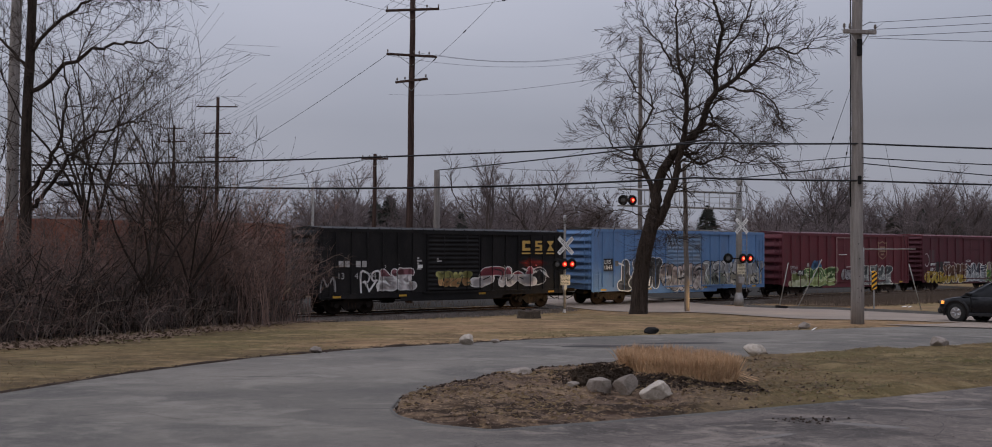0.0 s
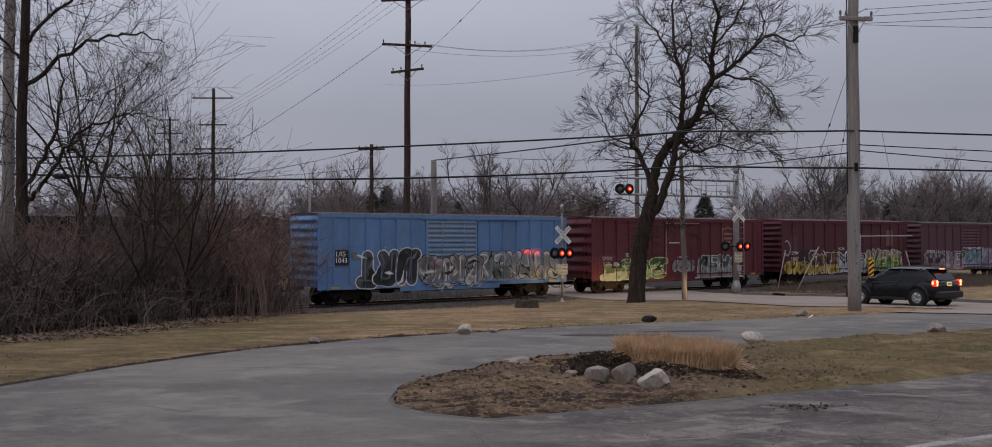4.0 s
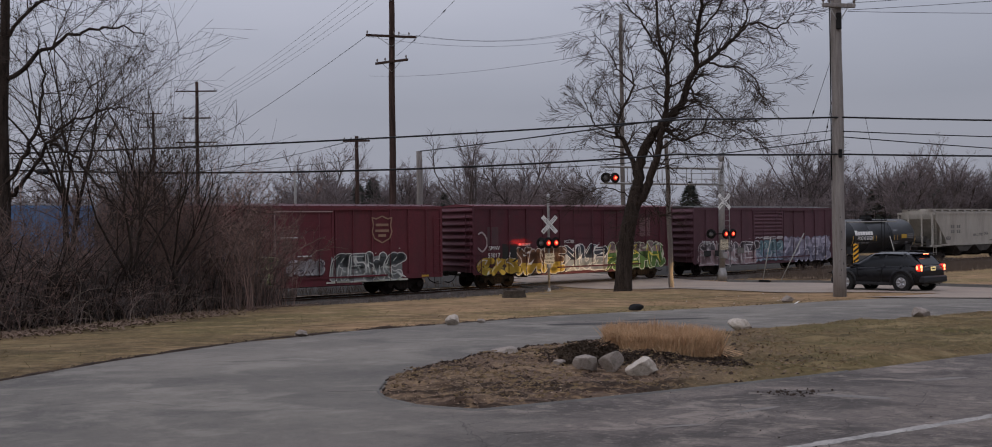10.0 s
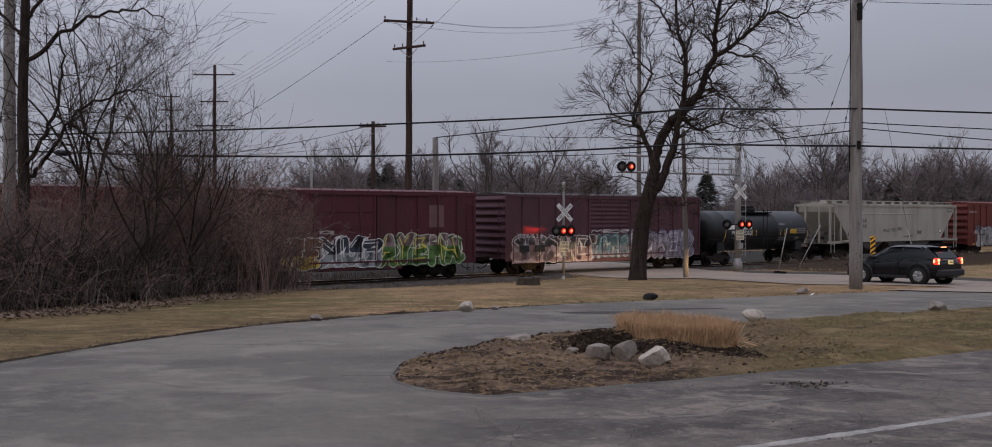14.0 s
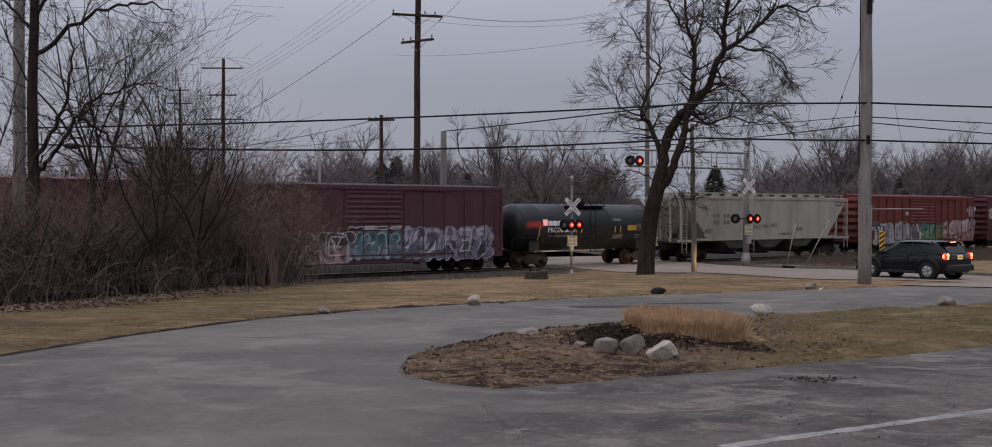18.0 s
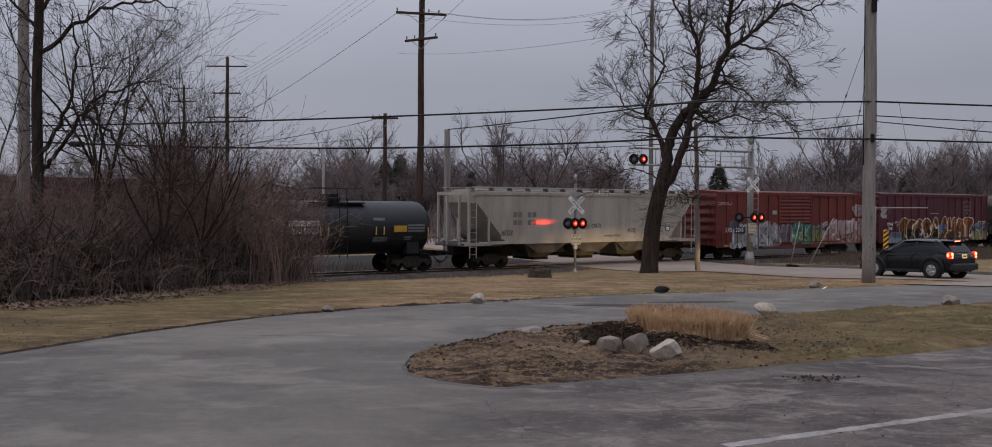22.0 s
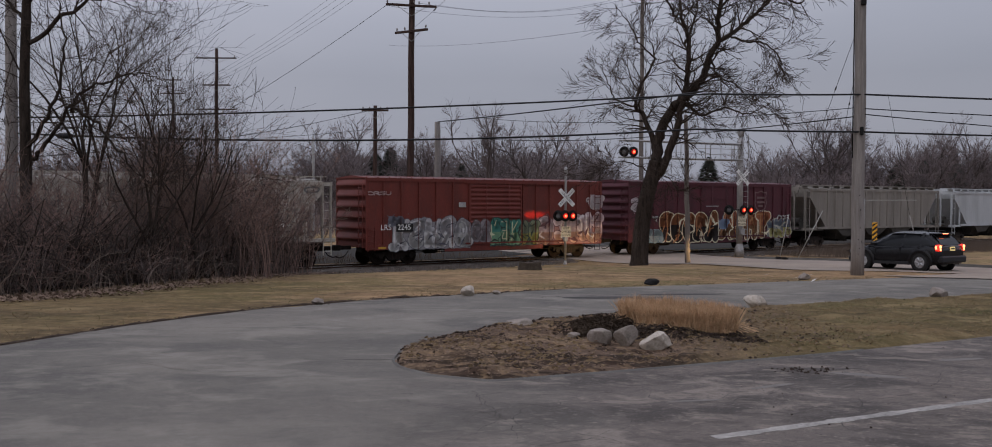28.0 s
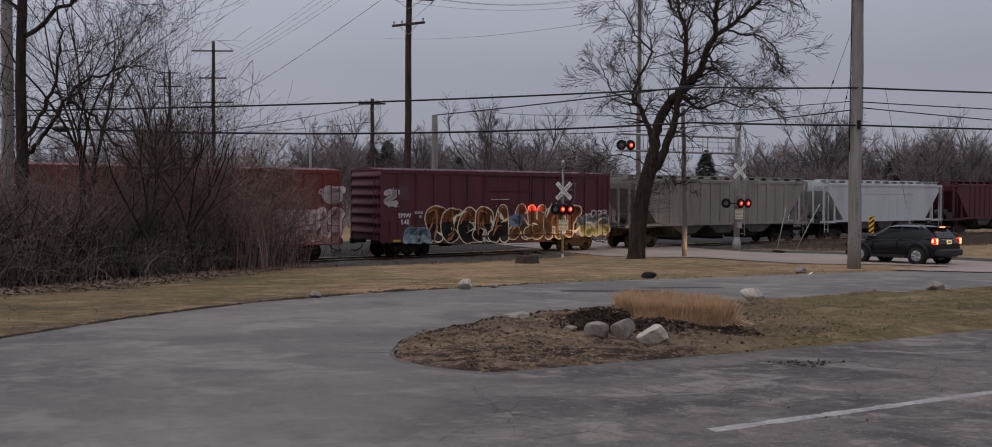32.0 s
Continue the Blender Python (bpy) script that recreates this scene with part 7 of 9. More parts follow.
    wire(L, (13.0, 35.0, 4.65), (-2, 75, 6.2), 0.5, 0.022)
    wire(L, (13.0, 35.0, 4.95), (-2, 80, 8.2), 0.5, 0.015)
    T = "thin dark power line wire"
    for dz, dx in ((16.05, -1.6), (16.1, 1.6), (16.1, 0.6)):
        wire(T, (-5.2 + dx, 60, dz), (-40, 22, 22 + dx), 1.2, 0.009)
    for dx, dz in ((-1.5, 13.3), (0.5, 13.45), (1.45, 13.35)):
        wire(T, (-5.3 + dx, 60, dz), (10.7, 73, 16.6 + dx * 0.3), 0.9, 0.009)
    wire(T, (-6.8, 60, 13.3), (-38, 95, 4.0), 0.9, 0.015)
    for dx in (0, 1.0, 2.2, 3.2):
        wire(T, (-6 + dx, 60, 17.0 + dx * 0.3), (-34 + dx * 0.6, 104, 12.5), 0.8, 0.009)
    wire(T, (-5.3, 60, 11.8), (3.2, 40, 15.5), 0.4, 0.009, beads=(0.2, 0.42))
    wire(T, (-3.6, 60, 16.1), (9.5, 38, 13.5), 0.3, 0.009, beads=(0.3, 0.62, 0.8))
    wire(T, (-16.8, 34, 2.9), (-9.5, 76, 8.5), 0.5, 0.015)
    wire(T, (-30, 90, 6.5), (-9.5, 76, 8.4), 0.4, 0.015)
    wire(T, (-9.5, 76, 6.9), (-32, 80, 6.2), 0.4, 0.015)
    for dz in (9.45, 9.7, 9.95):
        wire(T, (13.3, 35, dz - 0.2), (44, 36, dz + 2.8 + (dz - 9.45)), 0.35, 0.009)
    wire(T, (13.3, 35, 9.2), (44, 38, 10.4), 0.35, 0.009)
    wire(T, (12.5, 35, 9.4), (-10, 90, 15.5), 0.8, 0.009)
    for ax, az, bx in ((17.0, 0.8, 16.49), (18.95, 1.0, 17.56)):
        top = Vector((13.0, 35.2, 8.2 if ax < 18 else 7.2))
        wire("thin guy wire of the pole", (ax + 0.35, 56.6, az + 1.2), top, 0.0, 0.010, "guy wires", beads=(0.45, 0.7))
        g = part("guy_guard", Shape().tube([(bx, 57, -1.75), (ax, 57, az)], 0.028, 8), guard_mat)
        tagged(g, "pale plastic guard on a guy wire", "guy guard", "guy wires")
    g = part("guy_guard", Shape().tube([(22.55, 52, -1.6), (21.9, 52, 0.85)], 0.026, 8), guard_mat)
    tagged(g, "pale plastic guard on a guy wire", "guy guard", "guy wires")
    wire("thin guy wire of the pole", (21.9, 52, 0.85), (20.4, 51.4, 7.2), 0.0, 0.009, "guy wires")
    # post added out of sight behind the big pole to carry the arm
    p = thing("added_arm_post", pose(18.72, 50.0, ground_z(18.72, 50.0)), "long pale horizontal arm on an added steel post", "post")
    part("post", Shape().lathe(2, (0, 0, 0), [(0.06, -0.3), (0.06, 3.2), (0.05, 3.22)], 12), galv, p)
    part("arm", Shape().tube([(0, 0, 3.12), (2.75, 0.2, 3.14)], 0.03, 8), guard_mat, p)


# ---- trees ----
def grow(trunk_sh, twig_sh, p, d, length, r, depth, rnd, spread=0.55, droop=0.0, rise=0.12, thin=0.012, kids=(4, 7)):
    """A branch with its side branches: thick wood goes to one mesh, twigs to another."""
    n = 5 if depth > 1 else 4
    pts, rad = [p.copy()], [r]
    for k in range(n):
        d = (d + Vector((rnd.uniform(-1, 1), rnd.uniform(-1, 1), rnd.uniform(-0.7, 0.7) + rise - droop)) * (0.24 if r > 0.03 else 0.13)).normalized()
        p = p + d * (length / n)
        pts.append(p.copy())
        rad.append(max(r * (1 - 0.75 * (k + 1) / n), thin * 0.5))
    big = r > 0.035
    (trunk_sh if big else twig_sh).tube(pts, rad, 7 if r > 0.08 else (5 if big else 3), caps=False)
    if depth <= 0:
        return
    for _ in range(rnd.randint(*kids)):
        t = rnd.uniform(0.25, 1.0)
        i = min(int(t * n), n - 1)
        q = pts[i].lerp(pts[i + 1], t * n - i)
        side = d.cross(Vector((rnd.uniform(-1, 1), rnd.uniform(-1, 1), rnd.uniform(-1, 1))))
        if side.length < 0.05:
            continue
        side.normalize()
        nd = (d * (1 - spread * 0.4) + side * spread * rnd.uniform(0.5, 1.15)).normalized()
        grow(trunk_sh, twig_sh, q, nd, length * rnd.uniform(0.42, 0.74), max(r * rnd.uniform(0.35, 0.55) * (1 - 0.4 * t) * 1.25, thin * 0.6), depth - 1, rnd, spread, droop, rise, thin, kids)


def smooth_line(pts, n):
    """Points along a rounded line through pts."""
    out = []
    P = [pts[0]] + list(pts) + [pts[-1]]
    for i in range(1, len(P) - 2):
        a, b, c, d = (Vector(q) for q in P[i - 1:i + 3])
        for k in range(n):
            t = k / n
            out.append(0.5 * ((2 * b) + (c - a) * t + (2 * a - 5 * b + 4 * c - d) * t * t + (3 * b - a - 3 * c + d) * t ** 3))
    out.append(Vector(pts[-1]))
    return out


def limb(trunk_sh, twig_sh, pts, r0, r1, rnd, step=0.5, depth=2, reach=1.6, start=0.15, thin=0.010, out=None, shoots=2, kink=0.03):
    line = smooth_line(pts, 6)
    n = len(line)
    rad = [r0 + (r1 - r0) * k / (n - 1) for k in range(n)]
    line = [q + Vector((rnd.uniform(-1, 1), rnd.uniform(-1, 1), rnd.uniform(-1, 1))) * kink for q in line]
    trunk_sh.tube(line, rad, 10 if r0 > 0.1 else 7, caps=False)
    run = 0.0
    for k in range(1, n):
        run += (line[k] - line[k - 1]).length
        if k < n * start or run < step:
            continue
        run = 0.0
        d = (line[k] - line[k - 1]).normalized()
        for _ in range(shoots):
            side = d.cross(Vector((rnd.uniform(-1, 1), rnd.uniform(-1, 1), rnd.uniform(-1, 1))))
            if side.length < 0.05:
                continue
            side.normalize()
            grow(trunk_sh, twig_sh, line[k].copy(), (d * 0.5 + side + (out or Vector((0, 0, 0)))).normalized(), reach * rnd.uniform(0.6, 1.2), min(rad[k] * 0.45, 0.045), depth, rnd, 0.6, 0.06, 0.12, thin, (3, 5))


def build_road_tree():
    rnd = random.Random(11)
    t = thing("bare_tree", pose(6.5, 44.47, ground_z(6.5, 44.47)), "large leaning bare tree with a dark forked trunk", "tree")
    k = 0.0287

    def P(x, y, depth=0.0):
        return (x * k, depth, y * k)
    tr, tw = Shape(), Shape()
    trunk = smooth_line([P(-1, -8), P(0, 10), P(2, 45), P(7, 90), P(16, 130), P(25, 165)], 6)
    n = len(trunk)
    tr.tube(trunk, [0.41 * (1 - 0.25 * i / n) + 0.24 * math.exp(-i * 0.5) for i in range(n)], 16)
    limbs = [
        ([P(25, 160), P(30, 205), P(46, 243), P(68, 267), P(96, 295), P(107, 329), P(120, 358), P(121, 404), P(130, 450), P(118, 495), P(112, 535)], 0.27, 0.03, 0),
        ([P(120, 356), P(139, 364), P(173, 392), P(196, 415), P(213, 444), P(205, 480)], 0.13, 0.02, 0.6),
        ([P(185, 402), P(213, 425), P(250, 418), P(275, 432), P(288, 446)], 0.07, 0.015, 0.5),
        ([P(139, 362), P(165, 352), P(192, 346), P(213, 312), P(196, 285)], 0.06, 0.012, -0.5),
        ([P(14, 120), P(38, 165), P(52, 205), P(60, 250), P(68, 300), P(67, 352), P(53, 392), P(50, 449), P(47, 500)], 0.22, 0.02, -0.7),
        ([P(53, 392), P(30, 425), P(10, 440), P(-15, 470)], 0.06, 0.012, -0.6),
        ([P(25, 170), P(18, 205), P(6, 238), P(-7, 252), P(4, 289), P(24, 329), P(18, 360)], 0.15, 0.02, 0.4),
        ([P(-5, 250), P(-35, 262), P(-48, 290), P(-58, 325)], 0.05, 0.012, 0.7),
        ([P(70, 265), P(88, 238), P(125, 246), P(155, 236), P(185, 250)], 0.07, 0.012, -0.8),
        ([P(107, 329), P(128, 300), P(160, 290), P(195, 262)], 0.06, 0.012, 0.8),
        ([P(67, 350), P(88, 395), P(92, 440), P(78, 490)], 0.07, 0.014, 0.6),
        ([P(121, 404), P(150, 440), P(170, 490), P(172, 520)], 0.06, 0.012, -0.6),
        ([P(24, 325), P(0, 350), P(-18, 385), P(-40, 420)], 0.05, 0.010, 0.5),
        ([P(12, 150), P(-20, 165), P(-45, 160), P(-62, 150)], 0.035, 0.008, 0.5),
        ([P(14, 130), P(40, 140), P(55, 120), P(72, 118)], 0.03, 0.008, -0.5),
    ]
    for pts, r0, r1, dep in limbs:
        m = len(pts)
        pts = [(x, y + dep * 2.2 * i / (m - 1), z) for i, (x, y, z) in enumerate(pts)]
        right = pts[-1][0] > 2.2
        limb(tr, tw, pts, r0 * 0.95, r1 * 1.2, rnd, 0.37, 2, 1.4 if right else 1.35, 0.2, 0.016, Vector((0.35, 0, 0.0)) if right else Vector((-0.2, 0, 0.1)), 3, 0.05)
    for _ in range(90):
        q = trunk[rnd.randint(n // 2, n - 1)]
        grow(tr, tw, q.copy(), Vector((rnd.uniform(-1, 1), rnd.uniform(-1, 0.3), rnd.uniform(-0.6, 0.3))).normalized(), rnd.uniform(0.5, 1.3), 0.012, 1, rnd, 0.5, 0.25, 0.0, 0.008, (3, 5))
    part("trunk", tr, bark, t)
    part("crown", tw, twig_mat, t, "fine bare twigs")


def spreading_tree(name, x, y, z, h, r, seed, label, lean=(0, 0), depth=4, kids=(3, 5), mat=None, spread=0.6, fork=0.35):
    """A bare tree that forks into a few long rising limbs."""
    rnd = random.Random(seed)
    t = thing(name, pose(x, y, z), label, "tree", "bare trees of the thicket")
    tr, tw = Shape(), Shape()
    top = Vector((lean[0], lean[1], h * fork))
    pts = smooth_line([(0, 0, -0.3), (top.x * 0.3, top.y * 0.3, top.z * 0.5), tuple(top)], 5)
    tr.tube(pts, [r * (1 - 0.3 * i / len(pts)) for i in range(len(pts))], 10)
    for i in range(rnd.randint(3, 5)):
        a = rnd.uniform(0, 6.28)
        d = Vector((math.cos(a) * 0.45, math.sin(a) * 0.45, rnd.uniform(0.8, 1.3))).normalized()
        grow(tr, tw, top.copy() - Vector((0, 0, rnd.uniform(0, h * 0.1))), d, h * rnd.uniform(0.45, 0.64), r * 0.45, depth, rnd, spread, 0.0, 0.2, 0.009, kids)
    part("trunk", tr, mat or bark, t)
    part("crown", tw, twig_mat, t, "fine bare twigs")
    return t


def build_thicket():
    # the tall dark tree
    rnd = random.Random(5)
    t = thing("bare_tree", pose(-13.1, 27.2, -0.85), "tall dark tree at the edge of the thicket", "tree", "bare trees of the thicket")
    tr, tw = Shape(), Shape()
    pts = [(0, 0, -0.3), (0.05, 0, 3.0), (0.02, 0, 5.5), (0.1, 0, 8.0), (0.15, 0, 11.0)]
    tr.tube(smooth_line(pts, 5), [0.17 - 0.003 * i for i in range(21)], 12)
    arms = [
        [(0.05, 0, 3.3), (0.55, 0.1, 3.9), (1.1, 0.2, 4.9), (1.9, 0.3, 5.6), (2.9, 0.4, 5.9), (3.6, 0.3, 5.75)],
        [(0.05, 0, 3.7), (0.7, -0.2, 4.6), (1.2, -0.4, 5.6), (1.35, -0.5, 6.9), (1.2, -0.5, 7.9)],
        [(0.1, 0, 6.6), (0.9, 0.2, 7.4), (1.9, 0.4, 8.0), (3.0, 0.5, 8.2), (3.9, 0.4, 7.9)],
        [(0.12, 0, 7.8), (1.2, -0.2, 8.8), (2.5, -0.4, 9.4), (3.8, -0.5, 9.5)],
        [(0.1, 0, 7.2), (-0.9, 0.3, 8.2), (-1.8, 0.4, 9.3)],
        [(0.1, 0, 8.5), (-0.2, 0.5, 9.8), (0.8, 0.8, 10.9)],
        [(1.2, 0.2, 4.9), (1.9, 0.1, 4.6), (2.7, 0.1, 3.6), (3.4, 0.2, 2.8)],
    ]
    for i, a in enumerate(arms):
        limb(tr, tw, a, 0.072 if i < 3 else 0.055, 0.012, rnd, 0.34, 2, 1.15, 0.2, 0.010, None, 2, 0.07)
    part("trunk", tr, bark, t)
    part("crown", tw, twig_mat, t, "fine bare twigs")
    for i, (x, y, h, r, lean) in enumerate(((-10.3, 27.5, 7.4, 0.10, (0.5, 0.2)), (-9.9, 31.8, 6.6, 0.09, (0.1, 0)), (-11.2, 33.5, 7.2, 0.09, (0.5, 0)),
                                            (-15.4, 29.5, 8.0, 0.10, (-0.4, 0)), (-14.0, 35.5, 7.6, 0.10, (0.2, 0.1)), (-16.6, 34.0, 8.6, 0.11, (0.3, 0)), (-9.0, 29.6, 6.4, 0.08, (-0.3, 0.2)))):
        spreading_tree("bare_tree", x, y, ground_z(x, y), h, r, 120 + i, "slender bare tree rising from brush", lean, 3, (3, 5), None, 0.75, 0.22)
    for x, y, h, seed, lean in ((-11.9, 28.5, 8.8, 131, (-0.2, 0.3)), (-12.9, 31.0, 9.0, 132, (0.3, 0.1)), (-11.0, 31.5, 8.0, 133, (0.2, 0.2))):
        spreading_tree("bare_tree", x, y, ground_z(x, y), h, 0.10, seed, "slender bare tree with a high crown over the brush", lean, 3, (3, 5), None, 0.7, 0.42)
    # arching stems and brambles
    rnd = random.Random(77)
    front = [(-11.2, 21.4), (-10.4, 23.3), (-9.4, 26.0), (-8.4, 30.0), (-7.6, 34.6), (-7.6, 37.8)]
    for b in range(8):
        sh = Shape()
        for _ in range(560):
            v = rnd.random()
            i = min(int(v * 5), 4)
            q = v * 5 - i
            fx, fy = front[i][0] + (front[i + 1][0] - front[i][0]) * q, front[i][1] + (front[i + 1][1] - front[i][1]) * q
            back = abs(rnd.gauss(0, 2.8))
            x, y = fx - back * 0.95 - b * 0.3, fy + back * 0.25 + rnd.uniform(-0.6, 0.6)
            z = ground_z(x, y)
            h = rnd.uniform(0.9, 4.6) * (0.4 + 0.6 * ease(0, 2.4, back)) * (1.1 if b % 2 else 0.9)
            a, bend = rnd.uniform(0, 6.28), rnd.uniform(0.0, 0.7) ** 1.5
            p, d = Vector((x, y, z)), Vector((math.cos(a) * 0.3, math.sin(a) * 0.3, 1)).normalized()
            pts = [p.copy()]
            m = 6
            for j in range(m):
                d = (d + Vector((math.cos(a) * bend * 0.28 + rnd.uniform(-0.17, 0.17), math.sin(a) * bend * 0.28 + rnd.uniform(-0.17, 0.17), 0.05 - 0.22 * bend))).normalized()
                p = p + d * h / m
                pts.append(p.copy())
            r = rnd.uniform(0.005, 0.015)
            sh.tube(pts, [r * (1 - 0.12 * j) for j in range(m + 1)], 3, caps=False)
            for _ in range(rnd.randint(6, 11)):
                j = rnd.randint(1, m - 1)
                o = pts[j]
                e = o + Vector((rnd.uniform(-1, 1), rnd.uniform(-1, 1), rnd.uniform(-0.3, 1))) * rnd.uniform(0.2, 0.8)
                mid = o.lerp(e, 0.5) + Vector((rnd.uniform(-1, 1), rnd.uniform(-1, 1), rnd.uniform(-1, 1))) * 0.04
                sh.tube([o, mid, e], [r * 0.6, r * 0.45, r * 0.25], 3, caps=False)
        ob = part("brush", sh, brush_mat if b % 2 else brush_grey)
        tagged(ob, "tangled leafless brush and brambles", "bush", "brush of the thicket", "stuff")
    for b in range(3):
        sh = Shape()
        for _ in range(175):
            x, y = rnd.uniform(-12.2, -7.0), rnd.uniform(30.5, 37.5)
            top = (5.6 - 1.7 * ease(-9.2, -7.3, x * 34.0 / y)) * rnd.uniform(0.5, 1.1)
            p, d = Vector((x, y, ground_z(x, y))), Vector((rnd.uniform(-0.25, 0.25), rnd.uniform(-0.25, 0.25), 1)).normalized()
            a = rnd.uniform(0, 6.28)
            pts = [p.copy()]
            for j in range(7):
                d = (d + Vector((math.cos(a) * 0.1 + rnd.uniform(-0.16, 0.16), math.sin(a) * 0.1 + rnd.uniform(-0.16, 0.16), 0.02))).normalized()
                p = p + d * top / 7
                pts.append(p.copy())
            r = rnd.uniform(0.007, 0.016)
            sh.tube(pts, [r * (1 - 0.11 * j) for j in range(8)], 3, caps=False)
            for _ in range(rnd.randint(12, 20)):
                j = rnd.randint(2, 6)
                o = pts[j].lerp(pts[j + 1], rnd.random())
                e = o + Vector((rnd.uniform(-1, 1), rnd.uniform(-1, 1), rnd.uniform(-0.1, 1.1))) * rnd.uniform(0.25, 0.75)
                mid = o.lerp(e, 0.5) + Vector((rnd.uniform(-1, 1), rnd.uniform(-1, 1), rnd.uniform(-1, 1))) * 0.05
                sh.tube([o, mid, e], [r * 0.5, r * 0.4, r * 0.25], 3, caps=False)
                f = mid + (e - mid).length * Vector((rnd.uniform(-1, 1), rnd.uniform(-1, 1), rnd.uniform(0, 1)))
                sh.tube([mid, f], [r * 0.35, r * 0.2], 3, caps=False)
        tagged(part("brush", sh, brush_mat if b < 2 else brush_grey), "tall reddish brown leafless brush by the railway", "bush", "brush of the thicket", "stuff")
    sh = Shape()
    for _ in range(190):
        v = rnd.random()
        i = min(int(v * 5), 4)
        q = v * 5 - i
        x, y = front[i][0] + (front[i + 1][0] - front[i][0]) * q + rnd.uniform(-1.6, 0.2), front[i][1] + (front[i + 1][1] - front[i][1]) * q + rnd.uniform(-0.5, 0.3)
        a, h = rnd.uniform(0, 6.28), rnd.uniform(0.6, 2.2)
        p, d = Vector((x, y, ground_z(x, y))), Vector((rnd.uniform(-0.5, 0.5), rnd.uniform(-0.5, 0.5), 1)).normalized()
        pts = [p.copy()]
        for j in range(8):
            d = (d + Vector((math.cos(a) * 0.16 + rnd.uniform(-0.2, 0.2), math.sin(a) * 0.16 + rnd.uniform(-0.2, 0.2), -0.17))).normalized()
            p = p + d * h / 8
            pts.append(p.copy())
        r = rnd.uniform(0.007, 0.014)
        sh.tube(pts, [r * (1 - 0.09 * j) for j in range(9)], 4, caps=False)
    tagged(part("brush", sh, pale_stem), "pale arching bramble stems at the thicket edge", "bush", "brush of the thicket", "stuff")
    sh = Shape()
    for arm in ([(-8.7, 37.4, -0.5), (-7.6, 37.8, 0.25), (-6.9, 38.0, 0.85), (-6.0, 38.2, 1.30)], [(-8.6, 37.5, -0.2), (-8.0, 37.8, 0.7), (-7.6, 38.0, 1.5), (-7.5, 38.1, 2.2)],
                [(-7.7, 37.8, 0.2), (-7.0, 37.9, 0.35), (-6.3, 38.1, 0.75), (-5.8, 38.2, 0.8)], [(-8.4, 37.6, 0.1), (-7.7, 37.9, 1.0), (-7.0, 38.1, 1.5)]):
        limb(sh, sh, arm, 0.028, 0.008, rnd, 0.35, 1, 0.7, 0.3, 0.010, None, 1, 0.04)
    tagged(part("brush", sh, pale_stem), "pale bare branches reaching out of the thicket", "bush", "brush of the thicket", "stuff")
    # inner stems in dark bark colour stand in for shade inside the thicket
    sh = Shape()
    for _ in range(1300):
        v = rnd.random()
        i = min(int(v * 5), 4)
        q = v * 5 - i
        back = rnd.uniform(0.5, 3.2)
        x, y = front[i][0] + (front[i + 1][0] - front[i][0]) * q - back, front[i][1] + (front[i + 1][1] - front[i][1]) * q + back * 0.4 + rnd.uniform(-0.4, 0.4)
        p = Vector((x, y, ground_z(x, y)))
        h = rnd.uniform(0.8, 2.3)
        mid = p + Vector((rnd.uniform(-0.5, 0.5), rnd.uniform(-0.5, 0.5), h * 0.6))
        tip = mid + Vector((rnd.uniform(-0.9, 0.9), rnd.uniform(-0.9, 0.9), h * rnd.uniform(-0.1, 0.5)))
        sh.tube([p, mid, tip], [0.022, 0.017, 0.008], 3, caps=False)
    tagged(part("brush", sh, bark), "dead stems deep in the thicket, dark to stand for its inner shade", "bush", "brush of the thicket", "stuff")
    litter = Shape()
    for _ in range(3600):
        v = rnd.random()
        i = min(int(v * 5), 4)
        q = v * 5 - i
        fx, fy = front[i][0] + (front[i + 1][0] - front[i][0]) * q, front[i][1] + (front[i + 1][1] - front[i][1]) * q
        x, y = fx + rnd.gauss(0.55, 0.5), fy + rnd.gauss(-0.8, 0.5)
        z, s, a = ground_z(x, y) + 0.03 + rough(x, y, 0.35, 0.012), rnd.uniform(0.03, 0.07), rnd.uniform(0, 6.28)
        ca, sa = math.cos(a) * s, math.sin(a) * s
        litter.face((x - ca, y - sa, z), (x + sa * 0.6, y - ca * 0.6, z + rnd.uniform(0, 0.05)), (x + ca, y + sa, z + rnd.uniform(0, 0.04)), (x - sa * 0.6, y + ca * 0.6, z + rnd.uniform(0, 0.05)))
    tagged(part("leaf_litter", litter, leaf_mat), "pale fallen leaves along the thicket edge", "leaf litter", kind="stuff")


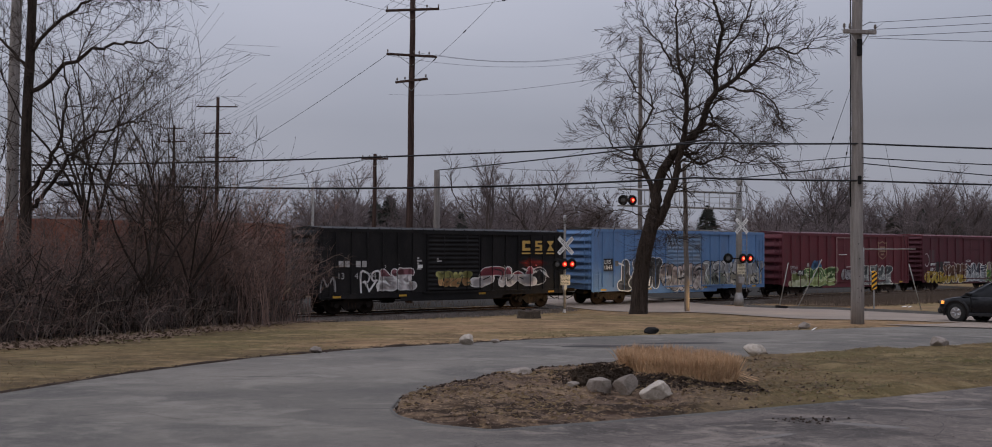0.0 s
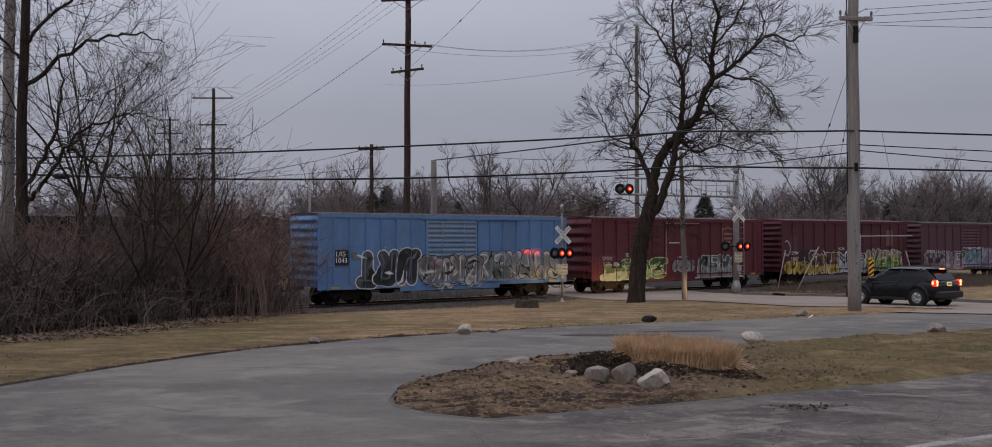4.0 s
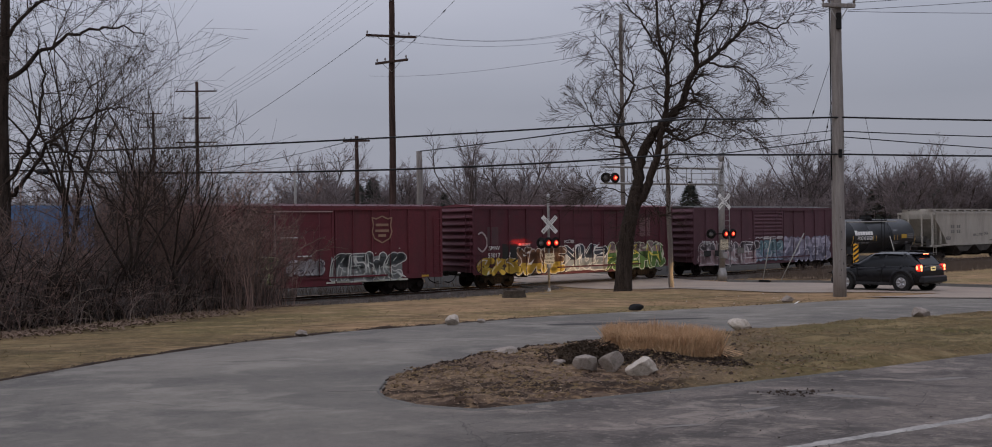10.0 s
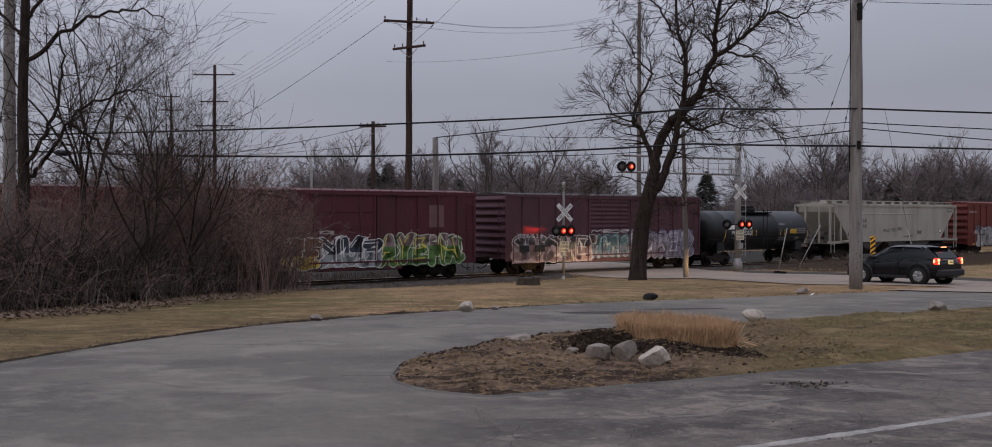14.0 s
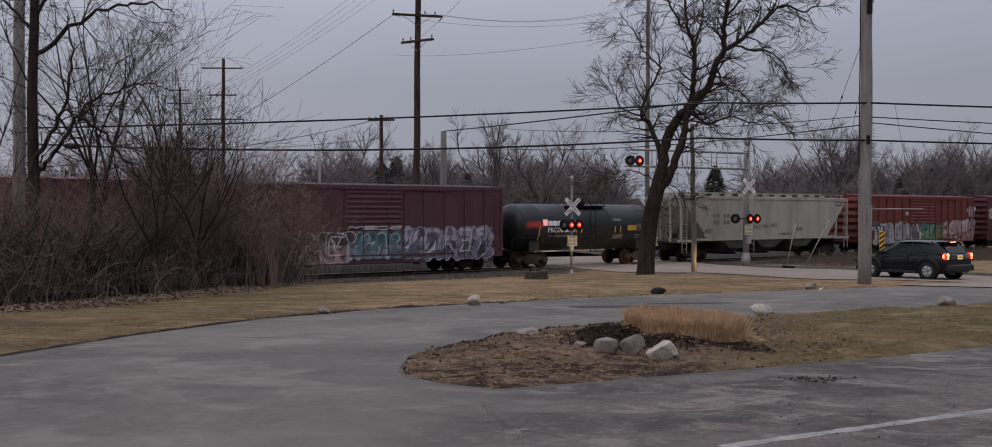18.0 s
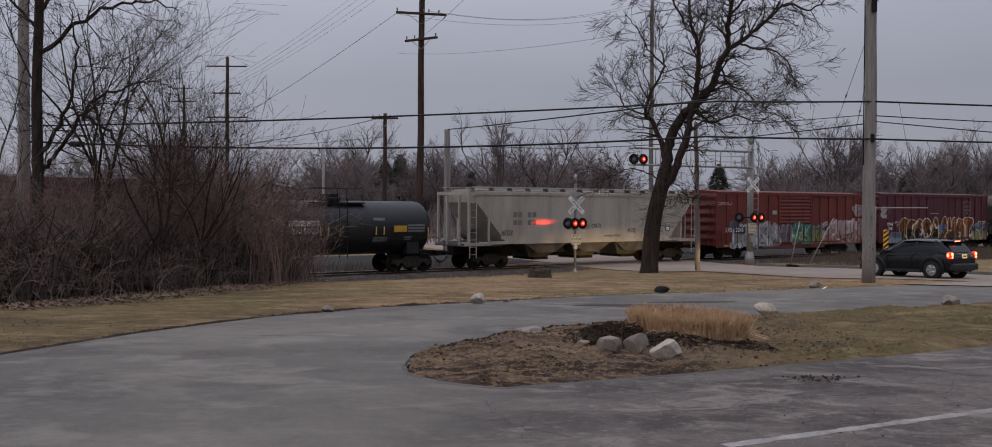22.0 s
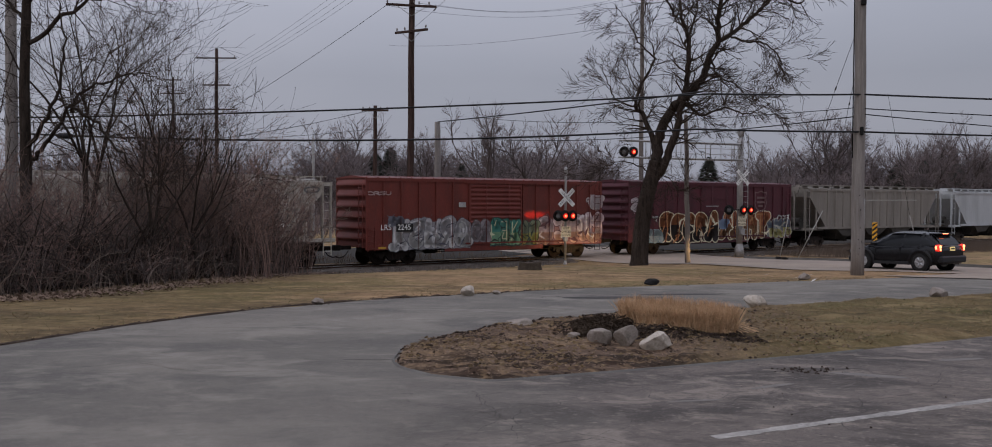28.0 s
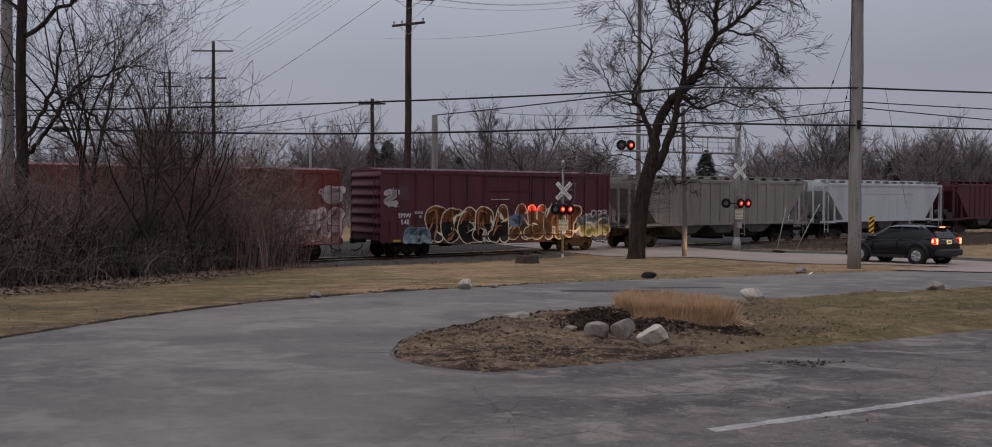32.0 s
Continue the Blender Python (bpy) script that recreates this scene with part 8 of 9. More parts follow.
def build_woods():
    """Far bare woods, a few kinds of tree repeated."""
    kinds = []
    for i in range(10):
        rnd = random.Random(300 + i)
        tr, tw = Shape(), Shape()
        h = 1.0
        top = Vector((rnd.uniform(-0.05, 0.05), rnd.uniform(-0.05, 0.05), rnd.uniform(0.26, 0.44)))
        tr.tube([(0, 0, -0.03), tuple(top * 0.5), tuple(top)], [0.024, 0.020, 0.016], 6)
        wide = rnd.uniform(0.4, 0.8)
        for j in range(rnd.randint(5, 7)):
            a = j * 2.4 + rnd.uniform(-0.4, 0.4)
            d = Vector((math.cos(a) * wide, math.sin(a) * wide, rnd.uniform(0.8, 1.4))).normalized()
            woods_branch(tr, tw, top - Vector((0, 0, rnd.uniform(0, 0.16))), d, rnd.uniform(0.36, 0.56), 0.011, 3, rnd)
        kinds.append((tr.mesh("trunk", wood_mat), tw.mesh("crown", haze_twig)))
    spruce = []
    for i in range(2):
        rnd = random.Random(400 + i)
        sh = Shape()
        for k in range(700):
            z = rnd.random() ** 0.8
            r = (1 - z) ** 0.8 * 0.24 * rnd.uniform(0.5, 1.1)
            a = rnd.uniform(0, 6.28)
            c = Vector((r * math.cos(a), r * math.sin(a), 0.06 + z * 0.94))
            o = Vector((math.cos(a), math.sin(a), -0.5)) * 0.05
            w = Vector((-math.sin(a), math.cos(a), 0)) * 0.025
            sh.face(c - o * 0.6, c + w, c + o, c - w)
        tk = Shape().tube([(0, 0, 0), (0, 0, 0.95)], [0.014, 0.003], 6)
        spruce.append((tk.mesh("trunk", wood_mat), sh.mesh("crown", needle_mat)))
    rnd = random.Random(31)

    def plant(kind, x, y, h, label, name="bare_tree"):
        t = thing(name, Matrix.LocRotScale((x, y, -1.9), Euler((0, 0, rnd.uniform(0, 6.28))), (h * 1.5, h * 1.5, h) if name == "spruce" else (h, h, h)), label, "tree", "far woods")
        part("trunk", kind[0], None, t)
        part("crown", kind[1], None, t)
    spots = []
    for i in range(320):
        az = rnd.uniform(-31, 31) if i < 205 else rnd.uniform(15, 31) if i < 265 else rnd.uniform(-10, 13)
        far = rnd.uniform(100, 165)
        x, y = far * math.sin(radians(az)), far * math.cos(radians(az))
        if track_coords(x, y)[1] < 14:
            y += 35
        hh = (0.062 + 0.012 * math.sin(az * 0.55) + 0.012 * math.sin(az * 1.3 + 1)) * y + 2.2
        if az < -6:
            hh *= 0.92
        hh *= 1 - 0.30 * ease(6.0, 9.0, az) * (1 - ease(13.5, 17.0, az)) - 0.14 * ease(-2.0, 1.0, az) * (1 - ease(20.0, 23.0, az))
        spots.append((x, y, hh * rnd.uniform(0.75, 1.2)))
    for x, y, h in spots:
        plant(kinds[rnd.randrange(10)], x, y, h, "distant bare deciduous tree")
    for x, y, h in ((-0.6, 96, 12.0), (3.4, 97, 11.4), (9.5, 104, 8.5), (-7, 104, 10.5)):
        plant(kinds[rnd.randrange(10)], x, y, h, "distant bare deciduous tree with a broad crown")
    for x, y, h in ((-14.5, 118, 8.6), (-12.9, 119, 9.4), (-4.4, 122, 7.6), (27, 125, 8.8), (53, 122, 8.4), (50, 123, 7.8), (56.5, 121, 8.2)):
        plant(spruce[rnd.randrange(2)], x, y, h, "distant dark green spruce", "spruce")
    # low undergrowth in front of the woods
    sh = Shape()
    for _ in range(3000):
        az = rnd.uniform(-32, 32)
        far = rnd.uniform(88, 150)
        x, y = far * math.sin(radians(az)), far * math.cos(radians(az))
        if track_coords(x, y)[1] < 12:
            continue
        for _ in range(3):
            d = Vector((rnd.uniform(-1, 1), rnd.uniform(-1, 1), 2.0)) * rnd.uniform(0.6, 1.9)
            p = Vector((x + rnd.uniform(-1, 1), y, -1.9))
            w = 0.035
            sh.face(p - Vector((w, 0, 0)), p + Vector((w, 0, 0)), p + d + Vector((w * 0.3, 0, 0)), p + d - Vector((w * 0.3, 0, 0)))
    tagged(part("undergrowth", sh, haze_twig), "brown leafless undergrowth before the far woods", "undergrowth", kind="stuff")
    # sheet of distant woods; its haze lies in the pale twig colour
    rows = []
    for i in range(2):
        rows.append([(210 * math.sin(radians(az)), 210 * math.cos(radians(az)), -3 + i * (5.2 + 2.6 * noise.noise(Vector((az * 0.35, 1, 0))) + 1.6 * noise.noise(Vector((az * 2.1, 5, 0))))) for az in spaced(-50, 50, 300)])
    tagged(part("backdrop", Shape().grid(rows), haze_twig), "distant woods, grey-brown with haze put into the colour", "woods", kind="structure")


def woods_branch(tr, tw, p, d, length, r, depth, rnd):
    """A branch of a far tree; its last two orders of twigs are straight slivers."""
    n = 4 if depth > 1 else 1
    pts, rad = [p.copy()], [r]
    for k in range(n):
        d = (d + Vector((rnd.uniform(-1, 1), rnd.uniform(-1, 1), rnd.uniform(-0.5, 0.7))) * 0.19).normalized()
        p = p + d * (length / n)
        pts.append(p.copy())
        rad.append(max(r * (1 - 0.7 * (k + 1) / n), 0.0008))
    if depth < 2:
        w = d.cross(Vector((rnd.uniform(-1, 1), rnd.uniform(-1, 1), 0.3)))
        w = w.normalized() * r if w.length > 0.01 else Vector((r, 0, 0))
        tw.face(pts[0] - w, pts[0] + w, pts[-1] + w * 0.5, pts[-1] - w * 0.5)
    else:
        (tr if r > 0.004 else tw).tube(pts, rad, 3, caps=False)
    if depth == 0:
        return
    for _ in range(rnd.randint(6, 8)):
        t = rnd.uniform(0.2, 1.0)
        i = min(int(t * n), n - 1)
        side = d.cross(Vector((rnd.uniform(-1, 1), rnd.uniform(-1, 1), rnd.uniform(-1, 1))))
        if side.length < 0.05:
            continue
        side.normalize()
        woods_branch(tr, tw, pts[i].lerp(pts[i + 1], t * n - i), (d * 0.8 + side * rnd.uniform(0.35, 0.85) + Vector((0, 0, 0.08))).normalized(), length * rnd.uniform(0.34, 0.56), max(r * 0.45, 0.0010), depth - 1, rnd)


# ---- stones, stump, grass clump ----
def stone(x, y, z, sx, sy, sz, seed, mat, label, sink=0.42, name="boulder", tilt=0):
    rnd = random.Random(seed)
    bm = bmesh.new()
    bmesh.ops.create_icosphere(bm, subdivisions=4, radius=1.0)
    off = Vector((rnd.uniform(0, 50), rnd.uniform(0, 50), 0))
    cuts = [(Vector((rnd.gauss(0, 1), rnd.gauss(0, 1), rnd.gauss(0, 1))).normalized(), rnd.uniform(0.62, 0.95)) for _ in range(14)]
    for v in bm.verts:
        c = v.co * (1.18 + 0.12 * noise.noise(v.co * 1.1 + off))
        for nrm, lim in cuts:
            over = c.dot(nrm) - lim
            if over > 0:
                c = c - nrm * over
        c = c * (1 + 0.05 * noise.noise(v.co * 3.2 + off) + 0.03 * noise.noise(v.co * 8.0 + off))
        v.co = Vector((c.x * sx, c.y * sy, c.z * sz))
    me = bpy.data.meshes.new(name)
    bm.to_mesh(me)
    bm.free()
    me.polygons.foreach_set("use_smooth", [True] * len(me.polygons))
    me.materials.append(mat)
    ob = new(name, me)
    ob.matrix_basis = pose(x, y, z + sz * (1 - sink), 0, tilt, rnd.uniform(-20, 20))
    return tagged(ob, label, "rock", "landscape stones")


def build_stones():
    for i, (x, y, w, h, mat, label) in enumerate((
            (1.42, 13.16, 0.155, 0.145, stone_grey, "grey landscape stone in a row on the island"),
            (1.735, 13.0, 0.155, 0.165, stone_grey, "upright grey landscape stone on the island"),
            (2.14, 12.92, 0.215, 0.145, stone_pale, "pale wedge-shaped landscape stone on the island"),
            (0.40, 15.65, 0.20, 0.09, stone_grey, "flat grey stone sunk in the island soil"),
            (1.12, 13.9, 0.09, 0.06, stone_grey, "small grey stone on the island"))):
        stone(x, y, island_z(x, y), w, w * 0.8, h, 143 + i, mat, label)
    for i, (x, y, w, h, mat, label) in enumerate((
            (-0.66, 23.3, 0.17, 0.13, stone_pale, "pale rounded stone at the lawn edge"),
            (-3.75, 20.5, 0.15, 0.075, stone_grey, "dull flat stone at the lawn edge"),
            (9.94, 31.6, 0.20, 0.13, stone_grey, "brown-grey stone at the lawn edge"),
            (0.0, 23.9, 0.12, 0.05, stone_grey, "small half-buried stone at the lawn edge"))):
        stone(x, y, ground_z(x, y) + 0.03, w, w * 0.8, h, 60 + i, mat, label)
    for i, (x, y, w, h, mat, label) in enumerate((
            (5.36, 20.15, 0.25, 0.17, stone_pale, "large pale rounded stone on the grass strip"),
            (10.35, 22.9, 0.25, 0.15, stone_grey, "low pale stone on the grass strip"))):
        stone(x, y, island_z(x, y), w, w * 0.8, h, 86 + i, mat, label)
    stone(4.42, 27.75, ground_z(4.42, 27.75) + 0.04, 0.19, 0.14, 0.11, 91, dark_hole, "black bag of rubbish on the lawn edge", name="rubbish_bag")["category"] = "bag"
    # stump
    x, y = 1.29, 37.9
    rnd = random.Random(212)
    stump = thing("tree_stump", pose(x, y, ground_z(x, y)), "low weathered ragged tree stump on the lawn", "stump")
    rings = []
    for k, (z, r) in enumerate(((-0.1, 0.46), (0.03, 0.44), (0.12, 0.41), (0.22, 0.40), (0.29, 0.41), (0.305, 0.37))):
        rings.append([(1.06 * r * (1 + 0.16 * noise.noise(Vector((math.cos(q) * 1.8, math.sin(q) * 1.8, 4.0))) + 0.07 * noise.noise(Vector((math.cos(q) * 6, math.sin(q) * 6, z * 3)))) * math.cos(q),
                       0.8 * r * (1 + 0.14 * math.sin(3 * q)) * math.sin(q), z + (0.05 * noise.noise(Vector((math.cos(q) * 3, math.sin(q) * 3, 9.0))) if k > 3 else 0)) for q in spaced(0, 2 * math.pi, 41)])
    part("stump_bark", Shape().grid(rings), stump_mat, stump)
    part("cut_face", Shape().face(*[(px * 0.99, py * 0.99, 0.29) for px, py, pz in rings[-1][:-1]]), wood_brown, stump, "dark weathered cut wood")
    # litter specks on the lawn
    rnd = random.Random(3)
    sp = Shape()
    for _ in range(46):
        x, y = rnd.uniform(6.5, 11), rnd.uniform(30, 38)
        z, s = ground_z(x, y) + 0.06, rnd.uniform(0.02, 0.07)
        sp.face((x - s, y, z), (x, y - s * 0.6, z + 0.02), (x + s, y, z + 0.03), (x, y + s * 0.7, z + 0.01))
    for x, y, s in ((22.5, 54.0, 0.22), (22.9, 54.2, 0.12), (9.6, 29.6, 0.09)):
        z = ground_z(x, y) + 0.06
        sp.face((x - s, y, z), (x, y - s * 0.6, z + 0.04), (x + s, y, z + 0.1), (x, y + s * 0.7, z + 0.05))
    tagged(part("paper_scrap", sp, white_paint), "small pale scraps on the lawn", "litter", kind="stuff")
    # clods and debris on the parking bay
    db = Shape()
    for _ in range(190):
        if rnd.random() < 0.4:
            x, y = 3.62 + rnd.gauss(0, 0.2), 11.3 + rnd.gauss(0, 0.12)
            s = rnd.uniform(0.006, 0.026)
        else:
            x, y = rnd.uniform(2, 9), rnd.uniform(8, 14)
            s = rnd.uniform(0.004, 0.014)
        if y > island_low(x) - 0.05:
            continue
        z = ground_z(x, y) + 0.016
        P = [(x + s * math.cos(k * 2.1), y + s * math.sin(k * 2.1), z) for k in range(3)]
        for k in range(3):
            db.face(P[k], P[(k + 1) % 3], (x, y, z + s))
    pale = Shape()
    for _ in range(900):
        x, y = rnd.uniform(1.5, 11), rnd.uniform(7.6, 18)
        if y > island_low(x) - 0.05:
            continue
        s = rnd.uniform(0.004, 0.012)
        z = ground_z(x, y) + 0.016
        P = [(x + s * math.cos(k * 2.1), y + s * math.sin(k * 2.1), z) for k in range(3)]
        for k in range(3):
            pale.face(P[k], P[(k + 1) % 3], (x, y, z + s * 0.8))
    tagged(part("grit", pale, kerb_mat), "pale grit scattered on the parking bay", "grit", kind="stuff")
    edge = Shape()
    for _ in range(2600):
        x = rnd.uniform(-9, 13)
        if rnd.random() < 0.7 * ease(-6, 2, x):
            continue
        y = on_line(NORTH, x) + rnd.gauss(0.12, 0.22)
        s = rnd.uniform(0.010, 0.034)
        z, a = ground_z(x, y) + 0.012, rnd.uniform(0, 6.28)
        ca, sa = math.cos(a) * s, math.sin(a) * s
        edge.face((x - ca, y - sa, z), (x + sa * 0.6, y - ca * 0.6, z + s * 0.3), (x + ca, y + sa, z + s * 0.7), (x - sa * 0.6, y + ca * 0.6, z + s * 0.4))
    # lawn lip in dark mulch colour: soil edge and painted gap shadow in one
    lip = []
    for x in spaced(-14, 3.2, 520):
        y, z = on_line(NORTH, x) + rough(x, 0, 1.7, 0.12), 0.055 * (1 - ease(-1.5, 3.2, x)) * max(0.0, 0.45 + 0.9 * noise.noise(Vector((x * 5.5, 2.0, 0.0))) + 0.9 * noise.noise(Vector((x * 1.6, 7.0, 0.0))))
        lip.append([(x - 0.8 * o, y + 0.6 * o + rough(x, o * 9, 0.25, 0.06), ground_z(x - 0.8 * o, y + 0.6 * o) + 0.003 + z * k) for o, k in ((-0.03, -0.1), (-0.01, 0.5), (0.03, 1.0), (0.08, 0.6), (0.14, -0.6))])
    tagged(part("lawn_edge", Shape().grid(lip), mulch_mat), "ragged dark soil edge of the lawn along the drive, gap shadow included in the colour", "soil", kind="structure")
    tagged(part("edge_litter", edge, mulch_mat), "dark soil crumbs and leaves along the lawn edge", "leaf litter", kind="stuff")
    tagged(part("debris", db, mulch_mat), "crumbs of soil and gravel on the asphalt", "debris", kind="stuff")


def build_clump():
    rnd = random.Random(8)
    sh = Shape()
    cx, cy = 2.78, 15.05
    top = island_z(cx, cy) + 0.31
    for _ in range(8000):
        a, q = rnd.uniform(0, 6.28), 1 - 0.62 * rnd.random() ** 1.6
        x, y = cx + 0.78 * q * math.cos(a) - 0.22 * q * math.sin(a), cy + 0.95 * q * math.sin(a)
        z = island_z(x, y) - 0.02
        h = top - z + 0.09 * noise.noise(Vector((x * 5.0, y * 5.0, 2.0))) - 0.16 * (1 - q) - 0.20 * rnd.random() ** 3 + 0.05 * rnd.random() ** 6
        ox, oy = (x - cx) * rnd.uniform(-0.12, 0.16) + rnd.gauss(0, 0.06), (y - cy) * rnd.uniform(-0.12, 0.15) + rnd.gauss(0, 0.055)
        w = rnd.uniform(0.0035, 0.0075)
        sh.use(0 if rnd.random() < 0.5 else 1)
        t = rnd.uniform(0, 3.14)
        wx, wy = math.cos(t) * w, math.sin(t) * w
        sh.face((x - wx, y - wy, z), (x + wx, y + wy, z), (x + ox * 0.5 + wx, y + oy * 0.5 + wy, z + h * 0.6), (x + ox * 0.5 - wx, y + oy * 0.5 - wy, z + h * 0.6))
        sh.face((x + ox * 0.5 - wx, y + oy * 0.5 - wy, z + h * 0.6), (x + ox * 0.5 + wx, y + oy * 0.5 + wy, z + h * 0.6), (x + ox, y + oy, z + h))
    for _ in range(90):
        a = rnd.uniform(-2.9, 0.8)
        x, y = cx + 0.9 * math.cos(a), cy + 0.8 * math.sin(a)
        z, w = island_z(x, y), 0.0035
        ex, ey = x + rnd.uniform(0.1, 0.35) * math.cos(a + rnd.uniform(-0.7, 0.7)), y + rnd.uniform(0.1, 0.35) * math.sin(a + rnd.uniform(-0.7, 0.7))
        sh.face((x, y, z + 0.1), (x + w, y + w, z + 0.1), (ex + w, ey + w, z + 0.02), (ex, ey, z + 0.01))
    tagged(part("ornamental_grass", sh, [straw_mat, pale_straw]), "cropped clump of dry straw-coloured ornamental grass", "grass", kind="stuff")


def build_lawn_grass():
    rnd = random.Random(19)
    for name, mat, n in (("dry_grass", dead_straw, 4200), ("green_grass", needle_green, 2400)):
        sh = Shape()
        for _ in range(n):
            if rnd.random() < 0.45:
                x = rnd.uniform(4.4, 14)
                lo, hi = island_low(x), island_high(x)
                y = rnd.uniform(lo + 0.05, hi - 0.05)
                z = island_z(x, y)
            else:
                x = rnd.uniform(-11, 13)
                y = on_line(NORTH, x) + abs(rnd.gauss(0, 4.5)) + 0.02
                if y > 46 or track_coords(x, y)[1] > -4:
                    continue
                z = ground_z(x, y) + rough(x, y, 0.35, 0.012)
            if noise.noise(Vector((x * 0.8, y * 0.5, 4.0 if mat is dead_straw else 9.0))) + rnd.uniform(-0.2, 0.2) < 0:
                continue
            for _ in range(3):
                h, w, t = rnd.uniform(0.02, 0.05), rnd.uniform(0.004, 0.009), rnd.uniform(0, 3.14)
                ox, oy = rnd.uniform(-0.05, 0.05), rnd.uniform(-0.05, 0.05)
                sh.face((x + ox - math.cos(t) * w, y + oy - math.sin(t) * w, z), (x + ox + math.cos(t) * w, y + oy + math.sin(t) * w, z), (x + ox * 2, y + oy * 2, z + h))
        tagged(part(name, sh, mat), "short winter lawn blades" if mat is dead_straw else "sparse green lawn blades", "grass", kind="stuff")
    # dead weeds beside the track, right of the road
    sh = Shape()
    for _ in range(7000):
        s, o = rnd.uniform(20, 60), rnd.uniform(-9, -1.5)
        x, y = track(s, o)
        if road_coords(x, y)[1] < ROAD_W + 0.4:
            continue
        z = ground_z(x, y)
        h, w = rnd.uniform(0.3, 0.95), 0.012
        ox, oy = rnd.uniform(-0.25, 0.25), rnd.uniform(-0.25, 0.25)
        sh.face((x - w, y, z), (x + w, y, z), (x + ox, y + oy, z + h))
    for k in range(2600):
        s, o = (rnd.uniform(-16, -1), rnd.uniform(-3.5, -1.2)) if k < 120 else (rnd.gauss(-14, 9), rnd.uniform(3.6, 7.5))
        x, y = track(s, o)
        if -1.0 < road_coords(x, y)[1] < ROAD_W + 1:
            continue
        z = ground_z(x, y)
        h, w = rnd.uniform(0.2, 0.6), 0.01
        ox, oy = rnd.uniform(-0.2, 0.2), rnd.uniform(-0.2, 0.2)
        sh.face((x - w, y, z), (x + w, y, z), (x + ox, y + oy, z + h))
    verge = Shape()
    for s in range(20, 90):
        for o in (-8, -7, -6, -5, -4, -3):
            pts = [track(s + a, o + b) for a, b in ((0, 0), (1, 0), (1, 1), (0, 1))]
            if min(road_coords(*q)[1] for q in pts) > ROAD_W + 0.35:
                verge.face(*[(px, py, ground_z(px, py) + 0.03 + rough(px, py, 0.9, 0.03)) for px, py in pts])
    tagged(part("verge", verge, verge_mat), "dark dirt verge between the road kerb and the track", "ground", kind="structure")
    tagged(part("dead_weeds", sh, weed_mat), "grey brown dead weeds along the railway", "weeds", kind="stuff")


verge_mat = layered("dirt_verge", *SOIL, 0.95, 0.08, 1.0, 18.0)
weed_mat = surface("dead_weeds", (0.060, 0.045, 0.035), (0.150, 0.115, 0.090), 0.95, 6.0, 40.0, 0.1, gloss=0.05)
needle_green = surface("lawn_green", (0.10, 0.095, 0.042), (0.18, 0.165, 0.078), 0.9, 5.0, 40.0, 0.1)


# ---- the waiting car ----
SUV_WHEELS = []


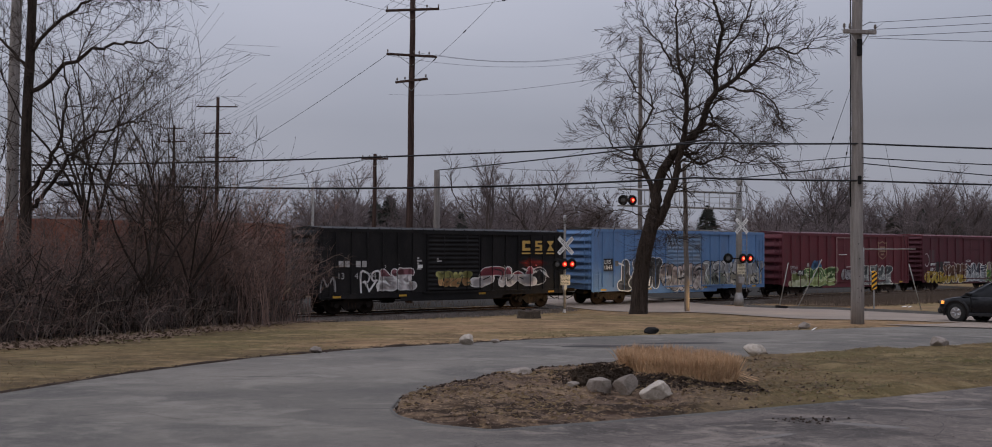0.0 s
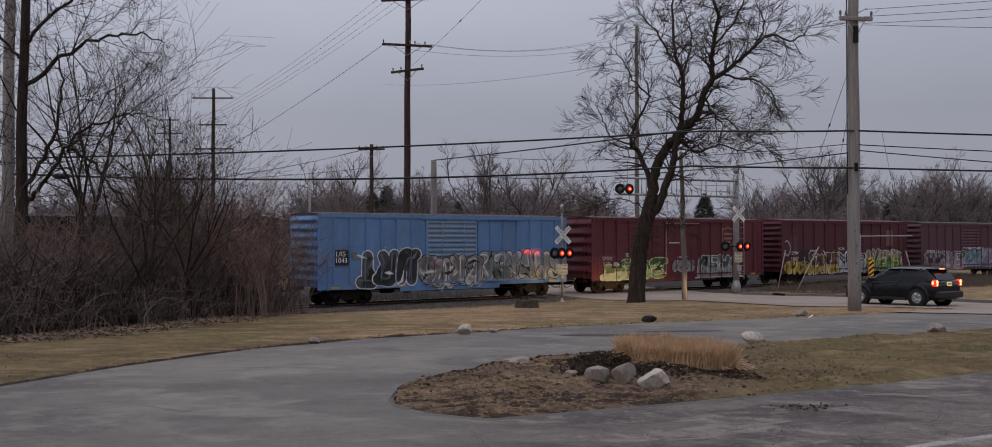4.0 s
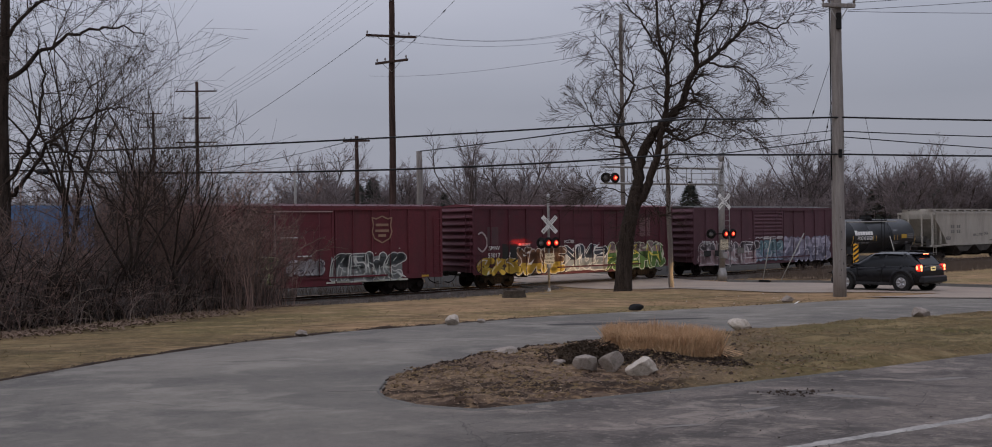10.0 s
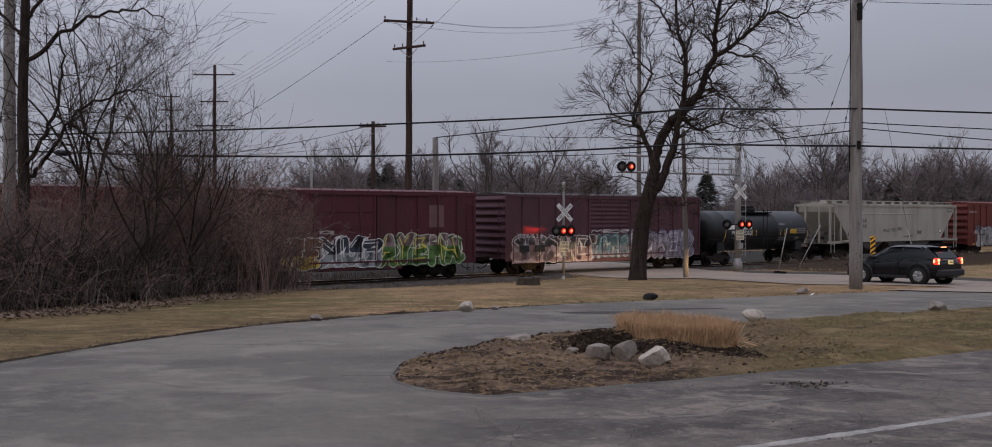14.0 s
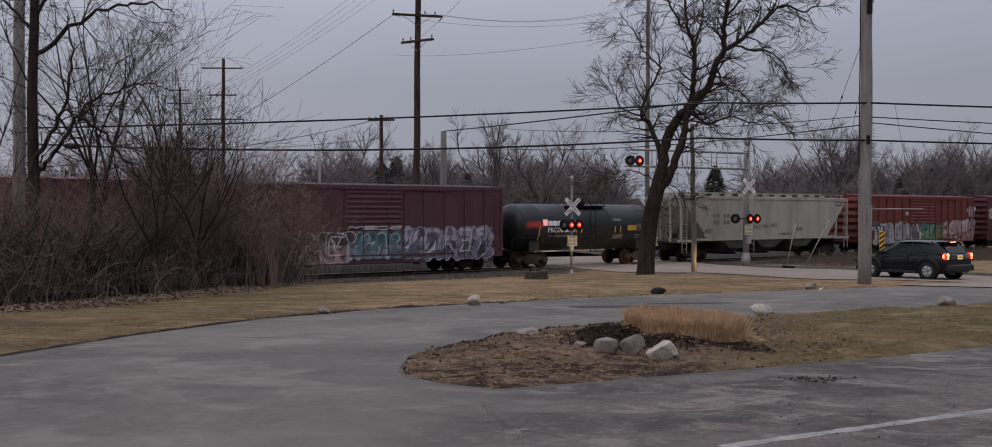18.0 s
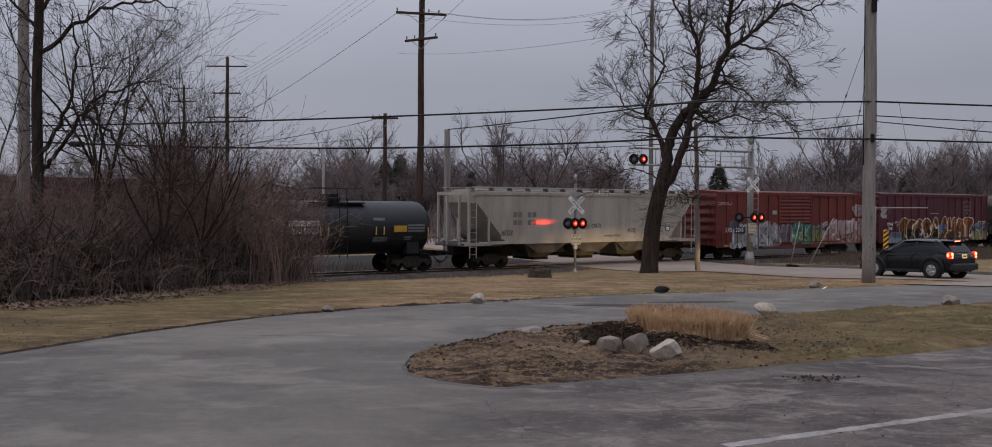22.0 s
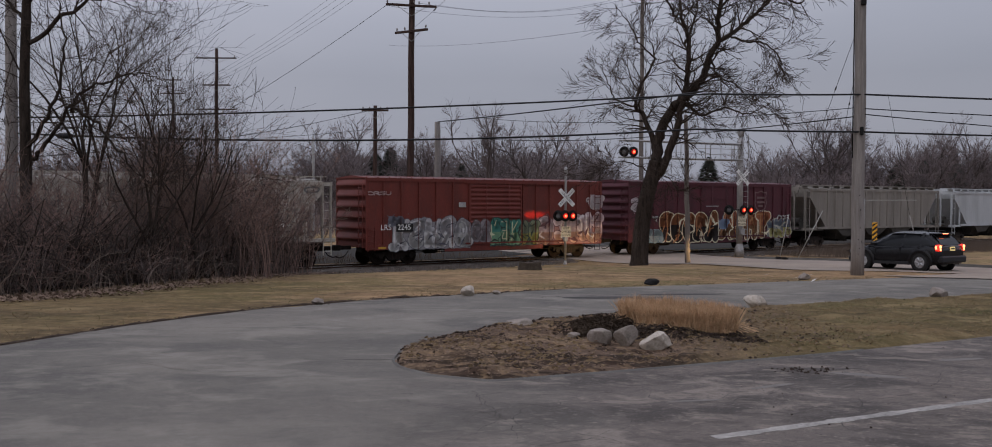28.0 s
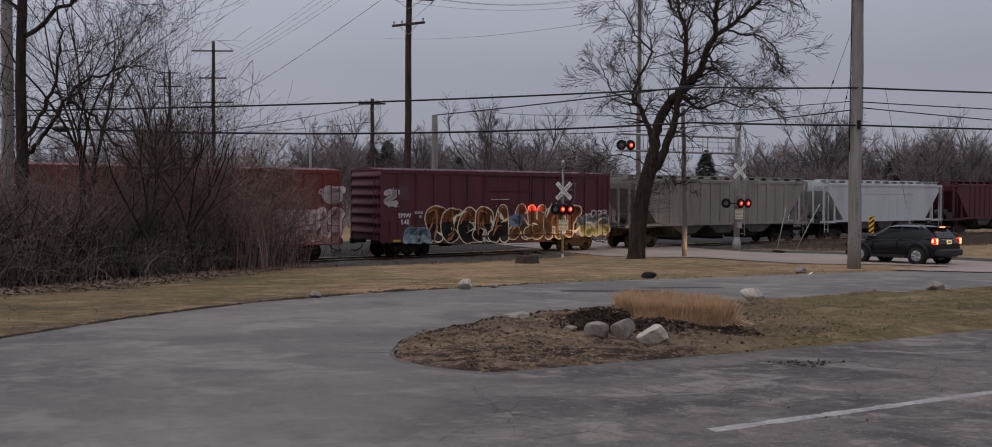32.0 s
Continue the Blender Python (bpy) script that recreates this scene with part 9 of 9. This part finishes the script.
def build_suv():
    """A black compact hatchback SUV; x forward, y to its left, z up from the road."""
    car = thing("suv", pose(0, 0, 0), "black compact SUV with its brake lights on", "car")
    # lower body lofted along its length: x, half width, bottom, shoulder, top
    st = [(-2.16, 0.70, 0.36, 0.62, 0.80), (-2.10, 0.80, 0.28, 0.72, 0.98), (-1.8, 0.86, 0.24, 0.80, 1.02), (-1.2, 0.875, 0.24, 0.82, 1.02), (-0.4, 0.875, 0.22, 0.80, 0.99), (0.5, 0.875, 0.22, 0.78, 0.97),
          (1.0, 0.87, 0.23, 0.78, 0.97), (1.5, 0.85, 0.24, 0.76, 0.92), (1.9, 0.80, 0.26, 0.72, 0.84), (2.12, 0.70, 0.30, 0.62, 0.72), (2.2, 0.58, 0.36, 0.54, 0.62)]
    rows = []
    for x, w, b, s, t in st:
        half = [(w * 0.80, b), (w * 0.97, b + 0.1), (w, (b + s) / 2), (w * 0.99, s), (w * 0.93, t - 0.02), (w * 0.8, t + 0.005), (0, t + 0.03)]
        rows.append([(x, y, z) for y, z in half] + [(x, -y, z) for y, z in half[-2::-1]])
    body = Shape().grid(rows)
    for r in (rows[0], rows[-1]):
        body.face(*r)
    body.grid([[r[0] for r in rows], [r[-1] for r in rows]])
    part("body", body, suv_paint, car)
    # greenhouse
    gs = [(-2.08, 0.70, 1.00, 1.02), (-1.92, 0.70, 1.0, 1.17), (-1.7, 0.69, 1.0, 1.36), (-1.5, 0.688, 1.0, 1.45), (-1.2, 0.685, 1.0, 1.49), (-0.5, 0.68, 0.98, 1.515), (0.1, 0.675, 0.97, 1.49), (0.5, 0.68, 0.96, 1.36), (0.9, 0.70, 0.95, 1.13), (1.15, 0.72, 0.95, 0.99)]
    rows = []
    for x, w, b, t in gs:
        ww = w + 0.12
        half = [(ww, b), (ww * 0.97 if t > 1.1 else ww, b + (t - b) * 0.4), (w * 0.93, b + (t - b) * 0.86), (w * 0.82, t - 0.015 * (t - b)), (0, t + 0.02 * (t - b))]
        rows.append([(x, y, z) for y, z in half] + [(x, -y, z) for y, z in half[-2::-1]])
    part("glasshouse", Shape().grid(rows), suv_glass, car, "dark tinted glass")
    roof = []
    for x, w, t in ((-1.74, 0.60, 1.455), (-1.5, 0.655, 1.49), (-1.2, 0.67, 1.52), (-0.5, 0.67, 1.55), (0.0, 0.66, 1.535), (0.18, 0.64, 1.50)):
        roof.append([(x, y * w, t + 0.012 - 0.07 * abs(y) ** 3) for y in spaced(-1, 1, 11)])
    rf = part("roof", Shape().grid(roof).grid([[(p[0], p[1], p[2] - 0.03) for p in r] for r in roof]), suv_paint, car)
    for y in (-0.56, 0.56):
        part("roof_rail", Shape().tube([(-1.5, y, 1.53), (-1.4, y, 1.575), (-0.2, y, 1.58), (-0.1, y, 1.54)], 0.014, 6), suv_plastic, rf)
    for side in (-1, 1):
        for x0, x1, w in ((0.15, 1.05, 0.05), (-0.55, -0.5, 0.05), (-1.38, -1.32, 0.06)):
            z1 = 1.50 if x0 < 0.1 else 1.48
            part("pillar", Shape().face((x0 - w, side * 0.64, z1), (x0 + w, side * 0.64, z1), (x1 + w, side * 0.827, 0.98), (x1 - w, side * 0.827, 0.98)), suv_paint, car)
        part("pillar", Shape().face((-1.42, side * 0.632, 1.46), (-1.68, side * 0.632, 1.38), (-2.08, side * 0.818, 1.0), (-1.68, side * 0.825, 1.0)), suv_paint, car)
        part("door_mirror", Shape().soft_box(0.62, 0.82, side * 0.98 - 0.1, side * 0.98 + 0.1, 0.98, 1.12, 0.03), suv_paint, car)
        part("door_handle", Shape().soft_box(-0.42, -0.24, side * 0.888 - 0.012, side * 0.888 + 0.012, 0.82, 0.85, 0.006), suv_plastic, car)
        part("door_handle", Shape().soft_box(-1.3, -1.12, side * 0.888 - 0.012, side * 0.888 + 0.012, 0.84, 0.87, 0.006), suv_plastic, car)
        for x in (0.72, -0.42, -1.25):
            part("door_seam", Shape().box(x - 0.006, x + 0.006, side * 0.872 - 0.012, side * 0.872 + 0.012, 0.3, 0.95), dark_hole, car)
        part("sill_trim", Shape().soft_box(-1.0, 0.95, side * 0.86 - 0.03, side * 0.86 + 0.03, 0.24, 0.36, 0.01), suv_plastic, car)
        for x, nm in ((1.32, "front"), (-1.315, "rear")):
            fl = Shape()
            rows = []
            for k in range(17):
                a = math.pi * (-0.08 + 1.16 * k / 16)
                rows.append([(x + 0.40 * math.cos(a), side * 0.895, 0.34 + 0.40 * math.sin(a)), (x + 0.47 * math.cos(a), side * 0.925, 0.34 + 0.47 * math.sin(a)), (x + 0.55 * math.cos(a), side * 0.87, 0.34 + 0.55 * math.sin(a))])
            fl.grid(rows)
            part("wheel_arch", fl, suv_paint, car)
            # no hollow is cut: a solid dark disc stands in for its shade
            part("wheel_well_shade", Shape().lathe(1, (x, side * 0.80, 0.34), [(0.40, -0.09), (0.40, 0.09)], 24), dark_hole, car)
            w = new("wheel")
            w.parent = car
            w.matrix_basis = pose(x, side * 0.80, 0.335)
            SUV_WHEELS.append((w, x, side * 0.80))
            part("tyre", Shape().lathe(1, (0, 0, 0), [(0.22, -0.10), (0.31, -0.108), (0.335, -0.085), (0.335, 0.085), (0.31, 0.108), (0.22, 0.10)], 28), tyre_mat, w)
            rim = Shape().lathe(1, (0, 0, 0), [(0.215, -0.102), (0.225, -0.09), (0.225, 0.09), (0.215, 0.102)], 28)
            rim.lathe(1, (0, side * 0.075, 0), [(0.055, -0.02), (0.055, 0.02)], 14)
            for k in range(5):
                a = k * 2 * math.pi / 5
                rim.tube([(0.03 * math.cos(a), side * 0.09, 0.03 * math.sin(a)), (0.20 * math.cos(a), side * 0.098, 0.20 * math.sin(a))], [0.035, 0.045], 6)
            part("rim", rim, alloy_mat, w, "silver five-spoke alloy")
        # lamps
        lamp = part("tail_lamp", Shape().soft_box(-2.15, -1.93, side * 0.76 - 0.10, side * 0.76 + 0.105, 0.79, 1.05, 0.06), tail_glow, car, "lit red tail lamp")
        for z, r in ((0.965, 0.072), (0.85, 0.05)):
            part("brake_bulb", Shape().lathe(0, (-2.15, side * 0.76, z), [(0.01, -0.028), (r * 0.6, -0.02), (r, 0.0), (r, 0.01)], 14), tail_core, lamp)
        part("brake_bulb", Shape().soft_box(-2.06, -1.98, side * 0.862 - 0.008, side * 0.862 + 0.008, 0.86, 1.0, 0.006), tail_core, lamp)
        hl = part("headlamp", Shape().soft_box(1.95, 2.12, side * 0.62 - 0.13, side * 0.62 + 0.12, 0.66, 0.80, 0.03), clear_lens, car)
        y = side * 0.62
        # slot added ahead of the lamp to narrow its beam; the car has none
        slot = Shape().box(2.121, 2.131, y - 0.12, y + 0.12, 0.66, 0.79)
        for z, e in ((0.695, 0.698), (0.727, 0.716)):
            slot.face((2.131, y - 0.05, z), (2.33, y - 0.05, e), (2.33, y + 0.05, e), (2.131, y + 0.05, z))
        for q in (y - 0.05, y + 0.05):
            slot.face((2.131, q, 0.695), (2.33, q, 0.698), (2.33, q, 0.716), (2.131, q, 0.727))
        part("added_beam_slot", slot, dark_hole, hl)
        part("bulb", Shape().face((2.135, y - 0.03, 0.70), (2.135, y + 0.03, 0.70), (2.135, y + 0.03, 0.722), (2.135, y - 0.03, 0.722)), headlamp_glow, hl, "lit headlamp bulb")
        part("side_marker", Shape().soft_box(1.86, 1.98, side * 0.785 - 0.03, side * 0.785 + 0.03, 0.66, 0.78, 0.015), amber_glow, car, "lit amber marker")
    part("rear_window", Shape().grid([[(-2.085, y, 1.03) for y in spaced(-0.62, 0.62, 7)], [(-1.90, y * 0.93, 1.24) for y in spaced(-0.62, 0.62, 7)], [(-1.70, y * 0.86, 1.42) for y in spaced(-0.62, 0.62, 7)]]), suv_glass, car)
    part("rear_spoiler", Shape().soft_box(-1.86, -1.5, -0.56, 0.56, 1.445, 1.49, 0.02), suv_paint, car)
    part("high_brake_lamp", Shape().soft_box(-1.875, -1.84, -0.17, 0.17, 1.452, 1.482, 0.01), tail_core, car, "lit third brake lamp")
    part("rear_bumper", Shape().soft_box(-2.25, -2.0, -0.80, 0.80, 0.34, 0.60, 0.05), suv_plastic, car)
    part("front_bumper", Shape().soft_box(2.0, 2.24, -0.70, 0.70, 0.28, 0.52, 0.06), suv_plastic, car)
    part("grille", Shape().soft_box(2.14, 2.2, -0.42, 0.42, 0.54, 0.68, 0.02), suv_plastic, car)
    plate = part("number_plate", Shape().soft_box(-2.168, -2.14, -0.155, 0.155, 0.80, 0.96, 0.006), plate_glow, car, "small lit yellowish plate")
    part("plate_bar", Shape().box(-2.172, -2.169, -0.11, 0.11, 0.855, 0.905), suv_plastic, plate)
    part("hatch_trim", Shape().box(-2.17, -2.14, -0.5, 0.5, 0.985, 1.005), alloy_mat, car)
    return car


# ---- build, then set in motion ----
build_ground()
build_lot()
build_island()
build_road()
build_signals()
build_poles()
build_road_tree()
build_thicket()
build_woods()
build_stones()
build_clump()
SUV = build_suv()
build_lawn_grass()
build_train()
build_track()

SUV_STOP, SUV_HEAD = Vector((16.79, 40.3)), 122.0
SUV_BACK = [(0.0, 4.17), (0.5, 2.87), (1.0, 1.86), (1.5, 1.17), (2.0, 0.68), (2.5, 0.32), (3.0, 0.12), (3.5, 0.03), (4.2, 0.0), (32.0, 0.0)]


def motions():
    for car, s0 in CARS:
        rows = [(t, pose(*track(s0 - run(t)), RAIL, 0, 0, TRACK_TURN)) for t in (0.0, 4.0, 8.0, 12.0, 16.0, 20.0, 24.0, 28.0, 32.0)]
        walk(car, rows)
    spins = [(k / 6.0, math.degrees(run(k / 6.0) / 0.485)) for k in range(193)]
    for w, dx in WHEELS:
        walk(w, [(t, pose(dx, 0, 0.457, 0, -a, 0)) for t, a in spins])
    d = Vector((math.cos(radians(SUV_HEAD)), math.sin(radians(SUV_HEAD))))
    rows, turns = [], []
    for t, back in SUV_BACK:
        q = SUV_STOP - d * back
        f, r = q + d * 1.3, q - d * 1.3
        zf, zr = ground_z(*f) + 0.03, ground_z(*r) + 0.03
        rows.append((t, pose(q.x, q.y, (zf + zr) / 2, 0, -math.degrees(math.atan2(zf - zr, 2.6)), SUV_HEAD)))
    walk(SUV, rows)

    def back_at(t):
        for (t0, b0), (t1, b1) in zip(SUV_BACK, SUV_BACK[1:]):
            if t <= t1:
                return b0 + (b1 - b0) * (t - t0) / (t1 - t0)
        return 0.0
    for w, x, y in SUV_WHEELS:
        ts = [k * 0.1 for k in range(43)] + [32.0]
        walk(w, [(t, pose(x, y, 0.335, 0, math.degrees(-back_at(t) / 0.335), 0)) for t in ts])


motions()
